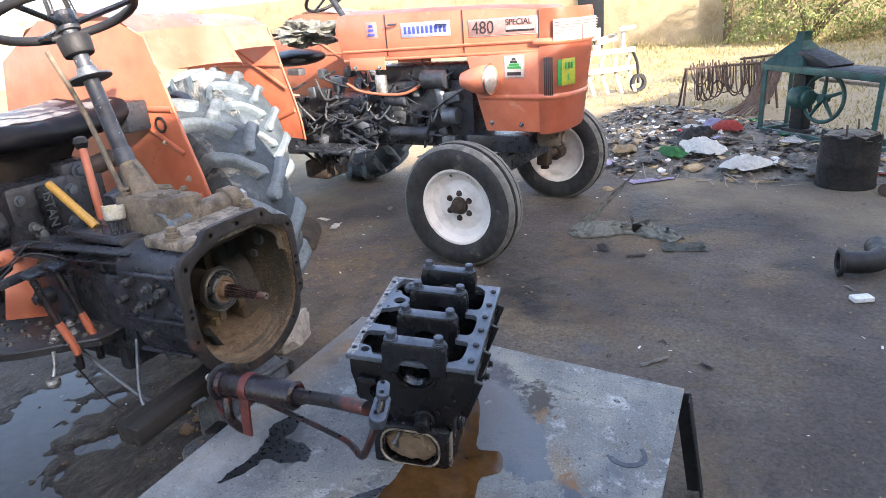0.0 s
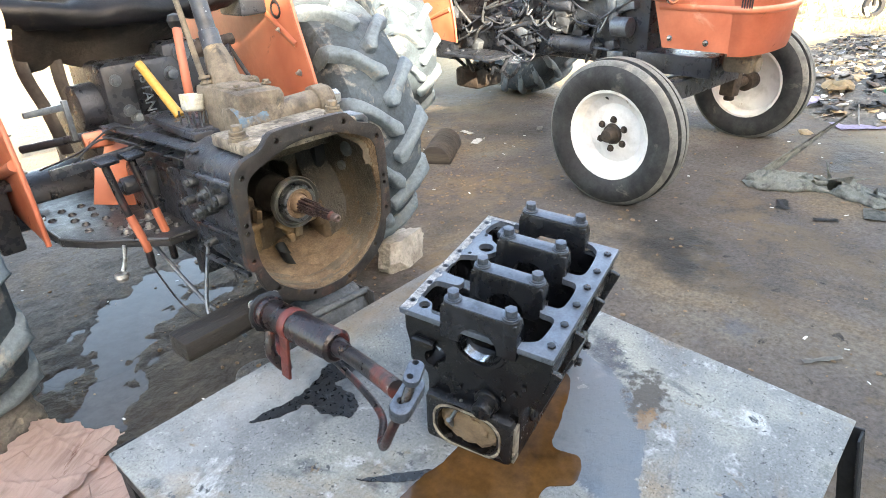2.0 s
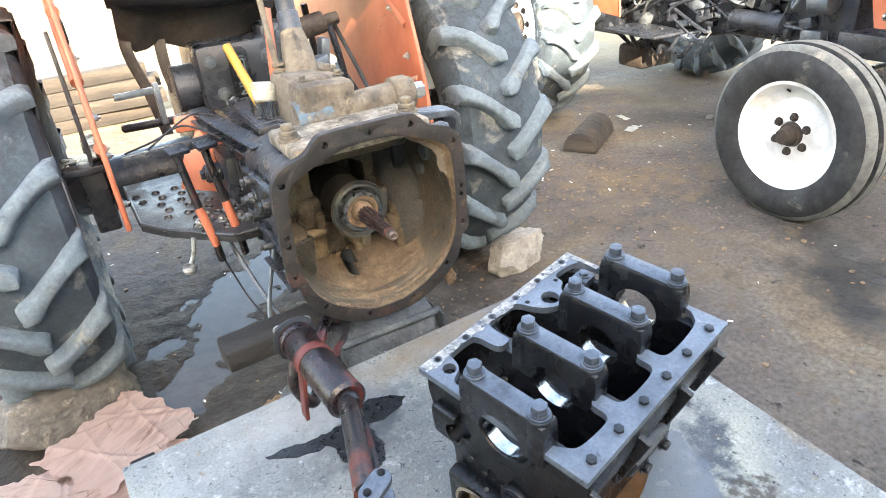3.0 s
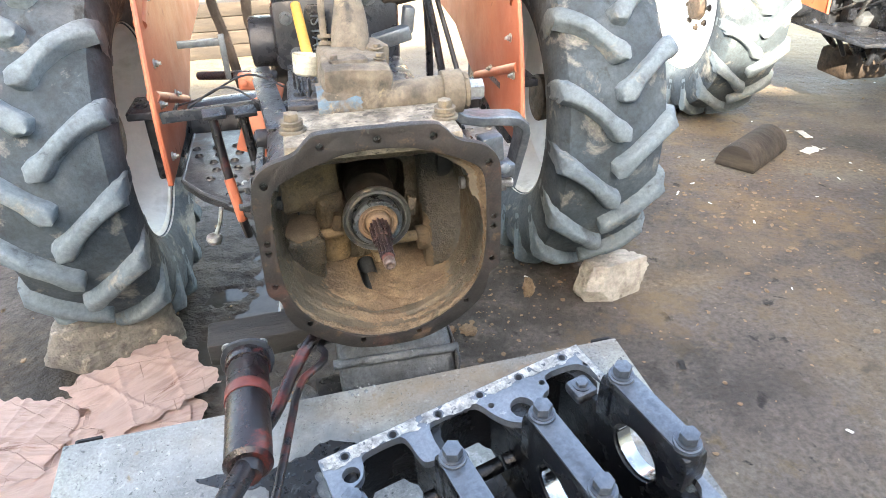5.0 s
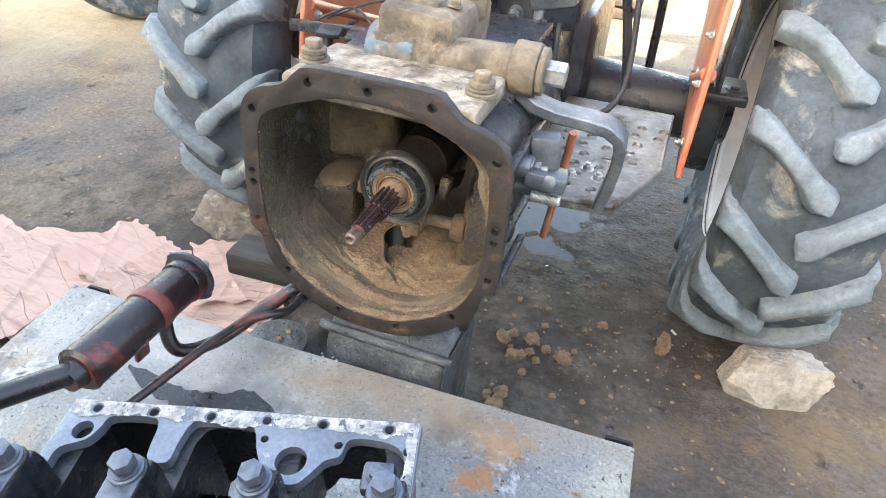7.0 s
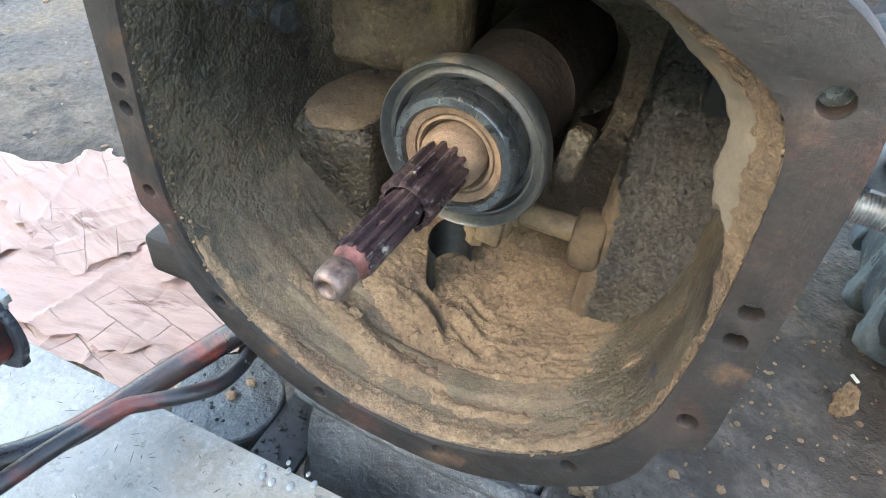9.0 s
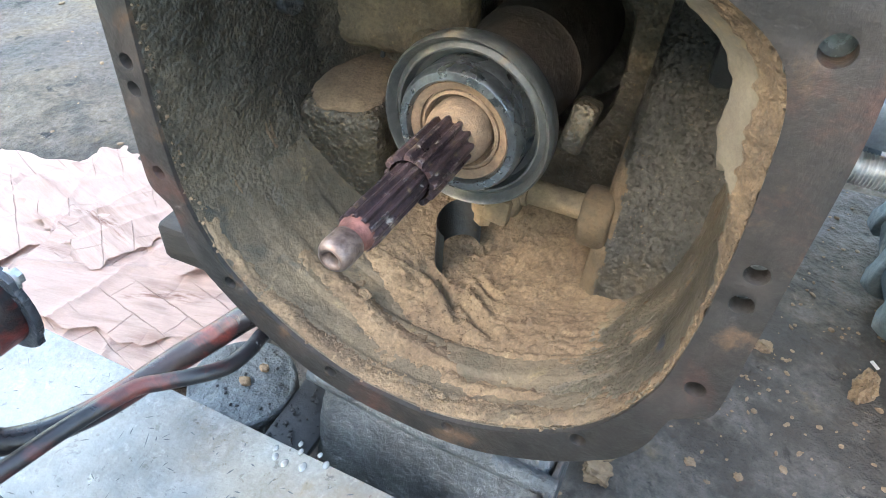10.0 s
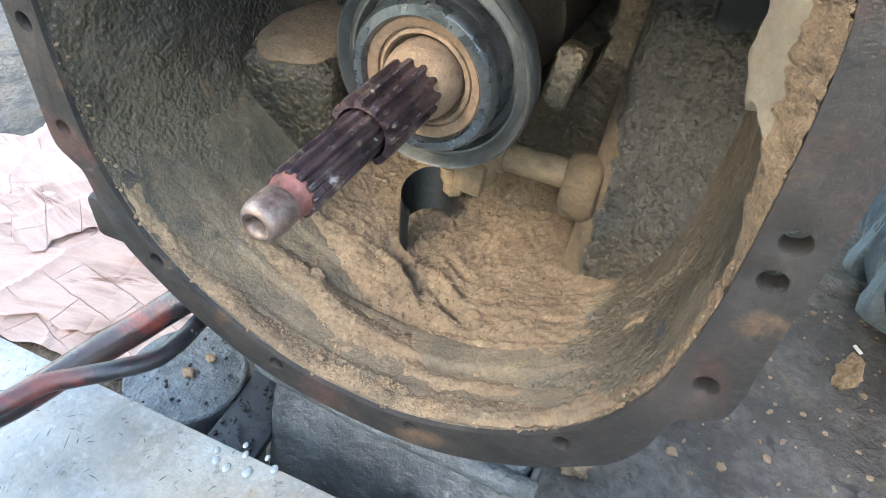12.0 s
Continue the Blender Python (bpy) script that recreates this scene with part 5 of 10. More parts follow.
def build_housing(t):
    n = 320
    outer = even_loop(smooth_loop(mirrored(STEP_HALF), 6), n, AXC)
    inner = even_loop(smooth_loop(mirrored(IN_HALF), 6), n, AXC)
    # flange plate with drilled holes
    bm = B()
    lo = [[bm.verts.new((x, y, z)) for x, z in lp] for lp, y in ((outer, 0.0), (outer, 0.02), (inner, 0.02), (inner, 0.0))]
    for a, b in zip(lo, lo[1:] + lo[:1]):
        for i in range(n):
            bm.faces.new((a[i], a[(i + 1) % n], b[(i + 1) % n], b[i]))
    k = B()
    holes = [(0, 1.026), (0.102, 1.022), (0.208, 0.958), (0.22, 0.841), (0.22, 0.819), (0.219, 0.744), (0.164, 0.645), (0.06, 0.583)]
    for x, z in holes:
        for s in ((-1, 1) if x else (1,)):
            r = 0.0074 if z > 0.9 else 0.0066
            cyl(k, (s * x, -0.02, z), (s * x, 0.06, z), r, seg=20)
    flange = part("flange", soften(cut(bm, k), 0.0016), M_FLANGE, t, "bare rusty bolting flange with holes")
    for x, z in holes:
        for s in ((-1, 1) if x else (1,)):
            bm = B()
            lathe(bm, [(0.0, 0.012), (0.004, 0.0125), (0.0085, 0.014), (0.0088, 0.018), (0.0, 0.0185)], Matrix.Translation((s * x, 0, z)) @ pose(0, 0, 0, -90, 0, 0), 18)
            part("hole_end", bm, M_HOLE, flange, "oily bright bottom of a bolt hole")
    # outer shell behind the flange
    bm = B()
    rings = []
    for y, s, bx, zt, zb in ((0.02, 0.93, 0.3, 1.1, 0.4), (0.05, 0.9, 0.3, 1.1, 0.4), (0.16, 0.9, 0.222, 1.0, 0.55), (0.3, 0.9, 0.222, 0.99, 0.55), (0.315, 0.85, 0.17, 0.97, 0.55), (0.42, 0.84, 0.16, 0.95, 0.53)):
        rings.append([(max(-bx, min(bx, x * s)), y, max(zb, min(zt, 0.8 + (z - 0.8) * s))) for x, z in outer])
    ring_loft(bm, rings, n, True)
    part("clutch_housing", bm, M_BLACK, t, "dark greasy clutch housing")
    for x, z in holes:
        for s in ((-1, 1) if x else (1,)):
            bm = B()
            cyl(bm, (s * x * 1.01, 0.018, 0.8 + (z - 0.8) * 1.01), (s * x * 1.0, 0.05, 0.8 + (z - 0.8) * 1.0), 0.0115, 0.01, seg=18, bev=0.002)
            part("bolt_boss", bm, M_BLACK, t)
    for s in (-1, 1):
        for z, ln in ((0.93, 0.24), (0.79, 0.26), (0.69, 0.22)):
            bm = B()
            box(bm, (s * 0.222, 0.03 + ln / 2, z), (0.016, ln, 0.012), (-3, 0, 0), 0.004)
            part("cast_rib", bm, M_BLACK, t)
    for y, z, r in ((0.1, 0.885, 0.016), (0.13, 0.86, 0.011), (0.24, 0.9, 0.013), (0.2, 0.74, 0.01), (0.28, 0.84, 0.012)):
        bm = B()
        cyl(bm, (-0.2, y, z), (-0.236, y, z), r, seg=16, bev=0.003)
        hexbolt(bm, (-0.234, y, z), (-1, 0, 0), r * 0.8, 0.008, False)
        part("flank_fitting", bm, M_GREASE, t, "greasy threaded fitting")
    # the cavity: rough walls with ledges along the floor, and the back wall
    bm = B()
    m = 400
    ring0 = even_loop(smooth_loop(mirrored(IN_HALF), 6), m, AXC)
    rings = [[cup_point(p, 0.004 + 0.256 * j / 84) for p in ring0] for j in range(85)]
    last = rings[-1]
    for kk, yy in ((0.93, 0.266), (0.85, 0.27), (0.75, 0.272), (0.6, 0.274), (0.47, 0.275), (0.455, 0.279), (0.45, 0.3), (0.445, 0.375), (0.3, 0.38)):
        rings.append([(x * kk, yy + 0.007 * noise.fractal(Vector((x * kk * 16, 3, z * kk * 16)), 0.6, 2.0, 4), AXC[1] + (z - AXC[1]) * kk) for x, y, z in last])
    ring_loft(bm, rings, m, True)
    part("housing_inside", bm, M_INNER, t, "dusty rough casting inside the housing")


def cup_point(p, y, lift=0.0):
    """A point of the cavity's wall at depth y, lifted off it towards the axis."""
    u = (y - 0.004) / 0.256
    dx, dz = p[0] - AXC[0], p[1] - AXC[1]
    r = math.hypot(dx, dz)
    low = max(0.0, -dz / r)
    k = 1.0 - 0.05 * u - 0.3 * max(0, u - 0.75) ** 1.3
    e = min(1, max(0, u) * 6)
    k -= low ** 3 * e * (0.012 * math.tanh(12 * math.sin(y * 118)) + 0.012) * (u < 0.6)
    q = Vector((p[0], y, p[1]))
    k += e * (0.012 * (1 - low) + 0.003) * noise.fractal(q * 9, 0.6, 2.0, 4)
    k += e * 0.004 * (1 - 0.6 * low) * noise.fractal(q * 75, 0.8, 2.0, 3)
    k += e * 0.0025 * (1 - 0.8 * low) * noise.noise(q * 190)
    k -= lift / r
    return (AXC[0] + dx * k, y, AXC[1] + dz * k)


def build_inside(t):
    loop = smooth_loop(mirrored(IN_HALF), 6)
    low = sorted((x, z) for x, z in loop if z < 0.8)
    lx, lz = [p[0] for p in low], [p[1] for p in low]
    polar = sorted((math.atan2(z - 0.8, x), math.hypot(x, z - 0.8)) for x, z in loop)
    ang, rad = [p[0] for p in polar], [p[1] for p in polar]
    YZX = Matrix(((1, 0, 0, 0), (0, 0, 1, 0), (0, 1, 0, 0), (0, 0, 0, 1)))

    def floor_z(x, y):
        sc = 1.0 - 0.05 * (y / 0.26)
        return 0.8 + (float(np.interp(x / sc, lx, lz)) - 0.8) * sc

    def rough(bm, amp, freq, seed=0.0):
        for v in bm.verts:
            q = v.co * freq + Vector((seed, seed, seed))
            v.co += amp * Vector((noise.noise(q), noise.noise(q + Vector((7, 3, 1))), noise.noise(q + Vector((2, 9, 5)))))

    def rock(bm, c, size, rot, seed, amp, bev):
        """A cast lump: a bevelled block, finely divided and roughened."""
        k = B()
        box(k, c, size, rot, bev, 4)
        bmesh.ops.triangulate(k, faces=k.faces[:])
        for _ in range(6):
            long = [e for e in k.edges if e.calc_length() > 0.0042]
            if not long:
                break
            bmesh.ops.subdivide_edges(k, edges=long, cuts=1)
            bmesh.ops.triangulate(k, faces=k.faces[:])
        k.normal_update()
        for v in k.verts:
            q = v.co + Vector((seed, 0, 0))
            v.co += v.normal * (amp * 2.5 * noise.fractal(q * 22, 0.7, 2.0, 3) + amp * noise.fractal(q * 110, 0.9, 2.0, 2) + 0.9 * amp * noise.noise(q * 230))
        for v in k.verts:
            dx, dz = v.co.x, v.co.z - 0.8
            r = math.hypot(dx, dz)
            cap = float(np.interp(math.atan2(dz, dx), ang, rad)) * (1 - 0.05 * (v.co.y - 0.004) / 0.256) + 0.003
            if r > cap:
                v.co.x, v.co.z = dx * cap / r, 0.8 + dz * cap / r
        me = bpy.data.meshes.new("rough")
        k.to_mesh(me)
        k.free()
        bm.from_mesh(me)
        bpy.data.meshes.remove(me)
        return bm

    # cast boss on the left, with dust on its top
    part("left_boss", rock(B(), (-0.168, 0.22, 0.692), (0.09, 0.115, 0.124), (7, 3, 12), 1, 0.0009, 0.016), M_BOSS, t, "rough dust-freckled cast boss", sharp=180)
    bm = B()
    lump(bm, (-0.162, 0.216, 0.751), (0.042, 0.056, 0.008), 6, 0.08, 1.5, 5, (5, 3, 0))
    rough(bm, 0.0007, 90)
    part("boss_dust", bm, M_DUST, t, "tan dust lying on the boss", sharp=180)
    part("upper_boss", rock(B(), (-0.15, 0.27, 0.87), (0.17, 0.06, 0.2), (0, 0, 14), 3, 0.0009, 0.026), M_BACK, t, sharp=180)
    part("middle_boss", rock(B(), (-0.09, 0.262, 0.72), (0.07, 0.05, 0.18), (0, 0, 14), 5, 0.0008, 0.02), M_BACK, t, sharp=180)
    # right rib with its dusty flank
    zs = np.linspace(0.548, 0.93, 110)
    front = np.interp(zs, (0.548, 0.6, 0.684, 0.74, 0.766, 0.8, 0.84, 0.88, 0.93), (0.149, 0.154, 0.167, 0.187, 0.2, 0.222, 0.246, 0.26, 0.268))
    bm = B()
    rows = []
    for z, yf in zip(zs, front):
        row = []
        for k in range(70):
            u = k / 69
            if u < 0.3:
                x, y = 0.118 - 0.007 * u / 0.3, 0.29 + (yf + 0.012 - 0.29) * (u / 0.3)
            else:
                w = (u - 0.3) / 0.7
                x, y = 0.111 + 0.099 * w, yf + 0.012 * max(0.0, 1 - w * 7) ** 1.6 - 0.05 * w ** 1.7 * max(0.3, 1 - 2.2 * abs(z - 0.66))
            q = Vector((x, y, z))
            lift = 0.0022 * noise.fractal(q * 24, 0.7, 2.0, 3) + 0.0011 * noise.fractal(q * 120, 0.9, 2.0, 2) + 0.0011 * noise.noise(q * 240)
            x, y = (x + 0.4 * lift, y) if u < 0.28 else (x, y + lift)
            dz = z - 0.8
            r = math.hypot(x, dz)
            cap = float(np.interp(math.atan2(dz, x), ang, rad)) * (1 - 0.05 * (y - 0.004) / 0.256) + 0.002
            if r > cap:
                x, dz = x * cap / r, dz * cap / r
            row.append(bm.verts.new((x, y, 0.8 + dz)))
        rows.append(row)
    for p, q in zip(rows, rows[1:]):
        for k in range(69):
            bm.faces.new((p[k], p[k + 1], q[k + 1], q[k]))
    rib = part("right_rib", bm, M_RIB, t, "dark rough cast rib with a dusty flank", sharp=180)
    rib.data.materials.append(M_FLANK)
    for f in rib.data.polygons:
        zf = f.center.z
        if f.index % 69 < 20 + 8 * max(0.0, min(1.0, (0.775 - zf) / 0.03)) + 2.5 * noise.noise(Vector((0, 0, (f.index // 69) * 0.35))):
            f.material_index = 1
    # clay crust clinging to the upper right of the mouth: a crumbly outer band, a smooth pale inner one
    full0 = even_loop(loop, 900, AXC)
    for name, material, label, lo, hi in (("clay_crust", M_CRUST, "crumbly orange-tan clay in the corner of the mouth", 0.0, 0.58), ("pale_clay", M_CLAY, "smooth pale clay beside it", 0.42, 1.0)):
        arc0 = [p for a, p in sorted((math.degrees(math.atan2(p[1] - 0.8, p[0])), p) for p in full0) if -38 < a < 76]
        bm = B()
        rows = []
        for i, p in enumerate(arc0):
            u = i / (len(arc0) - 1)
            W = 0.033 * math.sin(math.pi * min(1, 0.1 + u * 1.0)) ** 0.55 * (0.55 + 0.45 * min(1, u * 3)) + 0.004 * noise.noise(Vector((u * 12, 0, 0))) + 0.0015 * noise.noise(Vector((u * 60, 0, 5)))
            W *= min(1, (1 - u) * 9) * max(0.04, min(1.0, (114 * u - 38 - 3) / 26))
            row = []
            for j in range(15):
                v = lo + (hi - lo) * j / 14
                edge = 0.0025 * noise.noise(Vector((u * 25, 7, 0)))
                th = W * v + (0.002 * noise.fractal(Vector((u * 60, v * 8, 1)), 0.8, 2, 4) if lo == 0 else 0.0004 * noise.fractal(Vector((u * 25, v * 4, 3)), 0.8, 2, 4))
                y = 0.003 + 0.026 * v ** 1.2 + (0.0015 if lo else 0.0) + edge * v
                if lo and 114 * u - 38 < 21 + 5 * noise.noise(Vector((v * 3, 1, 0))):
                    th, y = -0.004, 0.02
                if j == 14:
                    y += 0.006
                    th -= 0.006
                if lo == 0 and j > 11:
                    y += 0.002 * (j - 11)
                row.append(bm.verts.new(cup_point(p, y, th)))
            rows.append(row)
        for p, q in zip(rows, rows[1:]):
            for j in range(14):
                bm.faces.new((p[j], p[j + 1], q[j + 1], q[j]))
        part(name, bm, material, t, label, sharp=180)
    # ledge under the roof
    bm = B()
    rock(bm, (0.0, 0.2, 0.958), (0.31, 0.14, 0.04), (8, 0, 0), 17, 0.001, 0.012)
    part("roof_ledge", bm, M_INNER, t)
    # bearing carrier tower
    my = pose(0, 0, 0, 90, 0, 0)
    A = Matrix.Translation((0.0, 0, 0.8)) @ my
    bm = B()
    lathe(bm, [(0.058, -0.38), (0.056, -0.24), (0.05, -0.232), (0.047, -0.148), (0.03, -0.148), (0.03, -0.38)], A, 56, True)
    part("carrier", bm, M_SLEEVE, t, "dark brown bearing carrier sleeve")
    # release bearing: outer shell, polished ring, clay-filled race
    bm = B()
    lathe(bm, [(0.05, -0.15), (0.06, -0.15), (0.068, -0.143), (0.0718, -0.134), (0.0726, -0.124), (0.0722, -0.1175), (0.0708, -0.1155), (0.0692, -0.117), (0.0676, -0.1215), (0.0655, -0.124), (0.0635, -0.1225), (0.0615, -0.1205), (0.0598, -0.121), (0.0588, -0.1245), (0.0578, -0.133), (0.0515, -0.135)], A, 80, True)
    part("release_bearing", bm, M_RING, t, "grey release bearing shell")
    bm = B()
    lathe(bm, [(0.0528, -0.15), (0.0528, -0.119), (0.0518, -0.1175), (0.0526, -0.116), (0.0523, -0.108), (0.0512, -0.1045), (0.0495, -0.1028), (0.0435, -0.1018), (0.0415, -0.105), (0.0415, -0.15)], A, 80, True)
    part("bearing_ring", bm, M_RACE, t, "polished bearing ring")
    bm = B()
    lathe(bm, [(0.0418, -0.15), (0.0418, -0.1065), (0.0405, -0.1055), (0.0375, -0.107), (0.0345, -0.1085), (0.034, -0.111), (0.0332, -0.111), (0.0328, -0.1085), (0.0322, -0.1088), (0.0305, -0.1078), (0.0292, -0.1095), (0.0287, -0.117), (0.0255, -0.118), (0.0255, -0.15)], A, 72, True)
    part("bearing_face", bm, M_SEAL, t, "race filled with tan clay")
    bm = B()
    lathe(bm, [(0.0262, -0.135), (0.026, -0.106), (0.0254, -0.1), (0.0235, -0.095), (0.02, -0.0915), (0.016, -0.09), (0.016, -0.135)], A, 48, True)
    part("shaft_sleeve", bm, M_SEAL, t, "clay-covered sleeve")
    # splined input shafts
    for name, r0, r1, y0, y1, teeth, label in (("hollow_spline", 0.0168, 0.0212, 0.029, 0.098, 12, "thick splined hollow shaft"), ("inner_spline", 0.0121, 0.0146, -0.037, 0.036, 12, "thinner splined inner shaft")):
        bm = B()
        seg = teeth * 8
        rings = []
        for y, f in ((y0, 0.955), (y0 + 0.0012, 0.985), *((y0 + 0.003 + (y1 - y0 - 0.011) * k / 22, 1.0) for k in range(23)), (y1, 0.9)):
            ring = []
            for i in range(seg):
                a = 2 * math.pi * i / seg
                r = (r1 * 0.975, r1, r1, r1 * 0.975, r0 * 1.05, r0, r0, r0 * 1.05)[i % 8] * f + 0.00018 * noise.noise(Vector((i * 0.7, y * 160, r0 * 90)))
                ring.append((r * math.cos(a), y, 0.8 + r * math.sin(a)))
            rings.append(ring)
        lo = ring_loft(bm, rings, seg)
        if name == "inner_spline":
            bm.faces.new(lo[0])
        else:
            c2 = [bm.verts.new((0.0162 * math.cos(2 * math.pi * i / seg), y0, 0.8 + 0.0162 * math.sin(2 * math.pi * i / seg))) for i in range(seg)]
            c3 = [bm.verts.new((0.0162 * math.cos(2 * math.pi * i / seg), y0 + 0.012, 0.8 + 0.0162 * math.sin(2 * math.pi * i / seg))) for i in range(seg)]
            for i in range(seg):
                j = (i + 1) % seg
                bm.faces.new((lo[0][i], lo[0][j], c2[j], c2[i]))
                bm.faces.new((c2[i], c2[j], c3[j], c3[i]))
        sp = part(name, bm, M_SHAFT, t, label, sharp=25)
        sp.data.materials.append(M_EDGEGLINT)
        # patches of tooth edge get the painted highlight
        for f in sp.data.polygons:
            c = f.center
            k = int(math.atan2(c.z - 0.8, c.x) / (2 * math.pi) * seg) % 8
            if k in (0, 2) and noise.noise(Vector((c.x * 130, c.y * 90, c.z * 130))) > 0.2 and math.hypot(c.x, c.z - 0.8) > r0 * 1.1:
                f.material_index = 1
    bm = B()
    lathe(bm, [(0.0, 0.034), (0.0125, 0.0345), (0.0124, 0.038), (0.0117, 0.0395), (0.0111, 0.042), (0.0111, 0.05)], A, 36)
    part("shaft_neck", bm, M_RUST, t, "reddish worn shaft neck")
    bm = B()
    lathe(bm, [(0.0111, 0.0455), (0.0115, 0.0465), (0.0113, 0.052), (0.0116, 0.054), (0.0114, 0.0595), (0.0105, 0.0628), (0.009, 0.0648), (0.0075, 0.0655), (0.006, 0.0648), (0.0048, 0.0635), (0.004, 0.058), (0.0, 0.057)], A, 36)
    part("shaft_tip", bm, M_TIP, t, "pale centre-drilled shaft tip")
    # release fork and its cross shaft
    bm = B()
    cyl(bm, (0.03, 0.188, 0.709), (0.118, 0.189, 0.711), 0.0122, seg=28)
    cyl(bm, (0.028, 0.188, 0.709), (0.044, 0.188, 0.7095), 0.0155, seg=28, bev=0.003)
    part("fork_shaft", bm, M_DUSTIRON, t, "dusty cross shaft")
    bm = B()
    cyl(bm, (-0.16, 0.207, 0.728), (-0.07, 0.211, 0.733), 0.0125, seg=20)
    part("fork_shaft", bm, M_DUSTIRON, t, "dusty cross shaft")
    bm = B()
    cyl(bm, (0.095, 0.194, 0.7), (0.124, 0.194, 0.702), 0.029, seg=32, bev=0.005)
    rough(bm, 0.0012, 60)
    part("shaft_boss", bm, M_FLANK, t, sharp=180)
    bm = B()
    box(bm, (0.012, 0.186, 0.701), (0.056, 0.034, 0.034), (0, 8, 0), 0.009, 3)
    box(bm, (-0.022, 0.17, 0.722), (0.05, 0.024, 0.022), (0, 38, 0), 0.007, 3)
    box(bm, (0.02, 0.168, 0.692), (0.026, 0.012, 0.03), (0, 4, 0), 0.004)
    cyl(bm, (0.002, 0.18, 0.69), (0.003, 0.18, 0.676), 0.013, seg=20, bev=0.003)
    cyl(bm, (0.003, 0.18, 0.677), (0.003, 0.18, 0.662), 0.0098, seg=6, bev=0.0015)
    part("release_fork", bm, M_DUSTIRON, t, "dusty release fork with a bolt")
    bm = B()
    box(bm, (-0.082, 0.2, 0.765), (0.02, 0.026, 0.04), (0, 10, 0), 0.006)
    part("fork_finger", bm, M_FLANK, t)
    bm = B()
    box(bm, (0.08, 0.164, 0.803), (0.02, 0.03, 0.042), (-12, 9, 0), 0.005, 3)
    part("fork_finger", bm, M_BOSS, t)
    # dust and clay on the floor, in ridges along the mouth
    full = even_loop(loop, 900, AXC)

    def span(a0, a1):
        return [p for _, p in sorted((math.degrees(math.atan2(p[1] - 0.8, p[0])) % 360, p) for p in full) if a0 <= math.degrees(math.atan2(p[1] - 0.8, p[0])) % 360 <= a1]

    def bell(v, c, w):
        return math.exp(-((v - c) / w) ** 2)

    def dust(x, y):
        e = y + 0.006 * noise.noise(Vector((x * 14, y * 8, 2.2)))
        wide = math.exp(-(abs(x - 0.002) / 0.187) ** 8)
        f = e + 0.012 * math.sin(x * 14 + 0.6)
        T = 0.0078 * bell(e, 0.013, 0.012) * (0.8 + 0.5 * noise.noise(Vector((x * 30, 0, 8)))) - 0.0016
        T += 0.0105 * bell(f, 0.062, 0.0115) * math.exp(-((x + 0.045) / 0.085) ** 4) * (0.9 + 0.4 * noise.noise(Vector((x * 22, 3, 8))))
        T += 0.006 * bell(f, 0.052, 0.007) * math.exp(-((x - 0.085) / 0.05) ** 4)
        T += 0.0135 / (1 + math.exp(-(f - 0.094 - 0.018 * bell(x, -0.1, 0.05)) / 0.004)) * math.exp(-((x - 0.012) / 0.128) ** 6)
        T += 0.006 * bell(y, 0.22, 0.05) * bell(x, 0.02, 0.09) + 0.03 * max(0.0, (y - 0.19) / 0.07) ** 2 * bell(x, 0.04, 0.08)
        T = T * wide - 0.002 * (1 - wide)
        # gouges drawn through the soft part
        for cx, cy, ln, wd, dp in ((0.0, 0.118, 0.034, 0.005, 0.016), (0.026, 0.114, 0.036, 0.0045, 0.014), (-0.02, 0.13, 0.02, 0.004, 0.008), (-0.115, 0.12, 0.03, 0.004, 0.004), (0.03, 0.15, 0.02, 0.003, 0.005)):
            ax, ay = 0.86, -0.51
            p, q = (x - cx) * ax + (y - cy) * ay, -(x - cx) * ay + (y - cy) * ax
            w = bell(p, 0, ln)
            T += w * (0.55 * dp * bell(abs(q), wd * 2.2, wd) - dp * bell(q, 0, wd))
        T += 0.0022 * noise.fractal(Vector((x * 40, y * 40, 1.7)), 0.7, 2.0, 4)
        T += 0.0015 * noise.fractal(Vector((x * 170, y * 170, 4.2)), 0.9, 2.0, 3)
        # clods trodden into it
        c = noise.noise(Vector((x * 70, y * 70, 9.3)))
        T += 0.009 * max(0, c - 0.2) * bell(x, 0.03, 0.09) * bell(y, 0.1, 0.07)
        return T

    arc = [p for p in span(196, 344)]
    bm = B()
    rows = [[bm.verts.new(cup_point(p, 0.0042 + 0.252 * j / 190, dust(p[0], 0.0042 + 0.252 * j / 190))) for p in arc] for j in range(191)]
    for p, q in zip(rows, rows[1:]):
        for j in range(len(arc) - 1):
            bm.faces.new((p[j], p[j + 1], q[j + 1], q[j]))
    film = [[cup_point(p, 0.0045 + 0.25 * j / 90, 0.0012 * (1 - 1.3 * max(0.0, (p[1] - (0.6 if p[0] > 0 else 0.66)) / 0.06)) + 0.0009 * noise.fractal(Vector((p[0] * 30, j * 0.12, 3)), 0.7, 2.0, 3)) for p in span(205, 328)] for j in range(91)]
    fm = B()
    ring_rows = [[fm.verts.new(q) for q in row] for row in film]
    for p, q in zip(ring_rows, ring_rows[1:]):
        for j in range(len(p) - 1):
            fm.faces.new((p[j], p[j + 1], q[j + 1], q[j]))
    tagged(part("dust_film", fm, M_FILM, t, "thin grey-brown film of dust on the iron", sharp=180), kind="stuff")
    tagged(part("clay_dust", bm, M_DUST, t, "dry tan clay dust on the housing floor", sharp=180), kind="stuff")
    bm = B()
    rng = random.Random(4)
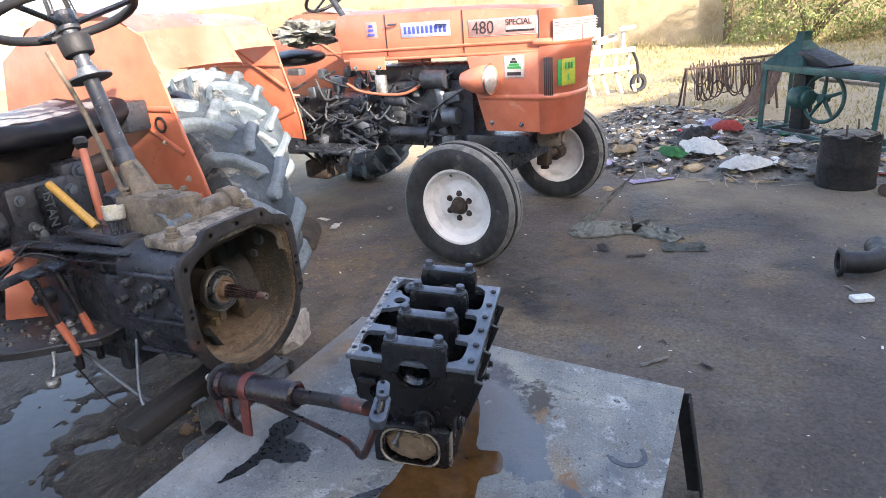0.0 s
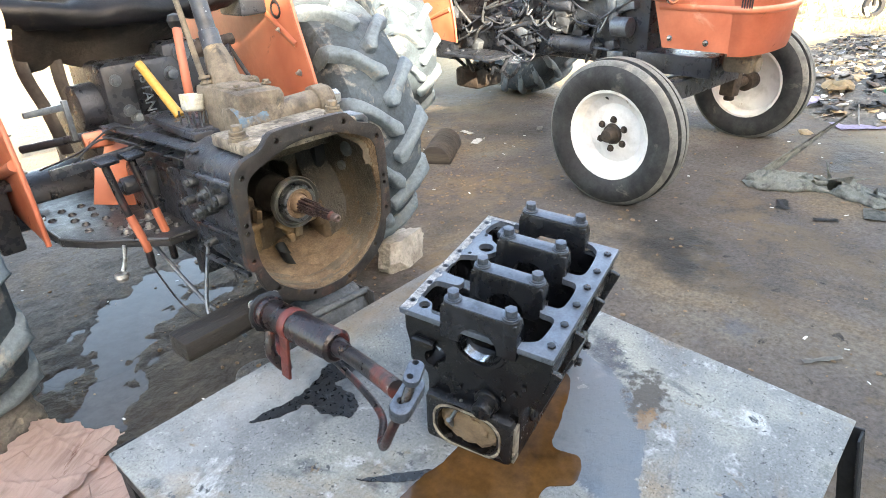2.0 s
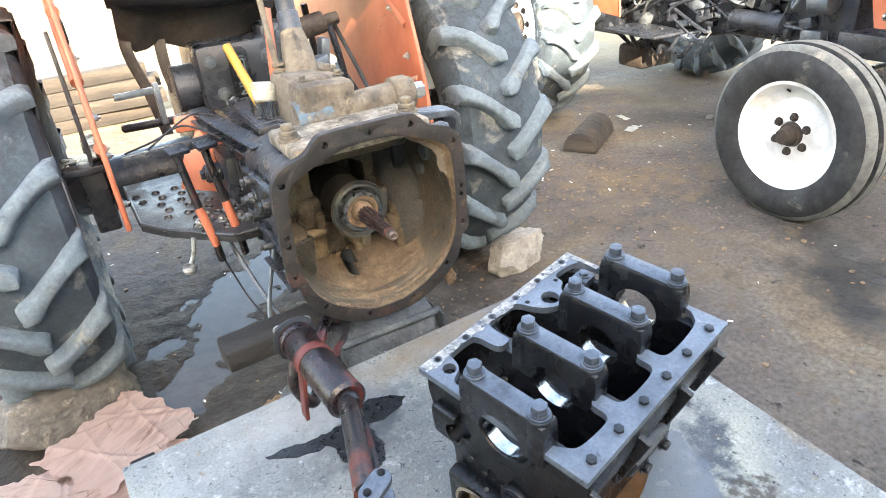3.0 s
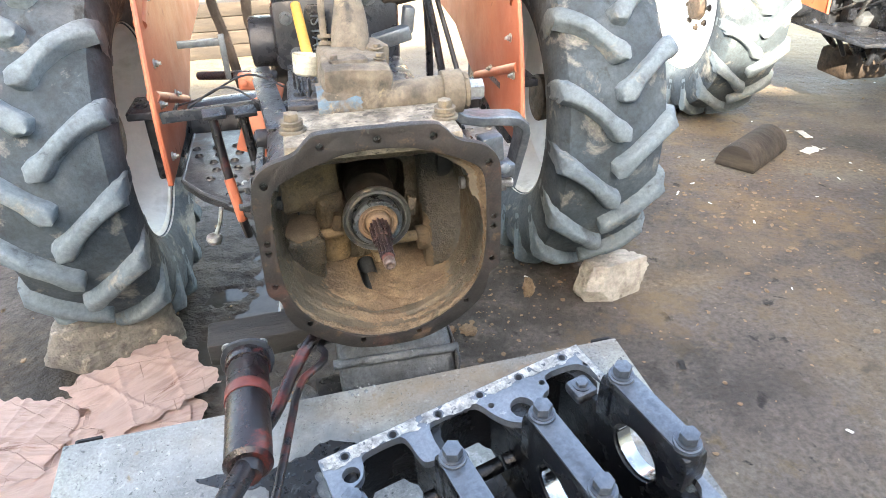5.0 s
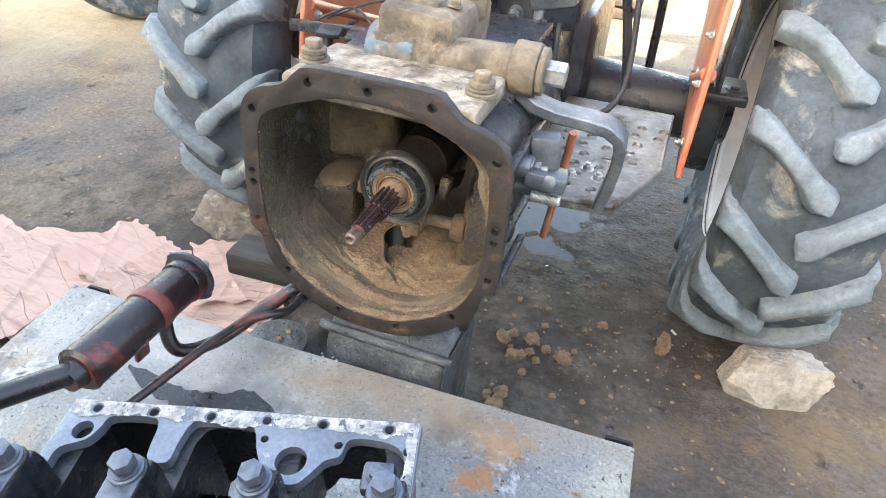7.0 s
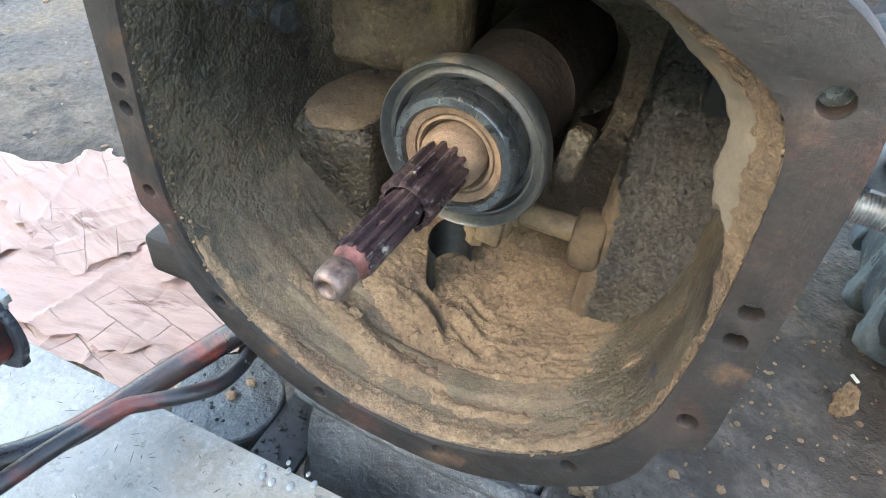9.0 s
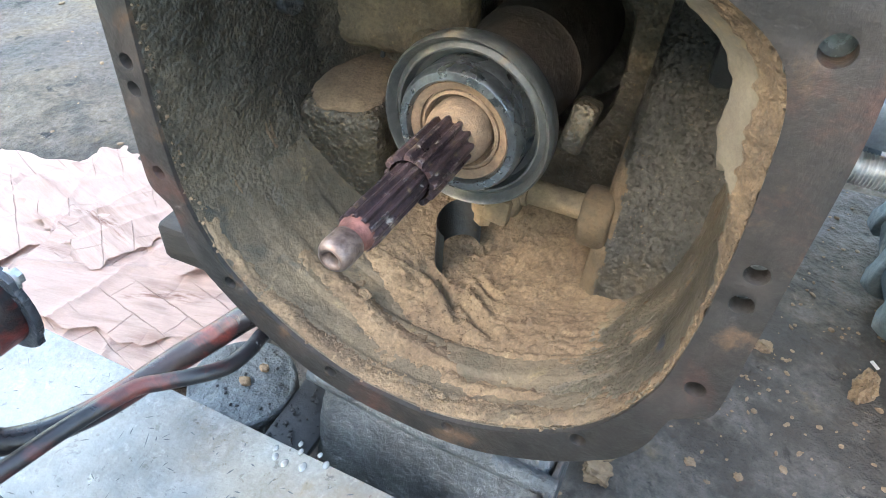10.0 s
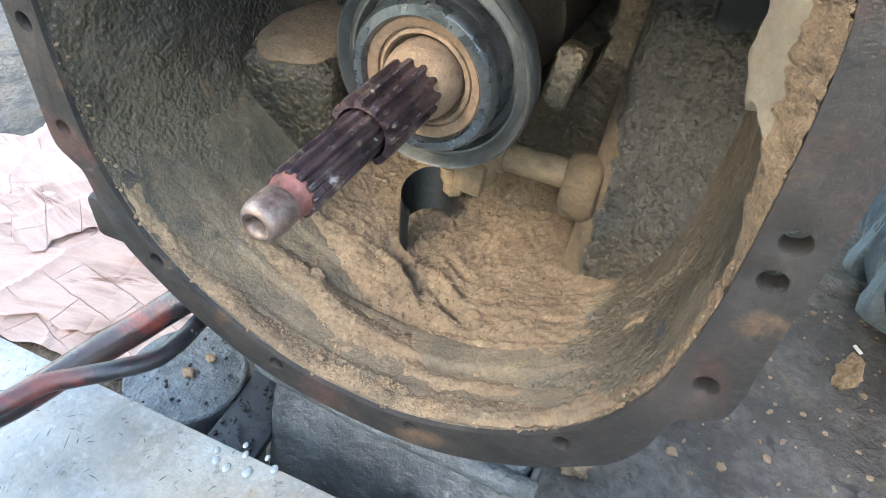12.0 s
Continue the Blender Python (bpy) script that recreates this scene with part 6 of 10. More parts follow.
    for i in range(2200):
        x, y = rng.gauss(0.01, 0.06), rng.choice((rng.gauss(0.11, 0.05), rng.uniform(0.005, 0.03)))
        if abs(x) > 0.14 or not 0.005 < y < 0.25:
            continue
        p = min(arc, key=lambda p: abs(p[0] - x))
        r = rng.choice((0.0006, 0.0007, 0.0008, 0.001, 0.0012, 0.0015, 0.0021) if y > 0.04 else (0.0006, 0.0008, 0.001, 0.0013))
        if dust(x, y) < 0.001 and rng.random() < 0.7:
            continue
        lump(bm, cup_point(p, y, dust(x, y) + r * 0.4), (r, r * rng.uniform(0.6, 1), r * 0.75), i, 0.35, 1.5, 1)
    tagged(part("clay_crumb", bm, M_DUST, t, "crumbs of dry clay"), kind="stuff")
    for i, (x, y, r) in enumerate(((-0.075, 0.075, 0.007), (0.045, 0.018, 0.004), (-0.03, 0.016, 0.0035), (0.09, 0.05, 0.0035))):
        bm = B()
        p = min(arc, key=lambda p: abs(p[0] - x))
        lump(bm, cup_point(p, y, dust(x, y) + r * 0.4), (r, r * 0.7, r * 0.7), 70 + i, 0.35, 1.5, 3)
        part("clay_clod", bm, M_DUST, t)
    # dust caught along the rim of the mouth
    bm = B()
    for i in range(260):
        p = full[rng.randrange(len(full))]
        if p[1] > 0.97:
            continue
        r = rng.choice((0.0007, 0.001, 0.0013, 0.002))
        lump(bm, cup_point(p, rng.uniform(0.003, 0.012), r * 0.3), (r, r, r * 0.8), i, 0.4, 1.5, 1)
    tagged(part("rim_crumb", bm, M_DUST, t, "specks of dust along the rim"), kind="stuff")
    # curled strip of black scrap
    bm = B()
    rows = []
    for i in range(29):
        a = radians(50 + i * 7.5)
        rr0 = 0.022 + 0.003 * i / 28
        rows.append([bm.verts.new((-0.02 + rr0 * math.cos(a) - 0.004 * h, 0.18 + 1.2 * rr0 * math.sin(a) + 0.008 * h, 0.632 + 0.0175 * h + 0.006 * math.sin(a))) for h in (-1, -0.4, 0.3, 1)])
    for p, q in zip(rows, rows[1:]):
        for j in range(3):
            bm.faces.new((p[j], p[j + 1], q[j + 1], q[j]))
    bmesh.ops.solidify(bm, geom=bm.faces[:], thickness=0.0022)
    part("scrap_strip", bm, M_SCRAP, t, "curled strip of black scrap")


def fender(t, s, dy=0.0):
    """Mudguard beside a rear wheel; s: +1 on the +x side."""
    f = new("mudguard")
    f.parent = t
    f.location = (0, dy, 0)
    bm = B()
    edge = [(0.64, 0.70), (0.655, 0.85), (0.69, 1.0), (0.755, 1.2), (0.81, 1.4), (0.86, 1.56), (1.0, 1.63), (1.5, 1.66), (1.85, 1.5), (1.95, 1.2), (1.9, 0.95), (1.45, 0.9), (1.25, 0.8), (0.95, 0.72)]
    m = Matrix.Translation((s * 0.5 - 0.004, 0, 0)) @ Matrix(((0, 0, 1, 0), (1, 0, 0, 0), (0, 1, 0, 0), (0, 0, 0, 1)))
    prism(bm, edge, 0.008, m, 0.002)
    part("side_panel", bm, M_ORANGE, f)
    # pressed ribs and folded front edge
    for p, q in (((0.70, 0.93), (1.15, 0.78)), ((0.78, 1.28), (1.6, 1.3)), ((0.76, 1.1), (1.3, 1.42))):
        bm = B()
        tube(bm, [(s * 0.505, *p), (s * 0.505, *q)], 0.017, 14)
        part("pressed_rib", bm, M_ORANGE, f)
    bm = B()
    tube(bm, [(s * 0.503, y, z) for y, z in edge[:6]], 0.008, 8)
    part("rolled_edge", bm, M_ORANGE, f)
    # top: slanted front plate and curved crown over the tyre
    bm = B()
    prof = [(0.8, 1.425), (0.83, 1.47), (0.88, 1.58), (1.0, 1.64), (1.3, 1.69), (1.6, 1.63), (1.82, 1.46), (1.9, 1.28)]
    rows = [[bm.verts.new((s * x, y, z + dz)) for x, dz in ((0.496, 0), (0.6, 0.006), (0.75, 0.008), (0.9, 0.004), (0.945, -0.004), (0.955, -0.03))] for y, z in prof]
    for a, b in zip(rows, rows[1:]):
        for i in range(5):
            bm.faces.new((a[i], a[i + 1], b[i + 1], b[i]))
    bmesh.ops.solidify(bm, geom=bm.faces[:], thickness=0.006)
    # paler than the side panel: sun glare put into the colour
    part("crown", bm, M_CROWNGLARE, f, "orange top plate with the sun's glare painted pale")
    for y, z in ((0.7, 0.76), (0.72, 0.9), (0.85, 1.15), (0.76, 1.0), (0.95, 0.86)):
        bm = B()
        hexbolt(bm, (s * 0.495, y, z), (-s, 0, 0), 0.009, 0.008, True, 0.01)
        part("panel_bolt", bm, M_ZINC, f)
    bm = B()
    lathe(bm, [(0.022, 0), (0.028, 0.004), (0.034, 0), (0.028, -0.004)], Matrix.Translation((s * 0.493, 0.86, 1.22)) @ pose(0, 0, 0, 0, 90, 0), 24, True)
    part("wire_grommet", bm, M_RUBBER, f)


def foot_plate(t, s):
    f = new("foot_plate")
    f.parent = t
    z = 0.705
    edge = ((0.17, 0.385), (0.379, 0.408), (0.46, 0.63), (0.468, 1.0)) if s > 0 else ((0.17, 0.385), (0.262, 0.388), (0.41, 0.545), (0.47, 0.64), (0.475, 1.0))
    bm = B()
    prism(bm, [(s * x, y) for x, y in edge + ((0.17, 1.0),)], 0.008, pose(0, 0, z), 0.002)
    k = B()
    rng = random.Random(9 + s)
    spots = [(0.21 + 0.058 * i + 0.012 * (j % 2), 0.45 + 0.058 * j) for i in range(5) for j in range(8) if 0.21 + 0.058 * i < 0.33 + 0.3 * (0.058 * j + 0.03)]
    for x, y in spots:
        cyl(k, (s * x, y, z - 0.02), (s * x, y, z + 0.03), 0.0075, seg=12)
    part("plate", cut(bm, k), M_CHECKER if s > 0 else M_CHECKDARK, f)
    rim = None
    for x, y in spots:
        if rim is None:
            bm = B()
            lathe(bm, [(0.008, 0.008), (0.0105, 0.0125), (0.0135, 0.008)], None, 14)
            rim = part("grip_rim", bm, M_CHECKER if s > 0 else M_CHECKDARK, f, m=pose(s * x, y, z))
        else:
            again(rim, pose(s * x, y, z))
    bm = B()
    for (x0, y0), (x1, y1) in zip(edge, edge[1:]):
        cyl(bm, (s * x0, y0, z + 0.003), (s * x1, y1, z + 0.003), 0.006, seg=10)
        ln = math.hypot(x1 - x0, y1 - y0)
        box(bm, (s * (x0 + x1) / 2, (y0 + y1) / 2, z - 0.008), (ln, 0.004, 0.022), (0, 0, math.degrees(math.atan2(y1 - y0, s * (x1 - x0)))), 0.001)
    part("folded_edge", bm, M_CHECKER if s > 0 else M_CHECKDARK, f)
    for x, y in ((0.22, 0.49), (0.27, 0.5), (0.33, 0.51), (0.3, 0.55), (0.24, 0.57)):
        bm = B()
        hexbolt(bm, (s * x, y, z + 0.006), (0, 0, 1), 0.011, 0.011, True, 0.008)
        part("plate_bolt", bm, M_ZINC, f)
    bm = B()
    box(bm, (s * 0.3, 0.8, z - 0.03), (0.32, 0.05, 0.05), bev=0.004)
    part("bracket", bm, M_BLACK, f)


def build_tractor_one():
    t = thing("dismantled_tractor", "orange tractor without engine, its open clutch housing propped up in front", "tractor")
    build_housing(t)
    build_inside(t)
    # gearbox, rear axle
    bm = B()
    box(bm, (0, 0.72, 0.745), (0.31, 0.66, 0.4), bev=0.03)
    box(bm, (0, 0.45, 0.75), (0.34, 0.05, 0.43), bev=0.01)
    part("gearbox", bm, M_BLACK, t, "dark greasy gearbox")
    bm = B()
    box(bm, (0, 1.25, 0.72), (0.42, 0.5, 0.46), bev=0.05)
    part("axle_centre", bm, M_BLACK, t)
    for s in (-1, 1):
        bm = B()
        cyl(bm, (s * 0.2, 1.22, 0.66), (s * 0.64, 1.22, 0.66), 0.11, 0.085, seg=28, bev=0.01)
        box(bm, (s * 0.53, 1.1, 0.75), (0.05, 0.34, 0.18), bev=0.01)
        part("axle_trumpet", bm, M_BLACK, t)
        bm = B()
        box(bm, (s * 0.55, 0.93, 0.72), (0.07, 0.12, 0.2), bev=0.01)
        box(bm, (s * 0.56, 0.93, 0.83), (0.13, 0.16, 0.025), bev=0.005)
        hexbolt(bm, (s * 0.53, 0.9, 0.842), (0, 0, 1), 0.012)
        hexbolt(bm, (s * 0.59, 0.9, 0.842), (0, 0, 1), 0.012)
        part("mudguard_bracket", bm, M_BLACK, t)
        bm = B()
        prism(bm, [(0.86, 0.84), (1.02, 0.84), (0.95, 1.22), (0.92, 1.22)], 0.012, Matrix.Translation((s * 0.545, 0, 0)) @ Matrix(((0, 0, 1, 0), (1, 0, 0, 0), (0, 1, 0, 0), (0, 0, 0, 1))), 0.002)
        part("gusset", bm, M_BLACK, t, "black triangular brace")
        rear_wheel(t, (s * 0.808, 1.215, 0.655), s, turn=17 if s > 0 else -1.3, W=0.362)
        fender(t, s)
        foot_plate(t, s)
    # housing top plate, stud bolts
    bm = B()
    box(bm, (0, 0.115, 1.003), (0.33, 0.19, 0.035), bev=0.01)
    part("housing_top", bm, M_SCRAPED, t, "scraped whitish top face")
    for s in (-1, 1):
        bm = B()
        x = s * 0.146
        for z, r, h in ((1.018, 0.026, 0.007), (1.026, 0.021, 0.006), (1.033, 0.0205, 0.005)):
            cyl(bm, (x, 0.1, z), (x, 0.1, z + h), r, seg=22, bev=0.001)
        hexbolt(bm, (x, 0.1, 1.038), (0, 0, 1), 0.0145, 0.014, True)
        part("stud_nut", bm, M_STEERBOX, t, "bolt with stacked washers")
        bm = B()
        cyl(bm, (s * 0.19, 0.13, 0.9), (s * (0.24 if s > 0 else 0.225), 0.13, 0.9), 0.022 if s > 0 else 0.014, seg=20, bev=0.003)
        hexbolt(bm, (s * 0.24, 0.13, 0.9), (s, 0, 0), 0.013, 0.012, True, 0.015)
        cyl(bm, (s * 0.19, 0.16, 0.845), (s * 0.25, 0.16, 0.845), 0.014, seg=18)
        hexbolt(bm, (s * 0.25, 0.16, 0.845), (s, 0, 0), 0.013, 0.014, True, 0.012)
        part("side_bolt", bm, M_STEEL if s > 0 else M_GREASE, t)
    # threaded adjusting stud and its pale lug beside the flange
    bm = B()
    lathe(bm, [(0.0, 0.0)] + [(0.0105 if i % 2 else 0.0093, 0.002 + 0.0011 * i) for i in range(44)] + [(0.009, 0.052), (0.0, 0.052)], Matrix.Translation((0.245, 0.12, 0.853)) @ pose(0, 0, 0, 0, 90, 0), 24)
    part("threaded_stud", bm, M_ZINC, t, "bright threaded stud")
    bm = B()
    box(bm, (0.265, 0.135, 0.884), (0.07, 0.05, 0.03), (0, 6, 8), 0.006)
    cyl(bm, (0.275, 0.115, 0.89), (0.275, 0.104, 0.893), 0.012, seg=20, bev=0.002)
    box(bm, (0.255, 0.15, 0.925), (0.05, 0.04, 0.06), (0, -6, 8), 0.008)
    part("adjuster_lug", bm, M_STEEL, t, "grey cast adjuster lug")
    # steering box with its cross cylinder
    bm = B()
    box(bm, (-0.01, 0.31, 1.04), (0.145, 0.24, 0.125), (0, 3, 0), bev=0.02)
    box(bm, (-0.015, 0.235, 1.02), (0.15, 0.1, 0.085), bev=0.018)
    box(bm, (-0.025, 0.29, 1.095), (0.08, 0.12, 0.03), (0, 0, 8), bev=0.008)
    cyl(bm, (-0.005, 0.37, 1.08), (0.005, 0.43, 1.19), 0.048, 0.031, seg=24, bev=0.006)
    box(bm, (0.045, 0.37, 1.085), (0.05, 0.09, 0.05), (0, 0, 14), bev=0.012)
    for dx, dy in ((-0.05, 0.24), (0.045, 0.25), (0.05, 0.33)):
        hexbolt(bm, (dx, dy, 1.107 if dx < 0 else 1.103), (0, 0, 1), 0.009, 0.007, True)
    bmesh.ops.subdivide_edges(bm, edges=[e for e in bm.edges if e.calc_length() > 0.03], cuts=3, use_grid_fill=True)
    for v in bm.verts:
        v.co += 0.003 * Vector((noise.noise(v.co * 35), noise.noise(v.co * 35 + Vector((4, 1, 2))), noise.noise(v.co * 35 + Vector((1, 7, 3)))))
    part("steering_box", bm, M_STEERBOX, t, "dusty cast steering box")
    bm = B()
    cyl(bm, (-0.06, 0.218, 1.022), (0.17, 0.222, 1.03), 0.036, 0.036, seg=32, bev=0.004)
    cyc = part("cross_cylinder", bm, M_STEERBOX, t, "dusty brown steering cylinder")
    bm = B()
    rows = []
    for i in range(40):
        a = radians(70 + 230 * i / 39)
        end = 0.02 + 0.06 * noise.fractal(Vector((a * 1.3, 2, 0)), 0.8, 2.0, 3) - 0.03 * math.cos(a - 3.6)
        rows.append([bm.verts.new((-0.0925 + (end + 0.0925) * k / 8, 0.228 + 0.052 * math.cos(a), 1.02 + 0.046 * math.sin(a))) for k in range(9)])
    for p, q in zip(rows, rows[1:]):
        for k in range(8):
            bm.faces.new((p[k], p[k + 1], q[k + 1], q[k]))
    part("painted_end", bm, M_STEERBLUE, cyc, "flaking blue paint under dust")
    bm = B()
    cyl(bm, (0.165, 0.222, 1.03), (0.21, 0.222, 1.03), 0.047, seg=10, bev=0.006)
    cyl(bm, (0.21, 0.222, 1.03), (0.222, 0.222, 1.03), 0.04, seg=32, bev=0.003)
    for i in range(4):
        a = i * math.pi / 2 + 0.6
        hexbolt(bm, (0.21, 0.222 + 0.036 * math.cos(a), 1.03 + 0.036 * math.sin(a)), (1, 0, 0), 0.006, 0.005, False)
    part("cylinder_flange", bm, M_STEERBOX, t)
    bm = B()
    cyl(bm, (0.222, 0.222, 1.03), (0.256, 0.222, 1.03), 0.022, seg=6, bev=0.002)
    part("end_nut", bm, M_ZINC, t, "large bright hexagon nut")
    # column, rods, steering wheel
    c0, c1 = Vector((0.005, 0.42, 1.14)), Vector((0.02, 0.58, 1.62))
    ax = (c1 - c0).normalized()
    bm = B()
    cyl(bm, c0, c1, 0.0245, 0.0235, seg=24)
    cyl(bm, c0, c0 + ax * 0.1, 0.03, 0.028, seg=24, bev=0.004)
    part("steering_column", bm, M_COLUMN, t, "chipped blue-black steering column")
    bm = B()
    cyl(bm, c0 + ax * 0.325, c0 + ax * 0.333, 0.066, seg=32, bev=0.002)
    cyl(bm, c0 + ax * 0.333, c0 + ax * 0.36, 0.034, 0.03, seg=24)
    part("column_disc", bm, M_STEEL, t)
    bm = B()
    cyl(bm, c0 + ax * 0.40, c0 + ax * 0.46, 0.045, 0.05, seg=24, bev=0.008)
    part("column_boot", bm, M_RUBBER, t, "black rubber boot")
    bm = B()
    tube(bm, [(-0.055, 0.38, 1.06), (-0.058, 0.41, 1.14), (-0.05, 0.5, 1.36), (-0.075, 0.56, 1.54)], 0.008, 10)
    for k in range(4):
        cyl(bm, (-0.055, 0.385 + 0.004 * k, 1.075 + 0.014 * k), (-0.055, 0.387 + 0.004 * k, 1.083 + 0.014 * k), 0.017, seg=16)
    part("throttle_rod", bm, M_STEERBOX, t, "dusty throttle rod with spring")
    sw = c1 + ax * 0.02
    rot = ax.to_track_quat("Z", "Y").to_matrix().to_4x4()
    wheel = new("steering_wheel")
    wheel.parent = t
    wheel.matrix_basis = Matrix.Translation(sw) @ rot
    bm = B()
    tube(bm, [(0.21 * math.cos(a), 0.21 * math.sin(a), 0) for a in np.linspace(0, 2 * math.pi, 48, endpoint=False)], 0.0145, 12, closed=True)
    part("wheel_rim", bm, M_RUBBER, wheel, "black steering wheel rim")
    for i in range(3):
        bm = B()
        a = i * 2.094 + 0.5
        tube(bm, [(0.02 * math.cos(a), 0.02 * math.sin(a), -0.03), (0.205 * math.cos(a), 0.205 * math.sin(a), 0)], 0.009, 8)
        part("spoke", bm, M_BLACK, wheel)
    bm = B()
    cyl(bm, (0, 0, -0.05), (0, 0, 0.01), 0.035, seg=24, bev=0.005)
    for s in (-1, 1):
        box(bm, (s * 0.028, 0, 0.07), (0.012, 0.03, 0.14), (0, s * -4, 0), 0.003)
    part("wheel_hub", bm, M_BLACK, wheel)
    # seat
    seat = new("seat")
    seat.parent = t
    bm = B()
    nx, ny = 44, 26
    g = []
    for i in range(nx + 1):
        row = []
        for j in range(ny + 1):
            u, v = i / nx * 2 - 1, j / ny
            a = math.pi * 0.9 * max(0.0, 1 - v * 2.6)
            y = 0.86 + 0.5 * max(0, v - 0.385) * 1.45 - 0.05 * math.sin(a) + 0.06 * u * u
            z = 1.315 - 0.058 * (1 - math.cos(a)) * 0.75 + 0.03 * abs(u) ** 3 + 0.012 * noise.fractal(Vector((u * 3, v * 3, 1)), 0.6, 2, 3)
            row.append(bm.verts.new((u * (0.37 + 0.02 * v), y, z)))
        g.append(row)
    for i in range(nx):
        for j in range(ny):
            bm.faces.new((g[i][j], g[i + 1][j], g[i + 1][j + 1], g[i][j + 1]))
    bmesh.ops.solidify(bm, geom=bm.faces[:], thickness=0.02)
    part("cushion", bm, M_SEAT, seat, "cracked black vinyl cushion with a rolled front")
    bm = B()
    g = []
    for i in range(25):
        u = -0.93 + 1.86 * i / 24
        g.append([bm.verts.new((u * 0.38, 0.875 + 0.42 * v + 0.06 * u * u + 0.012 * noise.noise(Vector((u * 4, v * 2, 9))) * (v < 0.1), 1.3215 + 0.03 * abs(u) ** 3 + 0.012 * noise.fractal(Vector((u * 3, v * 0.6 + 0.4, 1)), 0.6, 2, 3) + 0.006 * math.sin(9 * v))) for v in (j / 16 for j in range(17))])
    for p, q in zip(g, g[1:]):
        for j in range(16):
            bm.faces.new((p[j], p[j + 1], q[j + 1], q[j]))
    bmesh.ops.solidify(bm, geom=bm.faces[:], thickness=0.004)
    part("seat_cover", bm, M_SEATTOP, seat, "worn pale cover on the cushion")
    bm = B()
    box(bm, (0, 1.1, 1.245), (0.5, 0.36, 0.04), bev=0.015)
    part("seat_pan", bm, M_BLACK, seat)
    for sx in (-1, 1):
        bm = B()
        tube(bm, [(sx * 0.2, 1.2, 1.24), (sx * 0.16, 1.15, 1.15), (sx * 0.14, 1.1, 1.1)], 0.018, 8)
        part("seat_post", bm, M_BLACK, seat)
    bm = B()
    box(bm, (0.43, 0.98, 1.265), (0.11, 0.16, 0.12), bev=0.012)
    part("tool_box", bm, M_BLACK, t, "black box beside the seat")
    # sagging torn flap below the seat
    bm = B()
    rows = []
    for i in range(15):
        u = i / 14
        rows.append([bm.verts.new((-0.36 + 0.52 * u, 0.87 + 0.1 * v + 0.02 * math.sin(7 * u), 1.27 - (0.1 + 0.09 * abs(noise.noise(Vector((u * 5, 0, 7)))) + 0.05 * math.sin(3.1 * u)) * v - 0.02 * u + 0.02 * noise.noise(Vector((u * 6, v * 5, 2))))) for v in (0, 0.33, 0.66, 1)])
    for a, b in zip(rows, rows[1:]):
        for j in range(3):
            bm.faces.new((a[j], a[j + 1], b[j + 1], b[j]))
    bmesh.ops.solidify(bm, geom=bm.faces[:], thickness=0.006)
    part("torn_flap", bm, M_FLAP, t, "torn dusty rubber flap")
    # hydraulic lift cover with cast letters
    bm = B()
    box(bm, (0.0, 0.98, 1.03), (0.36, 0.3, 0.2), bev=0.025)
    cyl(bm, (-0.25, 0.93, 1.0), (-0.16, 0.93, 1.0), 0.072, seg=32, bev=0.01)
    box(bm, (0.1, 0.92, 1.1), (0.14, 0.16, 0.13), bev=0.02)
    part("lift_housing", bm, M_BLACK, t, "black hydraulic lift housing")
    bm = B()
    prism(bm, rr(0.06, 0.17, 0.02), 0.016, Matrix.Translation((-0.06, 0.824, 1.03)) @ pose(0, 0, 0, 90, 0, 0), 0.004)
    pl = part("maker_plate", bm, M_CAP, t)
    text("cast_letters", "ISTAN", 0.045, Matrix.Translation((-0.06, 0.806, 1.03)) @ pose(0, 0, 0, 90, 0, 0) @ pose(0, 0, 0, 0, 0, -90), M_STEEL, pl)
    for x, z, r in ((-0.12, 0.98, 0.014), (-0.1, 0.955, 0.016), (-0.05, 0.94, 0.02), (0.02, 0.96, 0.014), (-0.14, 1.08, 0.013), (0.04, 1.07, 0.017), (0.09, 1.13, 0.02)):
        bm = B()
        hexbolt(bm, (x, 0.83, z), (0, -1, 0), r, 0.014, True)
        part("cover_bolt", bm, M_STEEL, t)
    bm = B()
    cyl(bm, (0.13, 0.86, 1.12), (0.25, 0.86, 1.14), 0.035, seg=24, bev=0.006)
    cyl(bm, (0.25, 0.86, 1.14), (0.3, 0.86, 1.145), 0.02, seg=18, bev=0.003)
    part("spool_valve", bm, M_HUB, t, "rusty red spool valve")
    bm = B()
    box(bm, (0.135, 0.7, 1.04), (0.105, 0.05, 0.04), (0, -14, 0), 0.008)
    box(bm, (0.185, 0.72, 1.08), (0.03, 0.05, 0.07), (0, 8, 0), 0.008)
    cyl(bm, (0.105, 0.68, 0.93), (0.105, 0.7, 1.03), 0.012, seg=14)
    part("brake_link", bm, M_STEEL, t, "grey bent link")
    for pts, r, mt, nm in (([(0.26, 0.84, 1.13), (0.29, 0.86, 1.0), (0.33, 0.9, 0.8)], 0.012, M_BLACK, "lift_rod"), ([(0.15, 0.72, 0.98), (0.17, 0.66, 0.86), (0.24, 0.62, 0.8), (0.33, 0.7, 0.86), (0.3, 0.9, 1.12)], 0.0075, M_RUBBER, "hose"),
                           ([(0.34, 1.3, 1.15), (0.36, 1.32, 0.95), (0.37, 1.35, 0.62)], 0.014, M_BLACK, "lift_rod"), ([(0.05, 0.55, 0.96), (0.04, 0.6, 0.97), (0.03, 0.68, 0.975)], 0.016, M_ORANGE, "pipe_bend")):
        bm = B()
        tube(bm, pts, r, 10)
        part(nm, bm, mt, t)
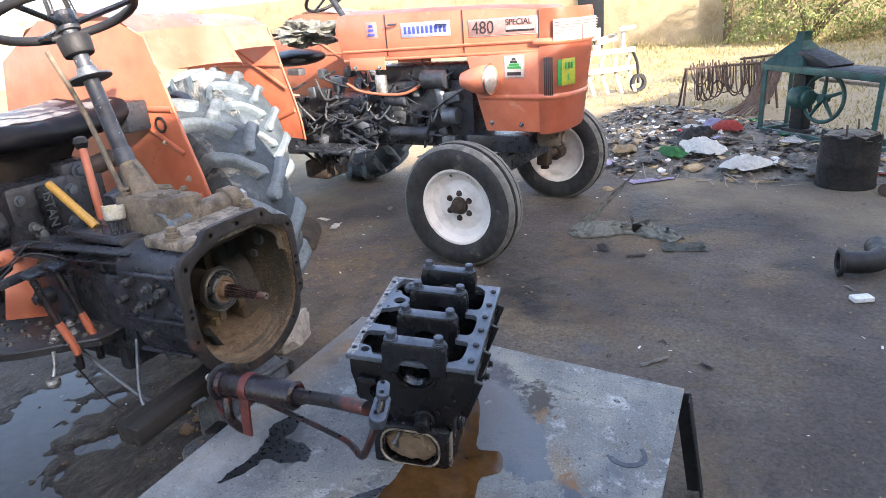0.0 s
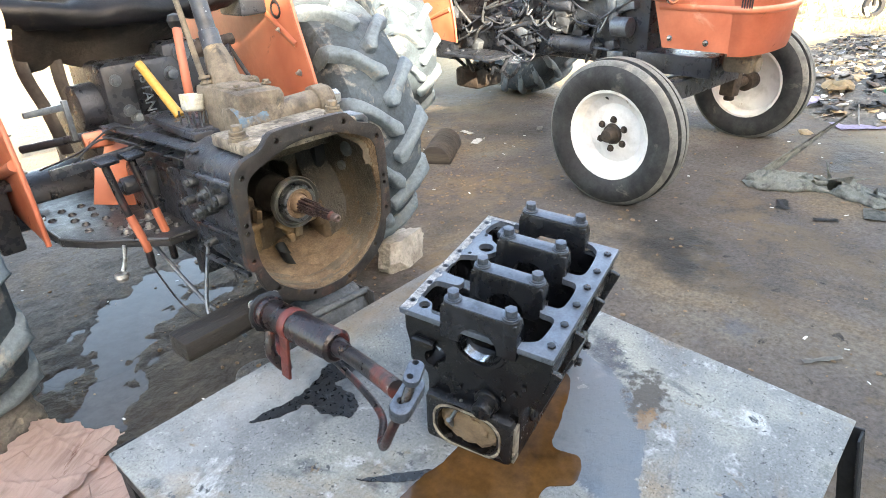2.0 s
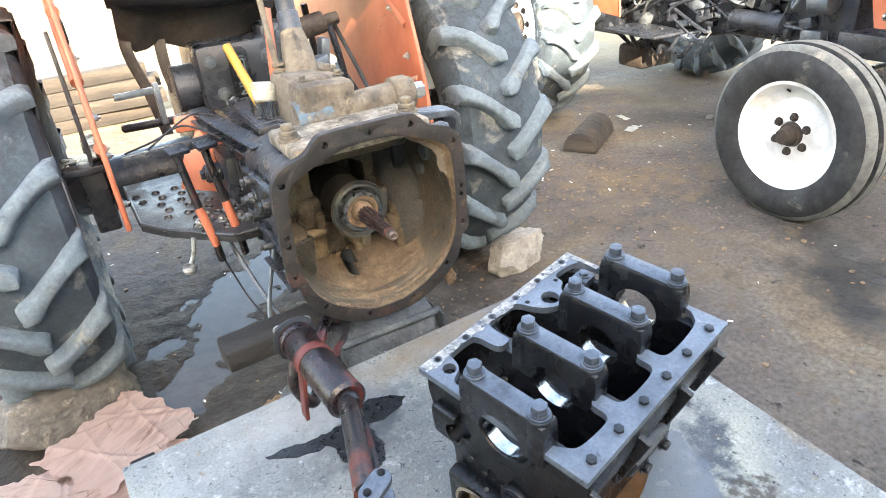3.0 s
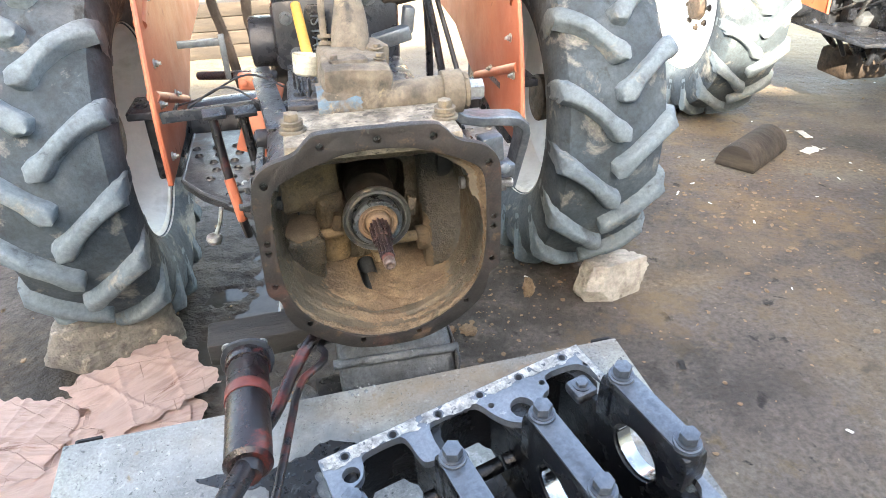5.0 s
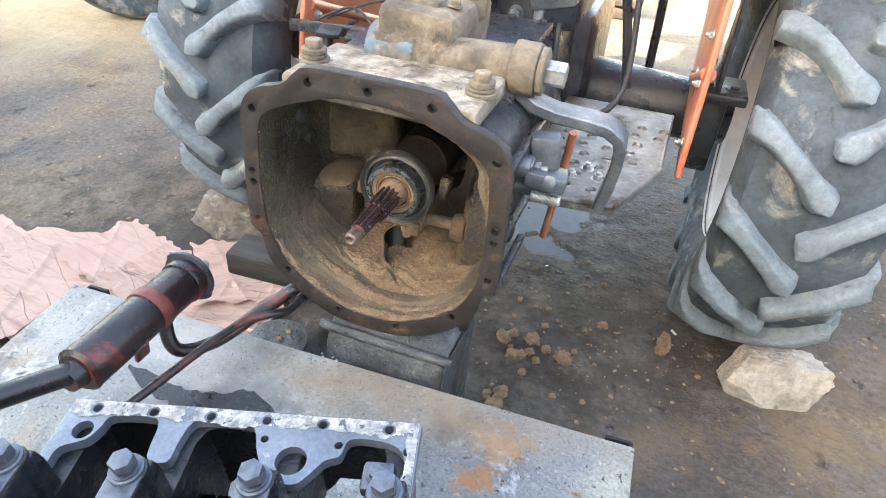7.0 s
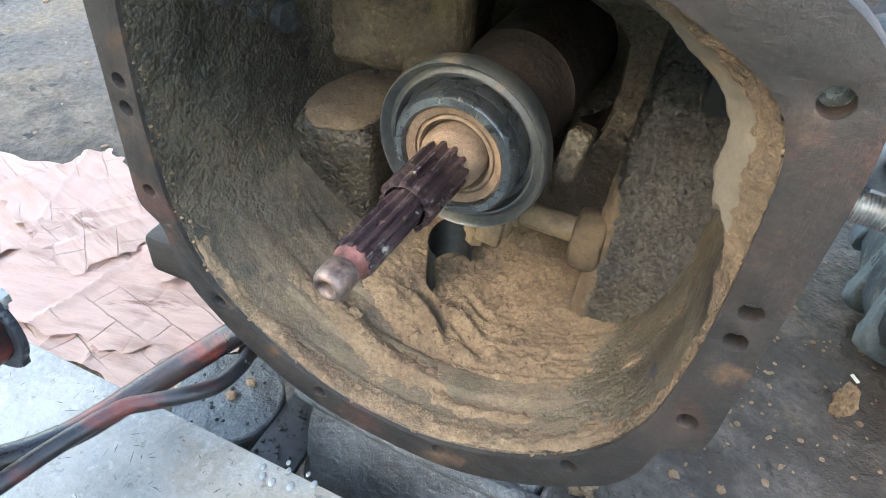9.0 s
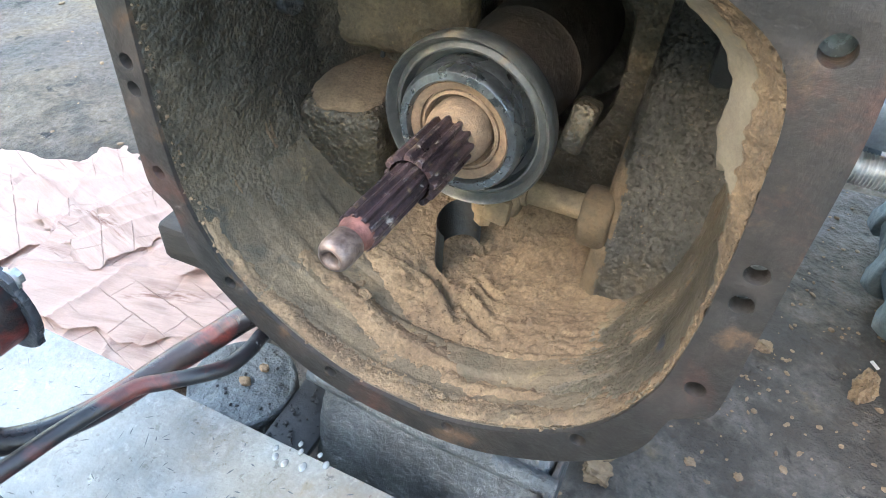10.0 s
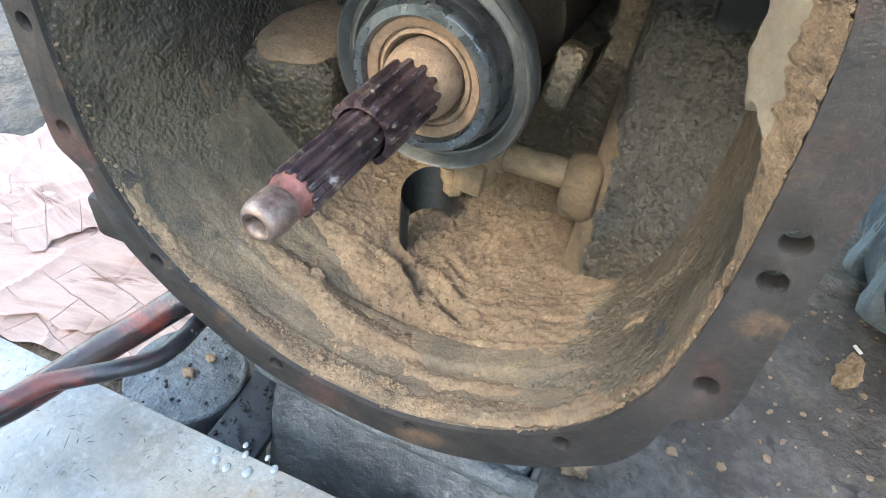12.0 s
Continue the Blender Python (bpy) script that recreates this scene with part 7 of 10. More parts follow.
    # levers
    for p0, p1, r, mt, lb in (((-0.09, 0.53, 1.0), (-0.11, 0.69, 1.14), 0.0145, M_YELLOW, "yellow lever grip"), ((-0.02, 0.6, 0.98), (0.015, 0.66, 1.23), 0.0145, M_ORANGE, "orange lever")):
        bm = B()
        cyl(bm, p0, p1, r, r * 0.9, seg=16, bev=0.002)
        part("lever", bm, mt, t, lb)
    bm = B()
    lathe(bm, [(0, 0.03), (0.018, 0.024), (0.024, 0.008), (0.018, -0.012), (0.0, -0.014)], Matrix.Translation((0.018, 0.665, 1.24)), 24)
    part("lever_knob", bm, M_RUBBER, t, "black lever knob")
    # oil cup on the gearbox lid
    bm = B()
    lathe(bm, [(0.0, 0.012), (0.024, 0.012), (0.029, 0.016), (0.032, 0.052), (0.034, 0.054), (0.0345, 0.05), (0.031, 0.013), (0.026, 0.008), (0.0, 0.008)], Matrix.Translation((-0.105, 0.4, 1.03)) @ pose(0, 0, 0, -6, 8, 0), 32)
    cup = part("oil_cup", bm, M_CUP, t, "small bright tin cup with a yellowed rim")
    for i in range(9):
        bm = B()
        a = i * 2 * math.pi / 9
        tube(bm, [(-0.105 + 0.026 * math.cos(a), 0.4 + 0.026 * math.sin(a), 1.04), (-0.105 + 0.021 * math.cos(a), 0.4 + 0.021 * math.sin(a), 1.0)], 0.002, 6)
        part("cage_wire", bm, M_STEEL, cup)
    bm = B()
    box(bm, (-0.1, 0.42, 0.985), (0.11, 0.2, 0.02), bev=0.004)
    for dx, dy in ((-0.02, -0.03), (0.0, -0.035), (0.02, -0.03), (-0.03, 0.03), (0.03, 0.04)):
        cyl(bm, (-0.105 + dx, 0.4 + dy, 0.99), (-0.105 + dx, 0.4 + dy, 1.04), 0.003, seg=8)
    part("selector_lid", bm, M_BLACK, t)
    # orange plate, brake pedals with cross bar, foot knob
    bm = B()
    prism(bm, [(-0.07, 0), (0.065, 0.0), (0.055, 0.14), (0.03, 0.165), (0.03, 0.215), (-0.035, 0.215), (-0.04, 0.16), (-0.065, 0.14)], 0.008, Matrix.Translation((-0.262, 0.74, 0.722)) @ pose(0, 0, 0, 74, 0, -10) @ pose(0, 0, 0, 0, 0, -16), 0.002)
    part("guard_plate", bm, M_ORANGE, t, "orange guard plate")
    bm = B()
    box(bm, (-0.25, 0.79, 0.925), (0.085, 0.03, 0.05), (-16, 0, -10), 0.008)
    for dx in (-0.025, 0.025):
        hexbolt(bm, (-0.25 + dx, 0.776, 0.925), (0, -1, 0.2), 0.009, 0.007)
    part("hinge_block", bm, M_ORANGE, t)
    for x0, x1 in ((-0.34, -0.312), (-0.268, -0.245)):
        bm = B()
        tube(bm, [(x0, 0.5, 0.92), (x0 + 0.012, 0.47, 0.8), (x1, 0.44, 0.69), (x1 + 0.008, 0.455, 0.62)], 0.0145, 12, 0.75)
        ped = part("brake_pedal", bm, M_RODBLK, t)
        bm = B()
        tube(bm, [(x0 + 0.014, 0.462, 0.78), (x1 - 0.001, 0.44, 0.7), (x1 + 0.002, 0.44, 0.675)], 0.0155, 12, 0.78)
        part("paint_band", bm, M_ORANGE, ped, "orange painted stretch")
        bm = B()
        box(bm, (x0 + 0.005, 0.5, 0.935), (0.055, 0.045, 0.012), (10, 0, 10), 0.003)
        part("pedal_pad", bm, M_BLACK, ped)
    bm = B()
    box(bm, (-0.32, 0.54, 0.93), (0.29, 0.012, 0.028), (0, -3, 0), 0.002)
    part("pedal_bar", bm, M_BLACK, t)
    bm = B()
    tube(bm, [(-0.36, 0.47, 0.7), (-0.37, 0.465, 0.66), (-0.385, 0.462, 0.63)], 0.006, 8)
    lathe(bm, [(0, 0.012), (0.018, 0.01), (0.021, 0), (0.016, -0.012), (0, -0.014)], Matrix.Translation((-0.392, 0.46, 0.617)), 20)
    part("foot_knob", bm, M_ZINC, t, "small chequered foot knob")
    # clutch pedal on the other side
    bm = B()
    line = [(0.185, 0.23, 0.99), (0.21, 0.228, 0.972), (0.25, 0.23, 0.962), (0.3, 0.237, 0.957), (0.335, 0.246, 0.95), (0.356, 0.256, 0.937), (0.367, 0.268, 0.915), (0.369, 0.285, 0.875), (0.364, 0.302, 0.82), (0.353, 0.31, 0.76)]
    rows = []
    for i, p in enumerate(line):
        d = (Vector(line[min(len(line) - 1, i + 1)]) - Vector(line[max(0, i - 1)])).normalized()
        w = Vector((0, 1, 0)) - d * d.y
        w.normalize()
        n = d.cross(w)
        hw, th = 0.027, 0.011
        rows.append([bm.verts.new(Vector(p) + w * a + n * b) for a, b in ((-hw, -th * 0.7), (-hw * 0.9, -th), (hw * 0.9, -th), (hw, -th * 0.7), (hw, th * 0.7), (hw * 0.9, th), (-hw * 0.9, th), (-hw, th * 0.7))])
    for p, q in zip(rows, rows[1:]):
        for j in range(8):
            bm.faces.new((p[j], p[(j + 1) % 8], q[(j + 1) % 8], q[j]))
    bm.faces.new(rows[0][::-1])
    bm.faces.new(rows[-1])
    part("clutch_pedal", bm, M_STEEL, t, "worn grey-blue bent pedal arm")
    bm = B()
    box(bm, (0.185, 0.33, 0.9), (0.06, 0.2, 0.16), bev=0.012)
    for y, z in ((0.26, 0.93), (0.35, 0.94), (0.3, 0.87)):
        hexbolt(bm, (0.215, y, z), (1, 0, 0), 0.009, 0.008)
    part("pedal_bracket", bm, M_HOUSE, t)
    bm = B()
    tube(bm, [(0.268, 0.395, 0.86), (0.254, 0.43, 0.7), (0.238, 0.47, 0.555)], 0.0085, 10)
    part("pull_rod", bm, M_ORANGE, t, "orange painted pull rod")
    # greasy fittings along the gearbox flank
    bm = B()
    for dz in (-0.016, 0.016):
        box(bm, (-0.2, 0.5, 0.955 + dz), (0.05, 0.5, 0.006), (0, 0, 6), 0.001)
    box(bm, (-0.178, 0.5, 0.955), (0.006, 0.5, 0.034), (0, 0, 6), 0.001)
    part("channel_rail", bm, M_BLACK, t, "black steel channel")
    bm = B()
    box(bm, (-0.168, 0.46, 0.76), (0.03, 0.26, 0.26), bev=0.012)
    for y, z in ((0.36, 0.87), (0.46, 0.875), (0.57, 0.87), (0.36, 0.66), (0.46, 0.65), (0.57, 0.66), (0.355, 0.76), (0.575, 0.76)):
        hexbolt(bm, (-0.183, y, z), (-1, 0, 0), 0.009, 0.008)
    part("side_cover", bm, M_BLACK, t, "bolted black side cover")
    bm = B()
    box(bm, (-0.185, 0.66, 0.76), (0.06, 0.16, 0.2), bev=0.02)
    cyl(bm, (-0.2, 0.66, 0.8), (-0.26, 0.66, 0.8), 0.028, seg=20, bev=0.004)
    hexbolt(bm, (-0.26, 0.66, 0.8), (-1, 0, 0), 0.016, 0.012)
    cyl(bm, (-0.2, 0.6, 0.71), (-0.235, 0.6, 0.71), 0.02, seg=18, bev=0.003)
    part("cross_shaft_bearing", bm, M_BLACK, t)
    bm = B()
    cyl(bm, (-0.19, 0.75, 0.95), (-0.42, 0.98, 0.9), 0.013, seg=14, bev=0.002)
    part("linkage_rod", bm, M_BLACK, t)
    for pts in ([(-0.34, 0.98, 1.22), (-0.345, 0.97, 1.12), (-0.32, 0.96, 1.0), (-0.3, 0.96, 0.86)], [(-0.24, 1.0, 1.2), (-0.25, 0.98, 1.08), (-0.24, 0.98, 0.98)]):
        bm = B()
        tube(bm, pts, 0.022, 10, 0.3)
        part("hanging_strap", bm, M_FLAP, t, "torn rubber strap hanging below the seat")
    bm = B()
    box(bm, (-0.37, 0.78, 1.04), (0.12, 0.014, 0.018), (0, 0, 6), 0.002)
    box(bm, (-0.315, 0.78, 1.0), (0.016, 0.014, 0.12), (0, 0, 6), 0.002)
    part("fender_stay", bm, M_STEEL, t, "grey bent stay")
    # hose from the foot plate down to the ram
    bm = B()
    tube(bm, [(-0.27, 0.5, 0.66), (-0.25, 0.42, 0.58), (-0.225, 0.33, 0.5), (-0.2, 0.26, 0.45), (-0.19, 0.2, 0.42)], 0.006, 8)
    part("grey_hose", bm, M_STEEL, t, "thin grey hose")
    # wiring
    for i, pts in enumerate(([(-0.12, 0.4, 1.0), (-0.16, 0.3, 0.9), (-0.165, 0.25, 0.7), (-0.18, 0.2, 0.6)], [(-0.15, 0.6, 0.95), (-0.25, 0.62, 0.99), (-0.36, 0.6, 0.95), (-0.45, 0.7, 0.9)], [(-0.2, 0.5, 0.93), (-0.3, 0.56, 0.98), (-0.4, 0.55, 0.94)], [(-0.16, 0.35, 0.72), (-0.24, 0.3, 0.5), (-0.24, 0.2, 0.46), (-0.18, 0.08, 0.52)], [(-0.3, 0.5, 0.62), (-0.25, 0.42, 0.45), (-0.2, 0.2, 0.44)])):
        bm = B()
        tube(bm, pts, 0.0028 if i != 3 else 0.006, 7)
        part("cable", bm, M_WIRE if i != 3 else M_STEEL, t)
    bm = B()
    box(bm, (0.0, 0.5, 0.99), (0.3, 0.3, 0.02), bev=0.004)
    for x in (-0.13, -0.06, 0.06, 0.13):
        hexbolt(bm, (x, 0.38, 0.998), (0, 0, 1), 0.009, 0.008)
        hexbolt(bm, (x, 0.62, 0.998), (0, 0, 1), 0.009, 0.008)
    part("gearbox_lid", bm, M_BLACK, t)
    return t


build_tractor_one()

# ---- props under the clutch housing ----
def build_supports():
    rng_stand = random.Random(8)
    st = thing("support_stand", "black greasy metal stand under the clutch housing", "stand")
    bm = B()
    prism(bm, [(0.0, 0.0), (0.25, 0.0), (0.225, 0.47), (0.2, 0.505), (0.11, 0.505), (0.065, 0.485), (0.035, 0.44), (0.018, 0.3)], 0.27, Matrix.Translation((-0.12, 0, 0)) @ Matrix(((0, 0, 1, 0), (1, 0, 0, 0), (0, 1, 0, 0), (0, 0, 0, 1))), 0.022)
    bmesh.ops.subdivide_edges(bm, edges=[e for e in bm.edges if e.calc_length() > 0.03], cuts=5, use_grid_fill=True)
    for v in bm.verts:
        v.co += 0.004 * Vector((noise.noise(v.co * 14), noise.noise(v.co * 14 + Vector((3, 5, 1))), 0.6 * noise.noise(v.co * 14 + Vector((8, 2, 6)))))
    part("body", bm, M_STAND, st, sharp=60)
    bm = B()
    tube(bm, [(-0.13, 0.055, 0.478), (-0.02, 0.048, 0.482), (0.08, 0.05, 0.48), (0.158, 0.056, 0.474)], 0.011, 12)
    part("lip", bm, M_STAND, st, "rounded rolled lip")
    bm = B()
    box(bm, (0.153, 0.12, 0.25), (0.006, 0.2, 0.46), (0, 0, 0), 0.002)
    part("side_plate", bm, M_GREASE, st)
    bm = B()
    for i in range(90):
        r = rng_stand.choice((0.001, 0.0015, 0.002, 0.003))
        lump(bm, (rng_stand.uniform(-0.17, -0.12), rng_stand.uniform(0.0, 0.12), 0.39 + rng_stand.uniform(0, 0.004)), (r, r, r * 0.8), i, 0.3, 1.5, 1)
    box(bm, (-0.145, 0.06, 0.383), (0.06, 0.13, 0.012), (0, 0, 4), 0.003)
    part("grit_ledge", bm, M_RUBBER, st, "ledge covered with black grit")
    bm = B()
    box(bm, (0, 0, 0), (0.56, 0.085, 0.06), bev=0.008)
    for v in bm.verts:
        v.co += Vector((0, 0.006, 0.006)) * noise.noise(v.co * 9)
    tagged(part("support_beam", bm, M_DARKWOOD, None, "old dark wooden beam under the clutch housing", m=pose(-0.12, 0.165, 0.515, 0, 0, 3)), "", "beam")
    dr = thing("oil_can", "black greasy can beside the support stand", "can", pose(-0.24, 0.05, 0))
    bm = B()
    lathe(bm, [(0.0, 0.0), (0.066, 0.0), (0.068, 0.006), (0.0675, 0.2), (0.0675, 0.388), (0.0665, 0.392), (0.064, 0.394), (0.05, 0.3945), (0.0, 0.393)], None, 48)
    part("body", bm, M_STAND, dr)
    bm = B()
    rng = random.Random(3)
    for i in range(26):
        a, q = rng.uniform(0, 6.28), 0.055 * math.sqrt(rng.random())
        r = rng.uniform(0.001, 0.003)
        lump(bm, (q * math.cos(a), q * math.sin(a), 0.394), (r, r, r), i, 0.3, 1.5, 1)
    tagged(part("grit", bm, M_RUBBER, dr, "black grit on the lid"), kind="stuff")
    for i, (x, y, r) in enumerate(((0.005, 0.0, 0.0085), (0.012, 0.028, 0.007))):
        bm = B()
        lump(bm, (0, 0, r * 0.4), (r, r * 0.8, r * 0.6), 40 + i, 0.3, 1.7, 2)
        tagged(part("clod", bm, M_CLOD, None, "small brown clod on the black can", m=pose(-0.24 + x, 0.05 + y, 0.393)), "", "clod", "clods round the housing")


build_supports()


def build_jack_handle():
    t = thing("hydraulic_ram", "red and black hydraulic ram with bent rods reaching over the table", "hydraulic ram")
    a, b = Vector((-0.277, -0.145, 0.682)), Vector((-0.267, -0.38, 0.69))
    d = (b - a).normalized()
    bm = B()
    cyl(bm, a, b, 0.036, seg=40, bev=0.003)
    cyl(bm, b, b + d * 0.006, 0.037, 0.03, seg=40)
    cyl(bm, a - d * 0.012, a + d * 0.012, 0.039, seg=40, bev=0.002)
    part("cylinder", bm, M_REDBLK, t)
    bm = B()
    prism(bm, [(0.047 * math.cos(x) * (1.0 if abs(math.sin(x)) < 0.6 else 1.15), 0.047 * math.sin(x)) for x in np.linspace(0, 2 * math.pi, 32, endpoint=False)], 0.007, Matrix.Translation(a - d * 0.018) @ d.to_track_quat("Z", "Y").to_matrix().to_4x4(), 0.001)
    end = part("end_plate", bm, M_BLACK, t)
    for s in (-1, 1):
        bm = B()
        hexbolt(bm, a - d * 0.018 + Vector((s * 0.03, 0, 0.03)), -d, 0.007, 0.006)
        part("end_bolt", bm, M_ZINC, end)
    bm = B()
    cyl(bm, a + d * 0.075, a + d * 0.1, 0.0385, seg=40, bev=0.002)
    band = part("clamp_band", bm, M_REDBLK, t, "dull red clamp band")
    band.data.materials[0] = M_REDPAINT
    bm = B()
    box(bm, (-0.308, -0.235, 0.625), (0.008, 0.03, 0.12), (0, 6, 0), 0.002)
    part("bracket", bm, M_REDPAINT, t, "hanging flat bracket")
    bm = B()
    tube(bm, [b, (-0.297, -0.49, 0.725), (-0.345, -0.66, 0.772)], [0.0175, 0.0165, 0.0165], 18)
    cyl(bm, b, b + d * 0.025, 0.023, 0.0185, seg=24)
    part("ram_rod", bm, M_RODBLK, t)
    y = Vector((-0.355, -0.7, 0.785))
    bm = B()
    k = B()
    prism(bm, rr(0.085, 0.036, 0.017), 0.026, Matrix.Translation(y - Vector((0.005, 0, 0.012))) @ pose(0, 0, 0, 12, -8, 20), 0.004)
    for s in (-1, 0, 1):
        q = y + Vector((s * 0.025 * math.cos(radians(20)), s * 0.025 * math.sin(radians(20)), 0))
        cyl(k, q - Vector((0, 0, 0.06)), q + Vector((0, 0, 0.06)), 0.0065, seg=18)
    part("yoke", cut(bm, k), M_CAPTOP, t, "grey drilled yoke")
    bm = B()
    k = B()
    q0 = Vector((-0.345, -0.705, 0.822))
    prism(bm, rr(0.05, 0.028, 0.013), 0.014, Matrix.Translation(q0) @ pose(0, 0, 0, 10, -10, 28), 0.003)
    for s in (-1, 1):
        q = q0 + Vector((s * 0.013, s * 0.007, 0))
        cyl(k, q - Vector((0, 0, 0.05)), q + Vector((0, 0, 0.06)), 0.0055, seg=16)
    part("pin_block", cut(bm, k), M_CAPTOP, t, "small grey drilled block")
    bm = B()
    tube(bm, [q0, (-0.372, -0.71, 0.79), (-0.395, -0.695, 0.735), (-0.392, -0.67, 0.688), (-0.378, -0.648, 0.672)], 0.0085, 12)
    part("hook", bm, M_REDBLK, t, "bent hook")
    bm = B()
    tube(bm, [(-0.1, 0.16, 0.47), (-0.15, 0.06, 0.575), (-0.21, -0.02, 0.548), (-0.252, -0.12, 0.53), (-0.285, -0.185, 0.55), (-0.31, -0.175, 0.6), (-0.295, -0.16, 0.65)], [0.013, 0.0135, 0.0135, 0.0125, 0.0125, 0.013, 0.013], 14)
    part("bent_tube", bm, M_REDBLK, t, "chipped red and black bent tube")
    bm = B()
    tube(bm, [(-0.1, 0.14, 0.49), (-0.14, 0.075, 0.535), (-0.153, 0.025, 0.562), (-0.145, -0.011, 0.575), (-0.146, -0.04, 0.58), (-0.158, -0.066, 0.588), (-0.176, -0.086, 0.59), (-0.191, -0.106, 0.592), (-0.205, -0.158, 0.594), (-0.213, -0.207, 0.596), (-0.25, -0.412, 0.6), (-0.3, -0.55, 0.625), (-0.378, -0.645, 0.672)], 0.0076, 14)
    part("thin_rod", bm, M_RODBLK, t)


build_jack_handle()


# ---- loose things on the ground ----
def stone(x, y, sx, sy, sz, seed, material, label, rot=0, name="stone"):
    """A broken block: a rough ball cut by a dozen planes, with chipped faces."""
    rng = random.Random(seed)
    bm = B()
    bmesh.ops.create_icosphere(bm, subdivisions=6, radius=1.0)
    planes = [(Vector((rng.gauss(0, 1), rng.gauss(0, 1), rng.gauss(0, 0.8))).normalized(), rng.uniform(0.8, 0.95)) for _ in range(12)]
    planes += [(Vector(n).normalized(), d) for n, d in (((0.1, 0.1, 1), 0.64), ((1, 0.2, 0.1), 0.76), ((-1, 0.1, 0.25), 0.76), ((0.1, -1, 0.15), 0.62), ((0, 1, 0), 0.66))]
    for v in bm.verts:
        d = v.co.normalized()
        r = min([1.1] + [k / max(1e-3, n.dot(d)) for n, k in planes if n.dot(d) > 0.05])
        r += 0.035 * noise.fractal(d * 5 + Vector((seed, 0, 0)), 0.9, 2.0, 4) + 0.008 * noise.fractal(d * 18 + Vector((seed, 0, 0)), 0.9, 2.0, 3)
        v.co = Vector((d.x * r * sx * 1.25, d.y * r * sy * 1.35, max(-0.01, d.z * r * sz * 1.3 + sz * 0.86)))
    tagged(part(name, bm, material, None, label, sharp=32, m=pose(x, y, 0, 0, 0, rot)), "", "stone", "stones chocking the wheels")


stone(0.945, 0.8, 0.136, 0.07, 0.082, 11, M_STONE, "pale limestone block chocking a rear wheel", 14)
stone(-0.86, 0.86, 0.2, 0.12, 0.105, 23, M_STONE3, "grey stone chocking a rear wheel", 18)


def build_cardboard():
    sheets = (((-1.05, 0.36), (1.02, 0.52), 8, 1), ((-1.45, 0.26), (0.6, 0.44), -8, 2), ((-0.84, 0.36), (0.56, 0.34), 16, 3), ((-1.12, 0.5), (0.42, 0.3), -14, 4), ((-0.72, 0.6), (0.36, 0.3), 36, 5))
    for (x, y), (w, h), rot, seed in sheets:
        bm = B()
        nx, ny = int(w / 0.0075), int(h / 0.0075)
        rng = random.Random(seed)
        folds = [(rng.uniform(0, math.pi), rng.uniform(-0.4, 0.4), rng.uniform(0.003, 0.007) * rng.choice((1, 1, -0.6)), rng.uniform(0.01, 0.02)) for _ in range(8)]
        tilt = [(rng.uniform(0, 2 * math.pi), rng.uniform(0.1, 0.42), rng.uniform(0.02, 0.09)) for _ in range(4)]
        g = []
        for i in range(nx + 1):
            row = []
            for j in range(ny + 1):
                u, v = i / nx - 0.5, j / ny - 0.5
                px = u * w + (0.035 * noise.fractal(Vector((v * 5, seed, 0)), 1.0, 2, 3)) * (2 * abs(u)) ** 3
                py = v * h + (0.04 * noise.fractal(Vector((u * 5, seed, 3)), 1.0, 2, 3)) * (2 * abs(v)) ** 3
                z = 0.007 * seed
                for a, d, amp, wd in folds:
                    e = px * math.cos(a) + py * math.sin(a) - d * min(w, h)
                    e += 0.008 * noise.noise(Vector((px * 9, py * 9, a * 5)))
                    z += amp * max(0.0, 1 - abs(e) / wd)
                for a, d, sl in tilt:
                    e = px * math.cos(a) + py * math.sin(a) - d * min(w, h)
                    z += 0.5 * sl * max(0.0, e)
                z += 0.003 * noise.noise(Vector((px * 12, py * 12, seed)))
                if seed == 5:
                    z += 0.4 * max(0, py + 0.02) ** 1.4
                row.append(bm.verts.new((px, py, z)))
            g.append(row)
        for i in range(nx):
            for j in range(ny):
                bm.faces.new((g[i][j], g[i + 1][j], g[i + 1][j + 1], g[i][j + 1]))
        bmesh.ops.solidify(bm, geom=bm.faces[:], thickness=0.0035)
        tagged(part("cardboard_sheet", bm, M_CARD, None, "crumpled pinkish cardboard sheet lying on the ground", sharp=18, m=pose(x, y, 0.004, 0, 0, rot)), "", "cardboard", "cardboard on the ground")


build_cardboard()


def puddle(x, y, rx, ry, rot, z):
    bm = B()
    prism(bm, [(rx * 1.75 * math.cos(a), ry * 1.9 * math.sin(a)) for a in np.linspace(0, 2 * math.pi, 40, endpoint=False)], 0.003)
    tagged(part("puddle", bm, M_WATER, None, "oily puddle on the dark earth", m=pose(x, y, z - 0.003, 0, 0, rot)), "", "puddle", kind="stuff")


for i, (x, y, rx, ry, rot) in enumerate(POOLS):
    puddle(x, y, rx, ry, rot, -0.0082 - 0.00012 * i)


def small(name, x, y, s, seed, material, label, cat, group="", rot=0):
    bm = B()
    lump(bm, (0, 0, s[2] * 0.8), s, seed, 0.4, 1.8, 4, (0, 0, rot), seed % 2 == 0)
    for v in bm.verts:
        v.co += 0.022 * max(s) * Vector((noise.noise(v.co / max(s) * 7), noise.noise(v.co / max(s) * 7 + Vector((3, 1, 2))), noise.noise(v.co / max(s) * 7 + Vector((6, 2, 5)))))
    tagged(part(name, bm, material, None, label, sharp=30, m=pose(x, y, 0)), "", cat, group)


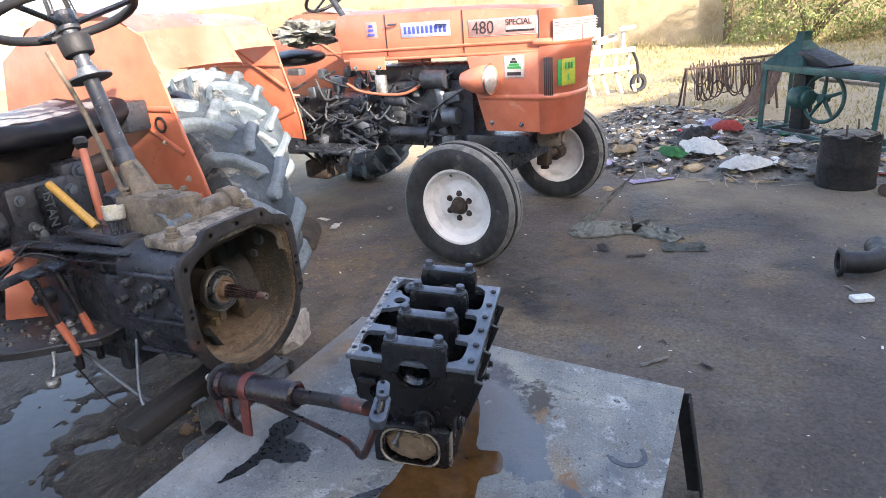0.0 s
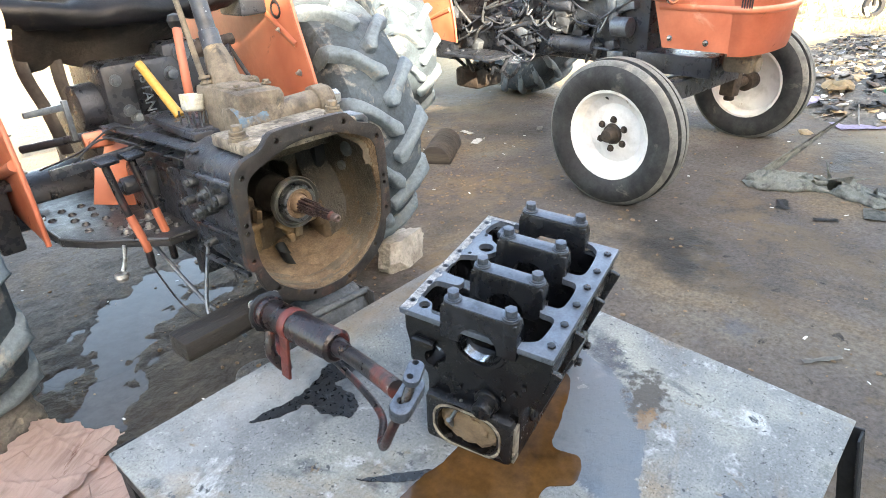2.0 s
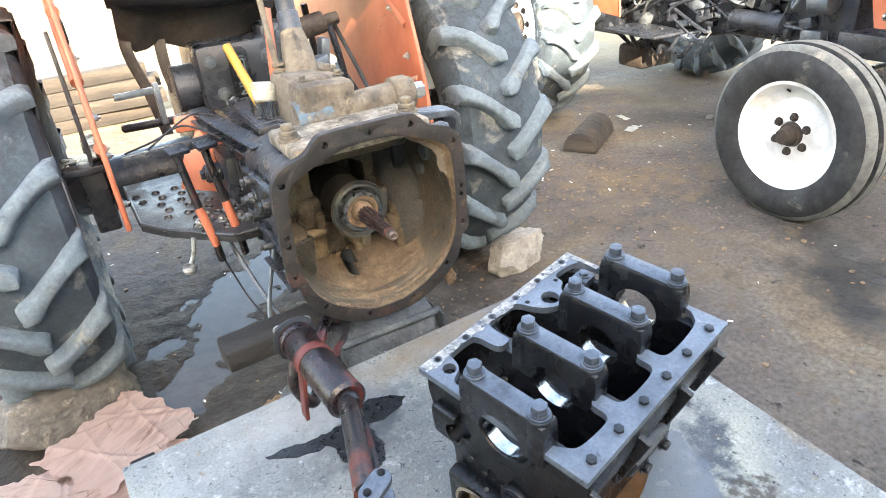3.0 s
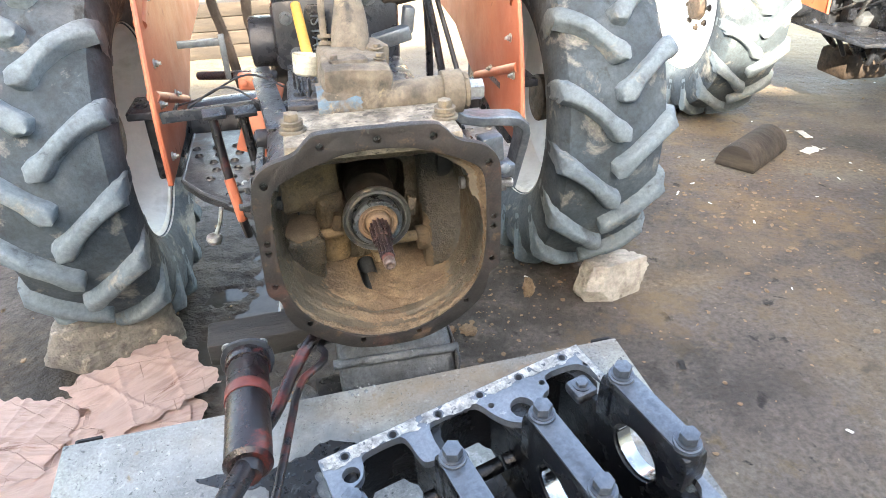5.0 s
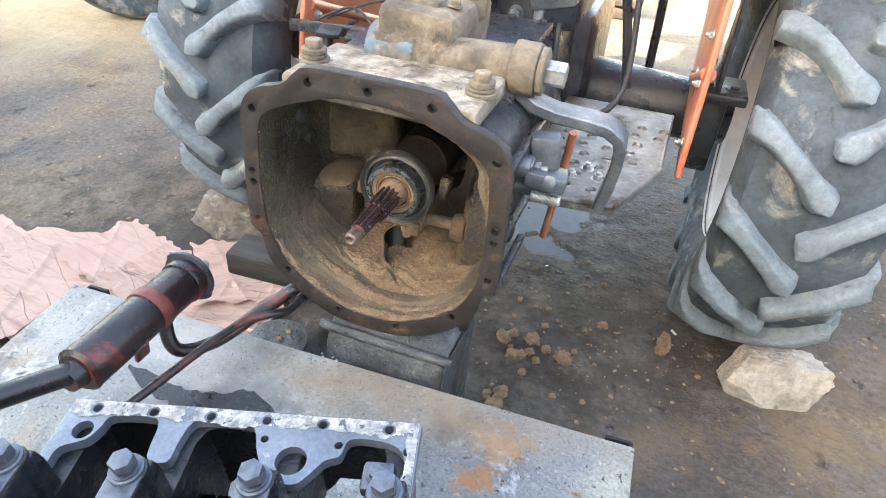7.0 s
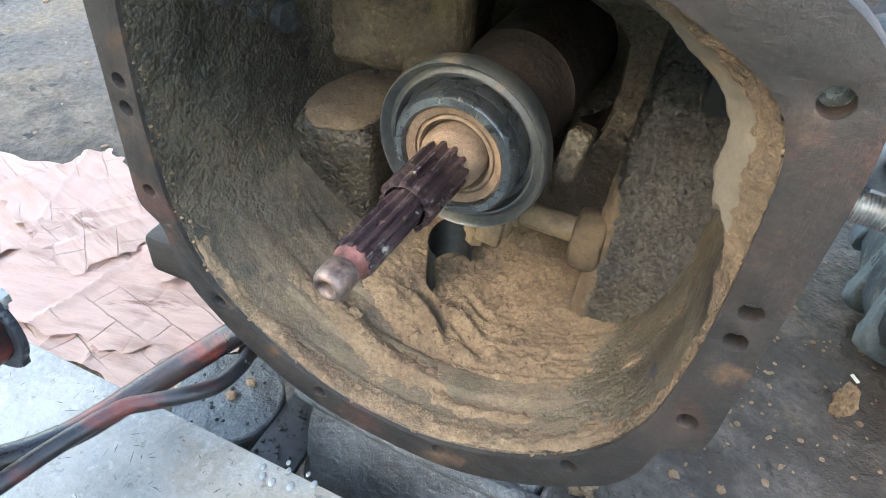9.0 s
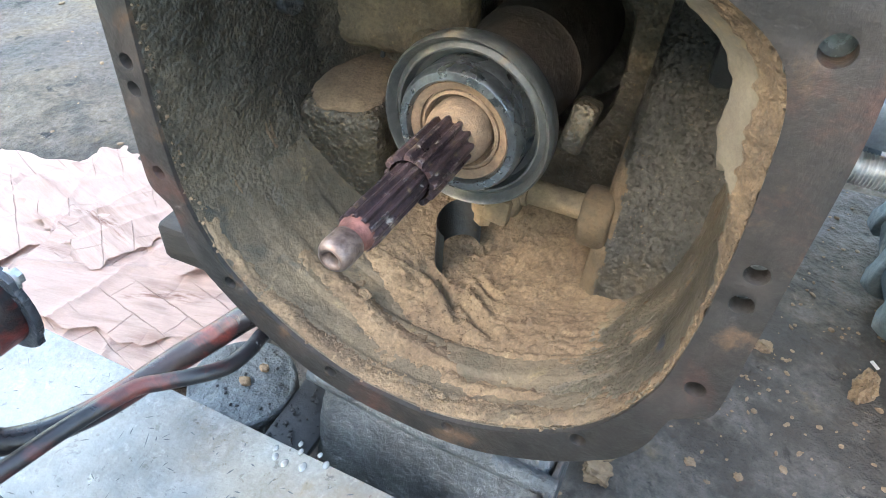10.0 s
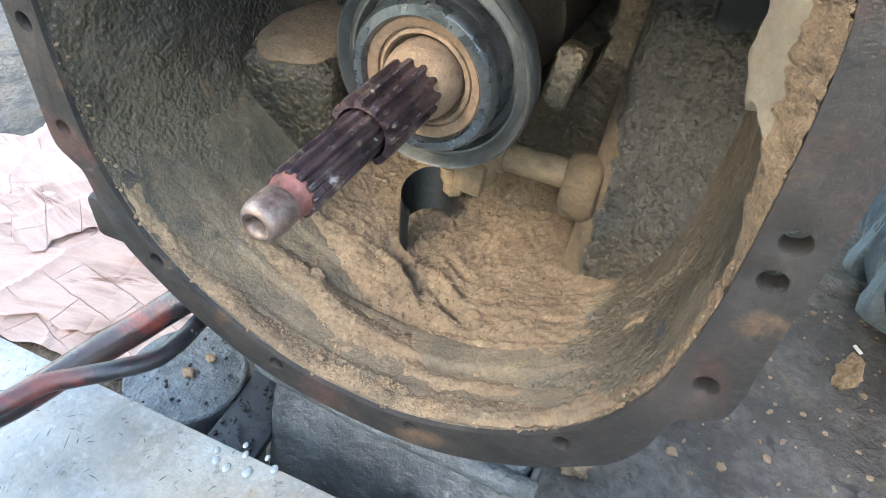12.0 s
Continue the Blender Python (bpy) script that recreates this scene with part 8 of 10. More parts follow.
rng = random.Random(21)
for x, y, r in ((0.15, 0.688, 0.026), (0.237, 0.714, 0.024), (0.347, 0.667, 0.03), (0.195, 0.625, 0.017), (0.243, 0.66, 0.015), (0.207, 0.455, 0.025), (0.438, 0.879, 0.018), (0.175, 0.72, 0.017), (0.29, 0.69, 0.014), (0.22, 0.64, 0.013), (0.27, 0.63, 0.011), (0.17, 0.44, 0.014)):
    small("clod", x, y, (r, r * rng.uniform(0.7, 1), r * 0.65), int(r * 3000 + x * 50), M_CLOD, "dry brown clod of earth on the ground", "clod", "clods round the housing", rng.uniform(0, 180))
for i in range(22):
    x, y = rng.gauss(0.34, 0.16), rng.gauss(0.8, 0.17)
    r = rng.uniform(0.005, 0.011)
    small("clod", x, y, (r, r * rng.uniform(0.6, 1), r * 0.6), i, M_CLOD, "dry brown clod of earth on the ground", "clod", "clods round the housing", rng.uniform(0, 180))
small("clod", 0.632, 0.84, (0.02, 0.026, 0.04), 61, M_CLOD, "upright brown clod of earth on the ground", "clod", "clods round the housing")
for x, y, r in ((-0.266, 0.52, 0.022), (-0.24, 0.55, 0.015), (-0.3, 0.5, 0.014), (0.16, 0.28, 0.02), (0.2, 0.4, 0.024)):
    small("clod", x, y, (r, r * 0.8, r * 0.6), int(r * 3000), M_CLOD, "dry brown clod of earth on the ground", "clod", "clods round the housing")

# grit, chips and leaves strewn over the yard
bm = B()
rng = random.Random(5)
for i in range(1500):
    x, y = rng.uniform(-2.6, 4.6), rng.uniform(-1.9, 3.2)
    r = rng.choice((0.003, 0.004, 0.005, 0.007, 0.011)) * rng.uniform(0.6, 1.2)
    lump(bm, (x, y, ground_height(x, y) + r * 0.3), (r, r * rng.uniform(0.5, 1), r * rng.uniform(0.25, 0.6)), i, 0.3, 1.5, 1, (0, 0, rng.uniform(0, 180)))
for i in range(320):
    x, y = rng.gauss(0.5, 0.28), rng.gauss(0.95, 0.3)
    r = rng.choice((0.002, 0.003, 0.004, 0.006, 0.008)) * rng.uniform(0.7, 1.2)
    lump(bm, (x, y, ground_height(x, y) + r * 0.3), (r, r * rng.uniform(0.5, 1), r * rng.uniform(0.3, 0.6)), i, 0.35, 1.5, 1, (0, 0, rng.uniform(0, 180)))
for i in range(420):
    x, y = rng.gauss(2.0, 0.6), rng.gauss(1.3, 0.5)
    r = rng.choice((0.004, 0.006, 0.009, 0.014)) * rng.uniform(0.7, 1.2)
    lump(bm, (x, y, ground_height(x, y) + r * 0.2), (r, r * rng.uniform(0.4, 1), r * rng.uniform(0.15, 0.4)), i, 0.35, 1.5, 1, (0, 0, rng.uniform(0, 180)))
tagged(part("gravel", bm, M_CLOD, None, "small stones and crumbs strewn over the yard"), "", "gravel", kind="stuff")
bm = B()
for i in range(130):
    x, y = rng.uniform(-2.2, 4.4), rng.uniform(-1.9, 3.2)
    r = rng.uniform(0.004, 0.012)
    box(bm, (x, y, ground_height(x, y) + 0.004), (r * 2, r * rng.uniform(0.3, 1), 0.002), (rng.uniform(-15, 15), rng.uniform(-15, 15), rng.uniform(0, 180)))
tagged(part("paper_scraps", bm, LITTER[0], None, "tiny pale paper and plastic scraps on the earth"), "", "scraps", kind="stuff")


def scrap(x, y, w, h, seed, material, label, rot, name="scrap"):
    bm = B()
    n = 7
    g = [[bm.verts.new((w * (i / n - 0.5), h * (j / n - 0.5) * (0.7 + 0.5 * noise.noise(Vector((i * 0.6, seed, 0)))), 0.006 + 0.1 * min(w, h) * abs(noise.noise(Vector((i * 0.5, j * 0.5, seed)))))) for j in range(n + 1)] for i in range(n + 1)]
    for i in range(n):
        for j in range(n):
            bm.faces.new((g[i][j], g[i + 1][j], g[i + 1][j + 1], g[i][j + 1]))
    bmesh.ops.solidify(bm, geom=bm.faces[:], thickness=0.003)
    if name == "card":
        for v in bm.verts:
            v.co.z = 0.004 + (v.co.z - 0.004) * 0.08
    return tagged(part(name, bm, material, None, label, m=pose(x, y, 0.0, 0, 0, rot)), "", "scrap")


scrap(1.377, -0.97, 0.15, 0.03, 1, LITTER[1], "thin bent grey strip on the earth", -40)
scrap(1.408, -1.185, 0.06, 0.03, 2, LITTER[3], "small dark scrap on the earth", 60)
scrap(0.99, 0.33, 0.045, 0.03, 4, LITTER[3], "small dark scrap on the earth", 70)
scrap(2.491, -1.786, 0.08, 0.03, 5, LITTER[1], "grey bent scrap on the earth", 30)
scrap(2.89, -0.88, 0.28, 0.2, 12, M_CLOTH, "flat grey cloth scrap beside the rag", -75)
scrap(2.74, -0.38, 0.14, 0.08, 13, LITTER[3], "torn dark scrap on the earth beside the rag", 20)
scrap(2.66, -0.62, 0.12, 0.05, 14, LITTER[3], "torn dark scrap on the earth beside the rag", -60)
scrap(3.2, 1.6, 0.1, 0.06, 6, LITTER[1], "grey rag scrap on the earth", 30)
scrap(2.78, 2.0, 0.12, 0.07, 7, LITTER[0], "pale scrap on the earth", 80)
scrap(2.65, 1.78, 0.13, 0.09, 8, LITTER[0], "pale scrap beside the cut log", 20)
scrap(2.39, 2.64, 0.26, 0.14, 9, M_BLUEPALE, "torn pale blue paper on the earth", -70)
scrap(4.614, -0.329, 0.42, 0.28, 10, LITTER[7], "violet printed card on the earth", -50, "card")
bm = B()
box(bm, (0, 0, 0.014), (0.1, 0.058, 0.024), bev=0.002)
tagged(part("paper_box", bm, M_WHITE, None, "small white paper packet on the earth", m=pose(2.346, -1.826, 0.002, 0, 0, -60)), "", "packet")


def build_rag():
    bm = B()
    n, m_ = 110, 44
    way = ((3.04, -0.07), (3.03, -0.2), (3.08, -0.36), (3.13, -0.52), (3.1, -0.68), (3.04, -0.83))
    us = [k / 5 for k in range(6)]
    g = []
    for i in range(n + 1):
        u = i / n
        cx, cy = np.interp(u, us, [p[0] for p in way]), np.interp(u, us, [p[1] for p in way])
        half = float(np.interp(u, (0, 0.06, 0.2, 0.42, 0.52, 0.75, 0.94, 1), (0.05, 0.12, 0.15, 0.11, 0.07, 0.1, 0.09, 0.04))) + 0.02 * noise.noise(Vector((u * 9, 3, 0)))
        tall = float(np.interp(u, (0, 0.08, 0.25, 0.5, 0.7, 1), (0.02, 0.05, 0.075, 0.06, 0.065, 0.025)))
        row = []
        for j in range(m_ + 1):
            v = 2 * j / m_ - 1
            q = Vector((u * 5 + 0.8 * v, v * 1.7 - u * 3.5, 2))
            fold = 1 - 2.2 * abs(noise.noise(q * 1.1)) + 0.5 * (1 - 2 * abs(noise.noise(q * 2.9))) + 0.15 * noise.noise(q * 8)
            z = tall * max(0.0, 1 - v * v) ** 0.5 * (0.45 + 0.55 * fold)
            row.append(bm.verts.new((cx + v * half + 0.02 * noise.noise(q * 1.9), cy + 0.03 * noise.noise(q * 1.3 + Vector((4, 4, 4))), max(0.003, z))))
        g.append(row)
    for i in range(n):
        for j in range(m_):
            bm.faces.new((g[i][j], g[i + 1][j], g[i + 1][j + 1], g[i][j + 1]))
    bmesh.ops.recalc_face_normals(bm, faces=bm.faces[:])
    bmesh.ops.solidify(bm, geom=bm.faces[:], thickness=0.003)
    tagged(part("rag", bm, M_CLOTH, None, "crumpled dirty grey rag on the earth", sharp=180), "", "rag")


build_rag()

bm = B()
pts = [(0.11 * math.cos(a), 0.13 * max(0, math.sin(a))) for a in np.linspace(0, math.pi, 13)] + [(-0.1, 0.0), (0.1, 0.0)]
prism(bm, pts[:13], 0.46, Matrix.Translation((0, 0.23, 0)) @ pose(0, 0, 0, 90, 0, 0), 0.008)
for v in bm.verts:
    v.co += 0.008 * Vector((noise.noise(v.co * 8), 0, noise.noise(v.co * 8 + Vector((3, 1, 2)))))
    v.co.z = max(v.co.z, 0)
tagged(part("cut_log", bm, M_WOOD, None, "short dark half-round log on the earth", m=pose(2.28, 1.8, 0, 0, 0, -58)), "", "log")


def build_elbow():
    t = thing("pipe_elbow", "black cast pipe elbow lying on the earth", "pipe", pose(2.86, -1.78, 0.085, 0, 0, 10))
    bm = B()
    k = [(0.16 * math.cos(a) - 0.02, -0.16 * math.sin(a), 0) for a in np.linspace(math.pi, math.pi / 2, 7)]
    tube(bm, [(-0.18, 0.06, 0)] + k + [(0.1, -0.17, 0)], 0.062, 24)
    part("pipe", bm, M_RUBBER, t)
    bm = B()
    lathe(bm, [(0.05, 0.0), (0.078, 0.0), (0.082, 0.008), (0.082, 0.02), (0.066, 0.026), (0.05, 0.02)], Matrix.Translation((-0.18, 0.065, 0)) @ pose(0, 0, 0, -90, 0, 0), 36, True)
    part("collar", bm, M_RUBBER, t)


build_elbow()
bm = B()
tube(bm, [(0, 0, 0.05), (1.6, 0, 0.05)], 0.05, 20)
tagged(part("steel_pipe", bm, M_REBAR, None, "dark steel pipe lying on the earth", m=pose(4.4, -2.1, 0, 0, 0, -35)), "", "pipe")


def build_barrel():
    t = thing("barrel", "sooty black barrel filled with rubble on the earth", "barrel", pose(4.72, -1.86, 0) @ Matrix.Diagonal((0.86, 0.86, 0.74, 1)))
    bm = B()
    lathe(bm, [(0.0, 0.0), (0.25, 0.0), (0.255, 0.02), (0.25, 0.04), (0.25, 0.25), (0.256, 0.27), (0.25, 0.29), (0.25, 0.54), (0.256, 0.56), (0.245, 0.565), (0.24, 0.53), (0.0, 0.53)], None, 48)
    for v in bm.verts:
        if v.co.z > 0.5 and v.co.xy.length > 0.2:
            v.co.z += 0.05 * noise.fractal(v.co * 9, 0.7, 2.0, 3)
        v.co += 0.012 * Vector((noise.noise(v.co * 4), noise.noise(v.co * 4 + Vector((5, 0, 0))), 0))
    part("shell", bm, M_SOOT, t)
    bm = B()
    lump(bm, (0, 0, 0.53), (0.22, 0.22, 0.07), 3, 0.3, 2, 4)
    part("rubble", bm, M_STONE2, t, "grey rubble filling")
    for x, y in ((-0.15, 0.05), (0.17, -0.06)):
        bm = B()
        tube(bm, [(x, y, 0.5), (x, y, 0.62), (x + 0.04, y, 0.68)], 0.01, 8)
        part("handle", bm, M_REBAR, t)


build_barrel()


def build_green_machine():
    t = thing("chaff_cutter", "green farm machine with a funnel and spoked flywheel", "machine", pose(6.6, -1.13, 0, 0, 0, 225))
    length, depth = 1.36, 0.36
    for x, y in ((0, 0), (0, depth), (length, 0), (length, depth)):
        bm = B()
        top = 0.77 - 0.03 * x
        tube(bm, [(x, y, 0.0), (x * 1.01 + 0.01, y, top)], 0.034, 4, 0.8)
        box(bm, (x, y, 0.006), (0.09, 0.08, 0.012), bev=0.002)
        part("leg", bm, M_GREEN, t)
    for z in (0.11, 0.775):
        for y in (0, depth):
            bm = B()
            box(bm, (length / 2, y, z - 0.02), (length + 0.09, 0.045, 0.07), (0, 1.7 if z > 0.5 else 0, 0), 0.005)
            part("rail", bm, M_GREEN, t)
        for x in (0, length):
            bm = B()
            box(bm, (x, depth / 2, z - 0.02 - 0.02 * (x > 0)), (0.045, depth, 0.06), bev=0.005)
            part("cross_rail", bm, M_GREEN, t)
    bm = B()
    box(bm, (length / 2, depth / 2, 0.788), (length + 0.02, depth + 0.03, 0.012), (0, 1.7, 0), 0.003)
    part("top_plate", bm, M_TABLEEDGE, t, "dark worn top plate")
    # square hopper, leaning, with a stub on top
    bm = B()
    rings = [[(-0.02, -0.03, 0.8), (0.52, -0.03, 0.79), (0.52, 0.4, 0.79), (-0.02, 0.4, 0.8)], [(0.2, 0.1, 1.0), (0.36, 0.1, 0.99), (0.36, 0.27, 0.99), (0.2, 0.27, 1.0)], [(0.23, 0.13, 1.03), (0.33, 0.13, 1.03), (0.33, 0.23, 1.03), (0.23, 0.23, 1.03)], [(0.24, 0.14, 1.12), (0.34, 0.14, 1.12), (0.34, 0.24, 1.12), (0.24, 0.24, 1.12)]]
    rv = [[bm.verts.new(p) for p in r] for r in rings]
    for a, b in zip(rv, rv[1:]):
        for i in range(4):
            bm.faces.new((a[i], a[(i + 1) % 4], b[(i + 1) % 4], b[i]))
    bm.faces.new(rv[-1])
    bmesh.ops.solidify(bm, geom=bm.faces[:], thickness=0.006)
    part("funnel", bm, M_GREEN, t)
    bm = B()
    prism(bm, [(0.3, 0.0), (0.72, -0.01), (0.74, 0.01), (0.42, 0.13), (0.34, 0.15)], 0.3, Matrix.Translation((0.04, 0.34, 0.8)) @ pose(0, 0, 0, 90, 0, 0), 0.004)
    part("chute", bm, M_TABLEEDGE, t, "dark feed chute")
    bm = B()
    box(bm, (0.3, 0.24, 0.42), (0.16, 0.13, 0.7), bev=0.01)
    box(bm, (0.3, 0.24, 0.1), (0.3, 0.2, 0.05), bev=0.008)
    part("gear_post", bm, M_TABLEEDGE, t, "dark greasy upright post")
    bm = B()
    cyl(bm, (0.3, 0.14, 0.47), (0.47, 0.12, 0.47), 0.115, seg=28, bev=0.025)
    cyl(bm, (0.46, 0.12, 0.47), (0.52, 0.115, 0.47), 0.085, seg=28, bev=0.02)
    part("gear_case", bm, M_GREEN, t)
    fw = new("flywheel")
    fw.parent = t
    fw.matrix_basis = pose(0.6, 0.2, 0.47, 84, 8, 0)
    bm = B()
    tube(bm, [(0.235 * math.cos(a), 0.235 * math.sin(a), 0) for a in np.linspace(0, 2 * math.pi, 40, endpoint=False)], 0.02, 10, closed=True)
    part("rim", bm, M_GREEN, fw)
    for i in range(5):
        bm = B()
        a = i * 1.2566 + 0.5
        tube(bm, [(0.02 * math.cos(a), 0.02 * math.sin(a), 0), (0.23 * math.cos(a), 0.23 * math.sin(a), 0)], [0.024, 0.015], 8)
        part("spoke", bm, M_GREEN, fw)
    bm = B()
    cyl(bm, (0, 0, -0.05), (0, 0, 0.05), 0.045, seg=20, bev=0.004)
    part("hub", bm, M_GREEN, fw)
    bm = B()
    tube(bm, [(0.3, 0.45, 0.62), (1.8, 0.5, 0.58)], 0.028, 10)
    part("draw_bar", bm, M_PALE, t, "pale bare steel bar")


build_green_machine()


def build_trestle():
    t = thing("rebar_rack", "rusty rack draped with bent steel bars", "rack", pose(8.75, -0.6, 0, 0, 0, -74))
    rng = random.Random(8)
    for x in (-0.56, 0.56):
        for y in (-0.22, 0.22):
            bm = B()
            tube(bm, [(x * 1.1, y, 0), (x, y * 0.3, 0.58)], 0.016, 8)
            part("leg", bm, M_REBAR, t)
    for y, z, x0 in ((-0.06, 0.58, -0.6), (0.08, 0.66, 0.15)):
        bm = B()
        tube(bm, [(x0, y, z), (0.6, y, z + 0.03)], 0.017, 10)
        part("rail", bm, M_REBAR, t)
    for i in range(34):
        x = rng.uniform(-0.5, 0.55)
        bm = B()
        w = rng.uniform(0.03, 0.12)
        lo = rng.uniform(0.12, 0.42)
        tube(bm, [(x - w, rng.uniform(-0.1, 0), 0.6 + rng.uniform(0, 0.05)), (x - w * 0.8, -0.14, lo + 0.12), (x, rng.uniform(-0.22, -0.1), lo), (x + w * 0.9, -0.12, lo + 0.1), (x + w, rng.uniform(-0.1, 0.1), rng.uniform(0.5, 0.7))], rng.uniform(0.006, 0.013), 6)
        part("bar", bm, M_REBAR, t)
    for i in range(22):
        q = i / 21
        bm = B()
        tube(bm, [(0.3 + 0.35 * q, -0.05, 0.6), (0.32 + 0.3 * q, -0.22, 0.4 + 0.06 * rng.random()), (0.15 + 0.3 * q, -0.42, 0.16), (-0.2 + 0.5 * q + rng.uniform(-0.06, 0.06), -0.62 - 0.3 * rng.random(), 0.03)], rng.uniform(0.008, 0.014), 6)
        part("hanging_bar", bm, M_REBAR, t)


build_trestle()


def build_implement():
    t = thing("plough_frame", "farm implement standing in the sun, its glare painted pale", "implement", pose(9.9, 1.55, 0, 0, 0, -40))
    rng = random.Random(12)
    for z in (0.45, 0.75):
        bm = B()
        box(bm, (0, 0, z), (1.5, 0.08, 0.08), bev=0.008)
        part("beam", bm, M_PALE, t)
    for i in range(6):
        x = -0.7 + 0.28 * i
        bm = B()
        tube(bm, [(x, 0, 0.78), (x, 0.1, 0.5), (x + 0.03, 0.05, 0.25), (x, -0.12, 0.05)], 0.03, 8, 0.5)
        part("tine", bm, M_PALE, t)
    for i in range(3):
        bm = B()
        box(bm, (-0.5 + 0.5 * i, 0, 0.95), (0.06, 0.06, 0.4), bev=0.006)
        part("post", bm, M_PALE, t)
    for i in range(7):
        bm = B()
        x, z = rng.uniform(-0.85, 0.5), rng.uniform(0.5, 1.15)
        box(bm, (x, rng.uniform(-0.2, 0.3), z), (rng.uniform(0.15, 0.6), 0.05, rng.uniform(0.04, 0.16)), (0, rng.uniform(-12, 12), rng.uniform(-20, 20)), 0.006)
        part("plate", bm, M_PALE, t)
    for x, z in ((-0.45, 1.12), (-0.15, 1.05)):
        bm = B()
        cyl(bm, (x, -0.1, z), (x + 0.1, 0.12, z + 0.03), 0.09, seg=20, bev=0.01)
        part("seed_cup", bm, M_PALE, t)
    bm = B()
    lathe(bm, [(0.1, -0.03), (0.16, -0.03), (0.16, 0.03), (0.1, 0.03)], Matrix.Translation((0.85, 0, 0.17)) @ pose(0, 0, 0, 90, 0, 0), 24, True)
    part("gauge_wheel", bm, M_RUBBER, t)
    bm = B()
    tube(bm, [(0.85, 0, 0.17), (0.82, 0, 0.5), (0.7, 0, 0.75)], 0.025, 8)
    part("wheel_arm", bm, M_RUBBER, t)


build_implement()

# rubbish heap: a low ash mound under crumpled sheets, sticks and crumbs, with the large pieces apart
def heap_top(x, y):
    """Height of the mound over the yard."""
    edge = 4.62 + 0.12 * math.sin(y * 7) + (0.25 * (y + 1.2) ** 2 if y < -1.2 else 0)
    far = 8.9 + 0.9 * y if y < 0.2 else 9.0
    k = max(0.0, min(1.0, (x - edge) / 0.7)) * max(0.0, min(1.0, (far - x) / 1.2)) * max(0.0, min(1.0, (y + 2.5) / 0.7)) * max(0.0, min(1.0, (0.95 - y) / 0.6))
    return 0.13 * k ** 0.7 * (0.75 + 0.6 * noise.noise(Vector((x * 1.7, y * 1.7, 4)))) + 0.035 * k ** 0.5 * noise.fractal(Vector((x * 6, y * 6, 1)), 0.7, 2.0, 4) - 0.012


def build_mound():
    bm = B()
    xs, ys = np.arange(4.4, 9.2, 0.045), np.arange(-2.6, 1.1, 0.045)
    g = [[bm.verts.new((x, y, heap_top(x, y))) for y in ys] for x in xs]
    for i in range(len(xs) - 1):
        for j in range(len(ys) - 1):
            if max(v.co.z for v in (g[i][j], g[i + 1][j], g[i + 1][j + 1], g[i][j + 1])) > -0.01:
                bm.faces.new((g[i][j], g[i + 1][j], g[i + 1][j + 1], g[i][j + 1]))
    bmesh.ops.delete(bm, geom=[v for v in bm.verts if not v.link_faces], context="VERTS")
    tagged(part("rubbish_mound", bm, M_ASH, None, "low dark mound of ash and soil under the rubbish"), "", "mound", kind="stuff")


build_mound()


def crumple(bm, m, w, h, seed, amp, n=6, dome=0.0):
    """A crumpled sheet with an uneven outline, w by h across."""
    o = Vector((seed * 3.7, seed * 1.3, seed * 0.7))
    g = []
    for i in range(n + 1):
        row = []
        for j in range(n + 1):
            a, b = 2 * i / n - 1, 2 * j / n - 1
            k = math.sqrt(max(0.0, 1 - 0.42 * a * a * b * b - 0.1 * (a * a + b * b)))
            r = 1 + 0.35 * noise.noise(Vector((a, b, 0)) * 1.3 + o)
            q = Vector((a * 1.4, b * 1.4, 0.3)) + o
            z = (1 - 0.6 * max(a * a, b * b)) * (amp * (1 - 2 * abs(noise.noise(q * 1.3))) + 0.3 * amp * (1 - 2 * abs(noise.noise(q * 2.6))))
            row.append(bm.verts.new(m @ Vector((a * k * r * w / 2, b * k * r * h / 2, max(0.002, z * 0.5 + amp * 0.4 + dome * (1 - a * a) * (1 - b * b))))))
        g.append(row)
    for i in range(n):
        for j in range(n):
            bm.faces.new((g[i][j], g[i + 1][j], g[i + 1][j + 1], g[i][j + 1]))


def heap_spot(rng):
    while True:
        x, y = rng.uniform(4.6, 8.8), rng.uniform(-2.3, 0.9)
        if heap_top(x, y) > 0.005:
            return x, y


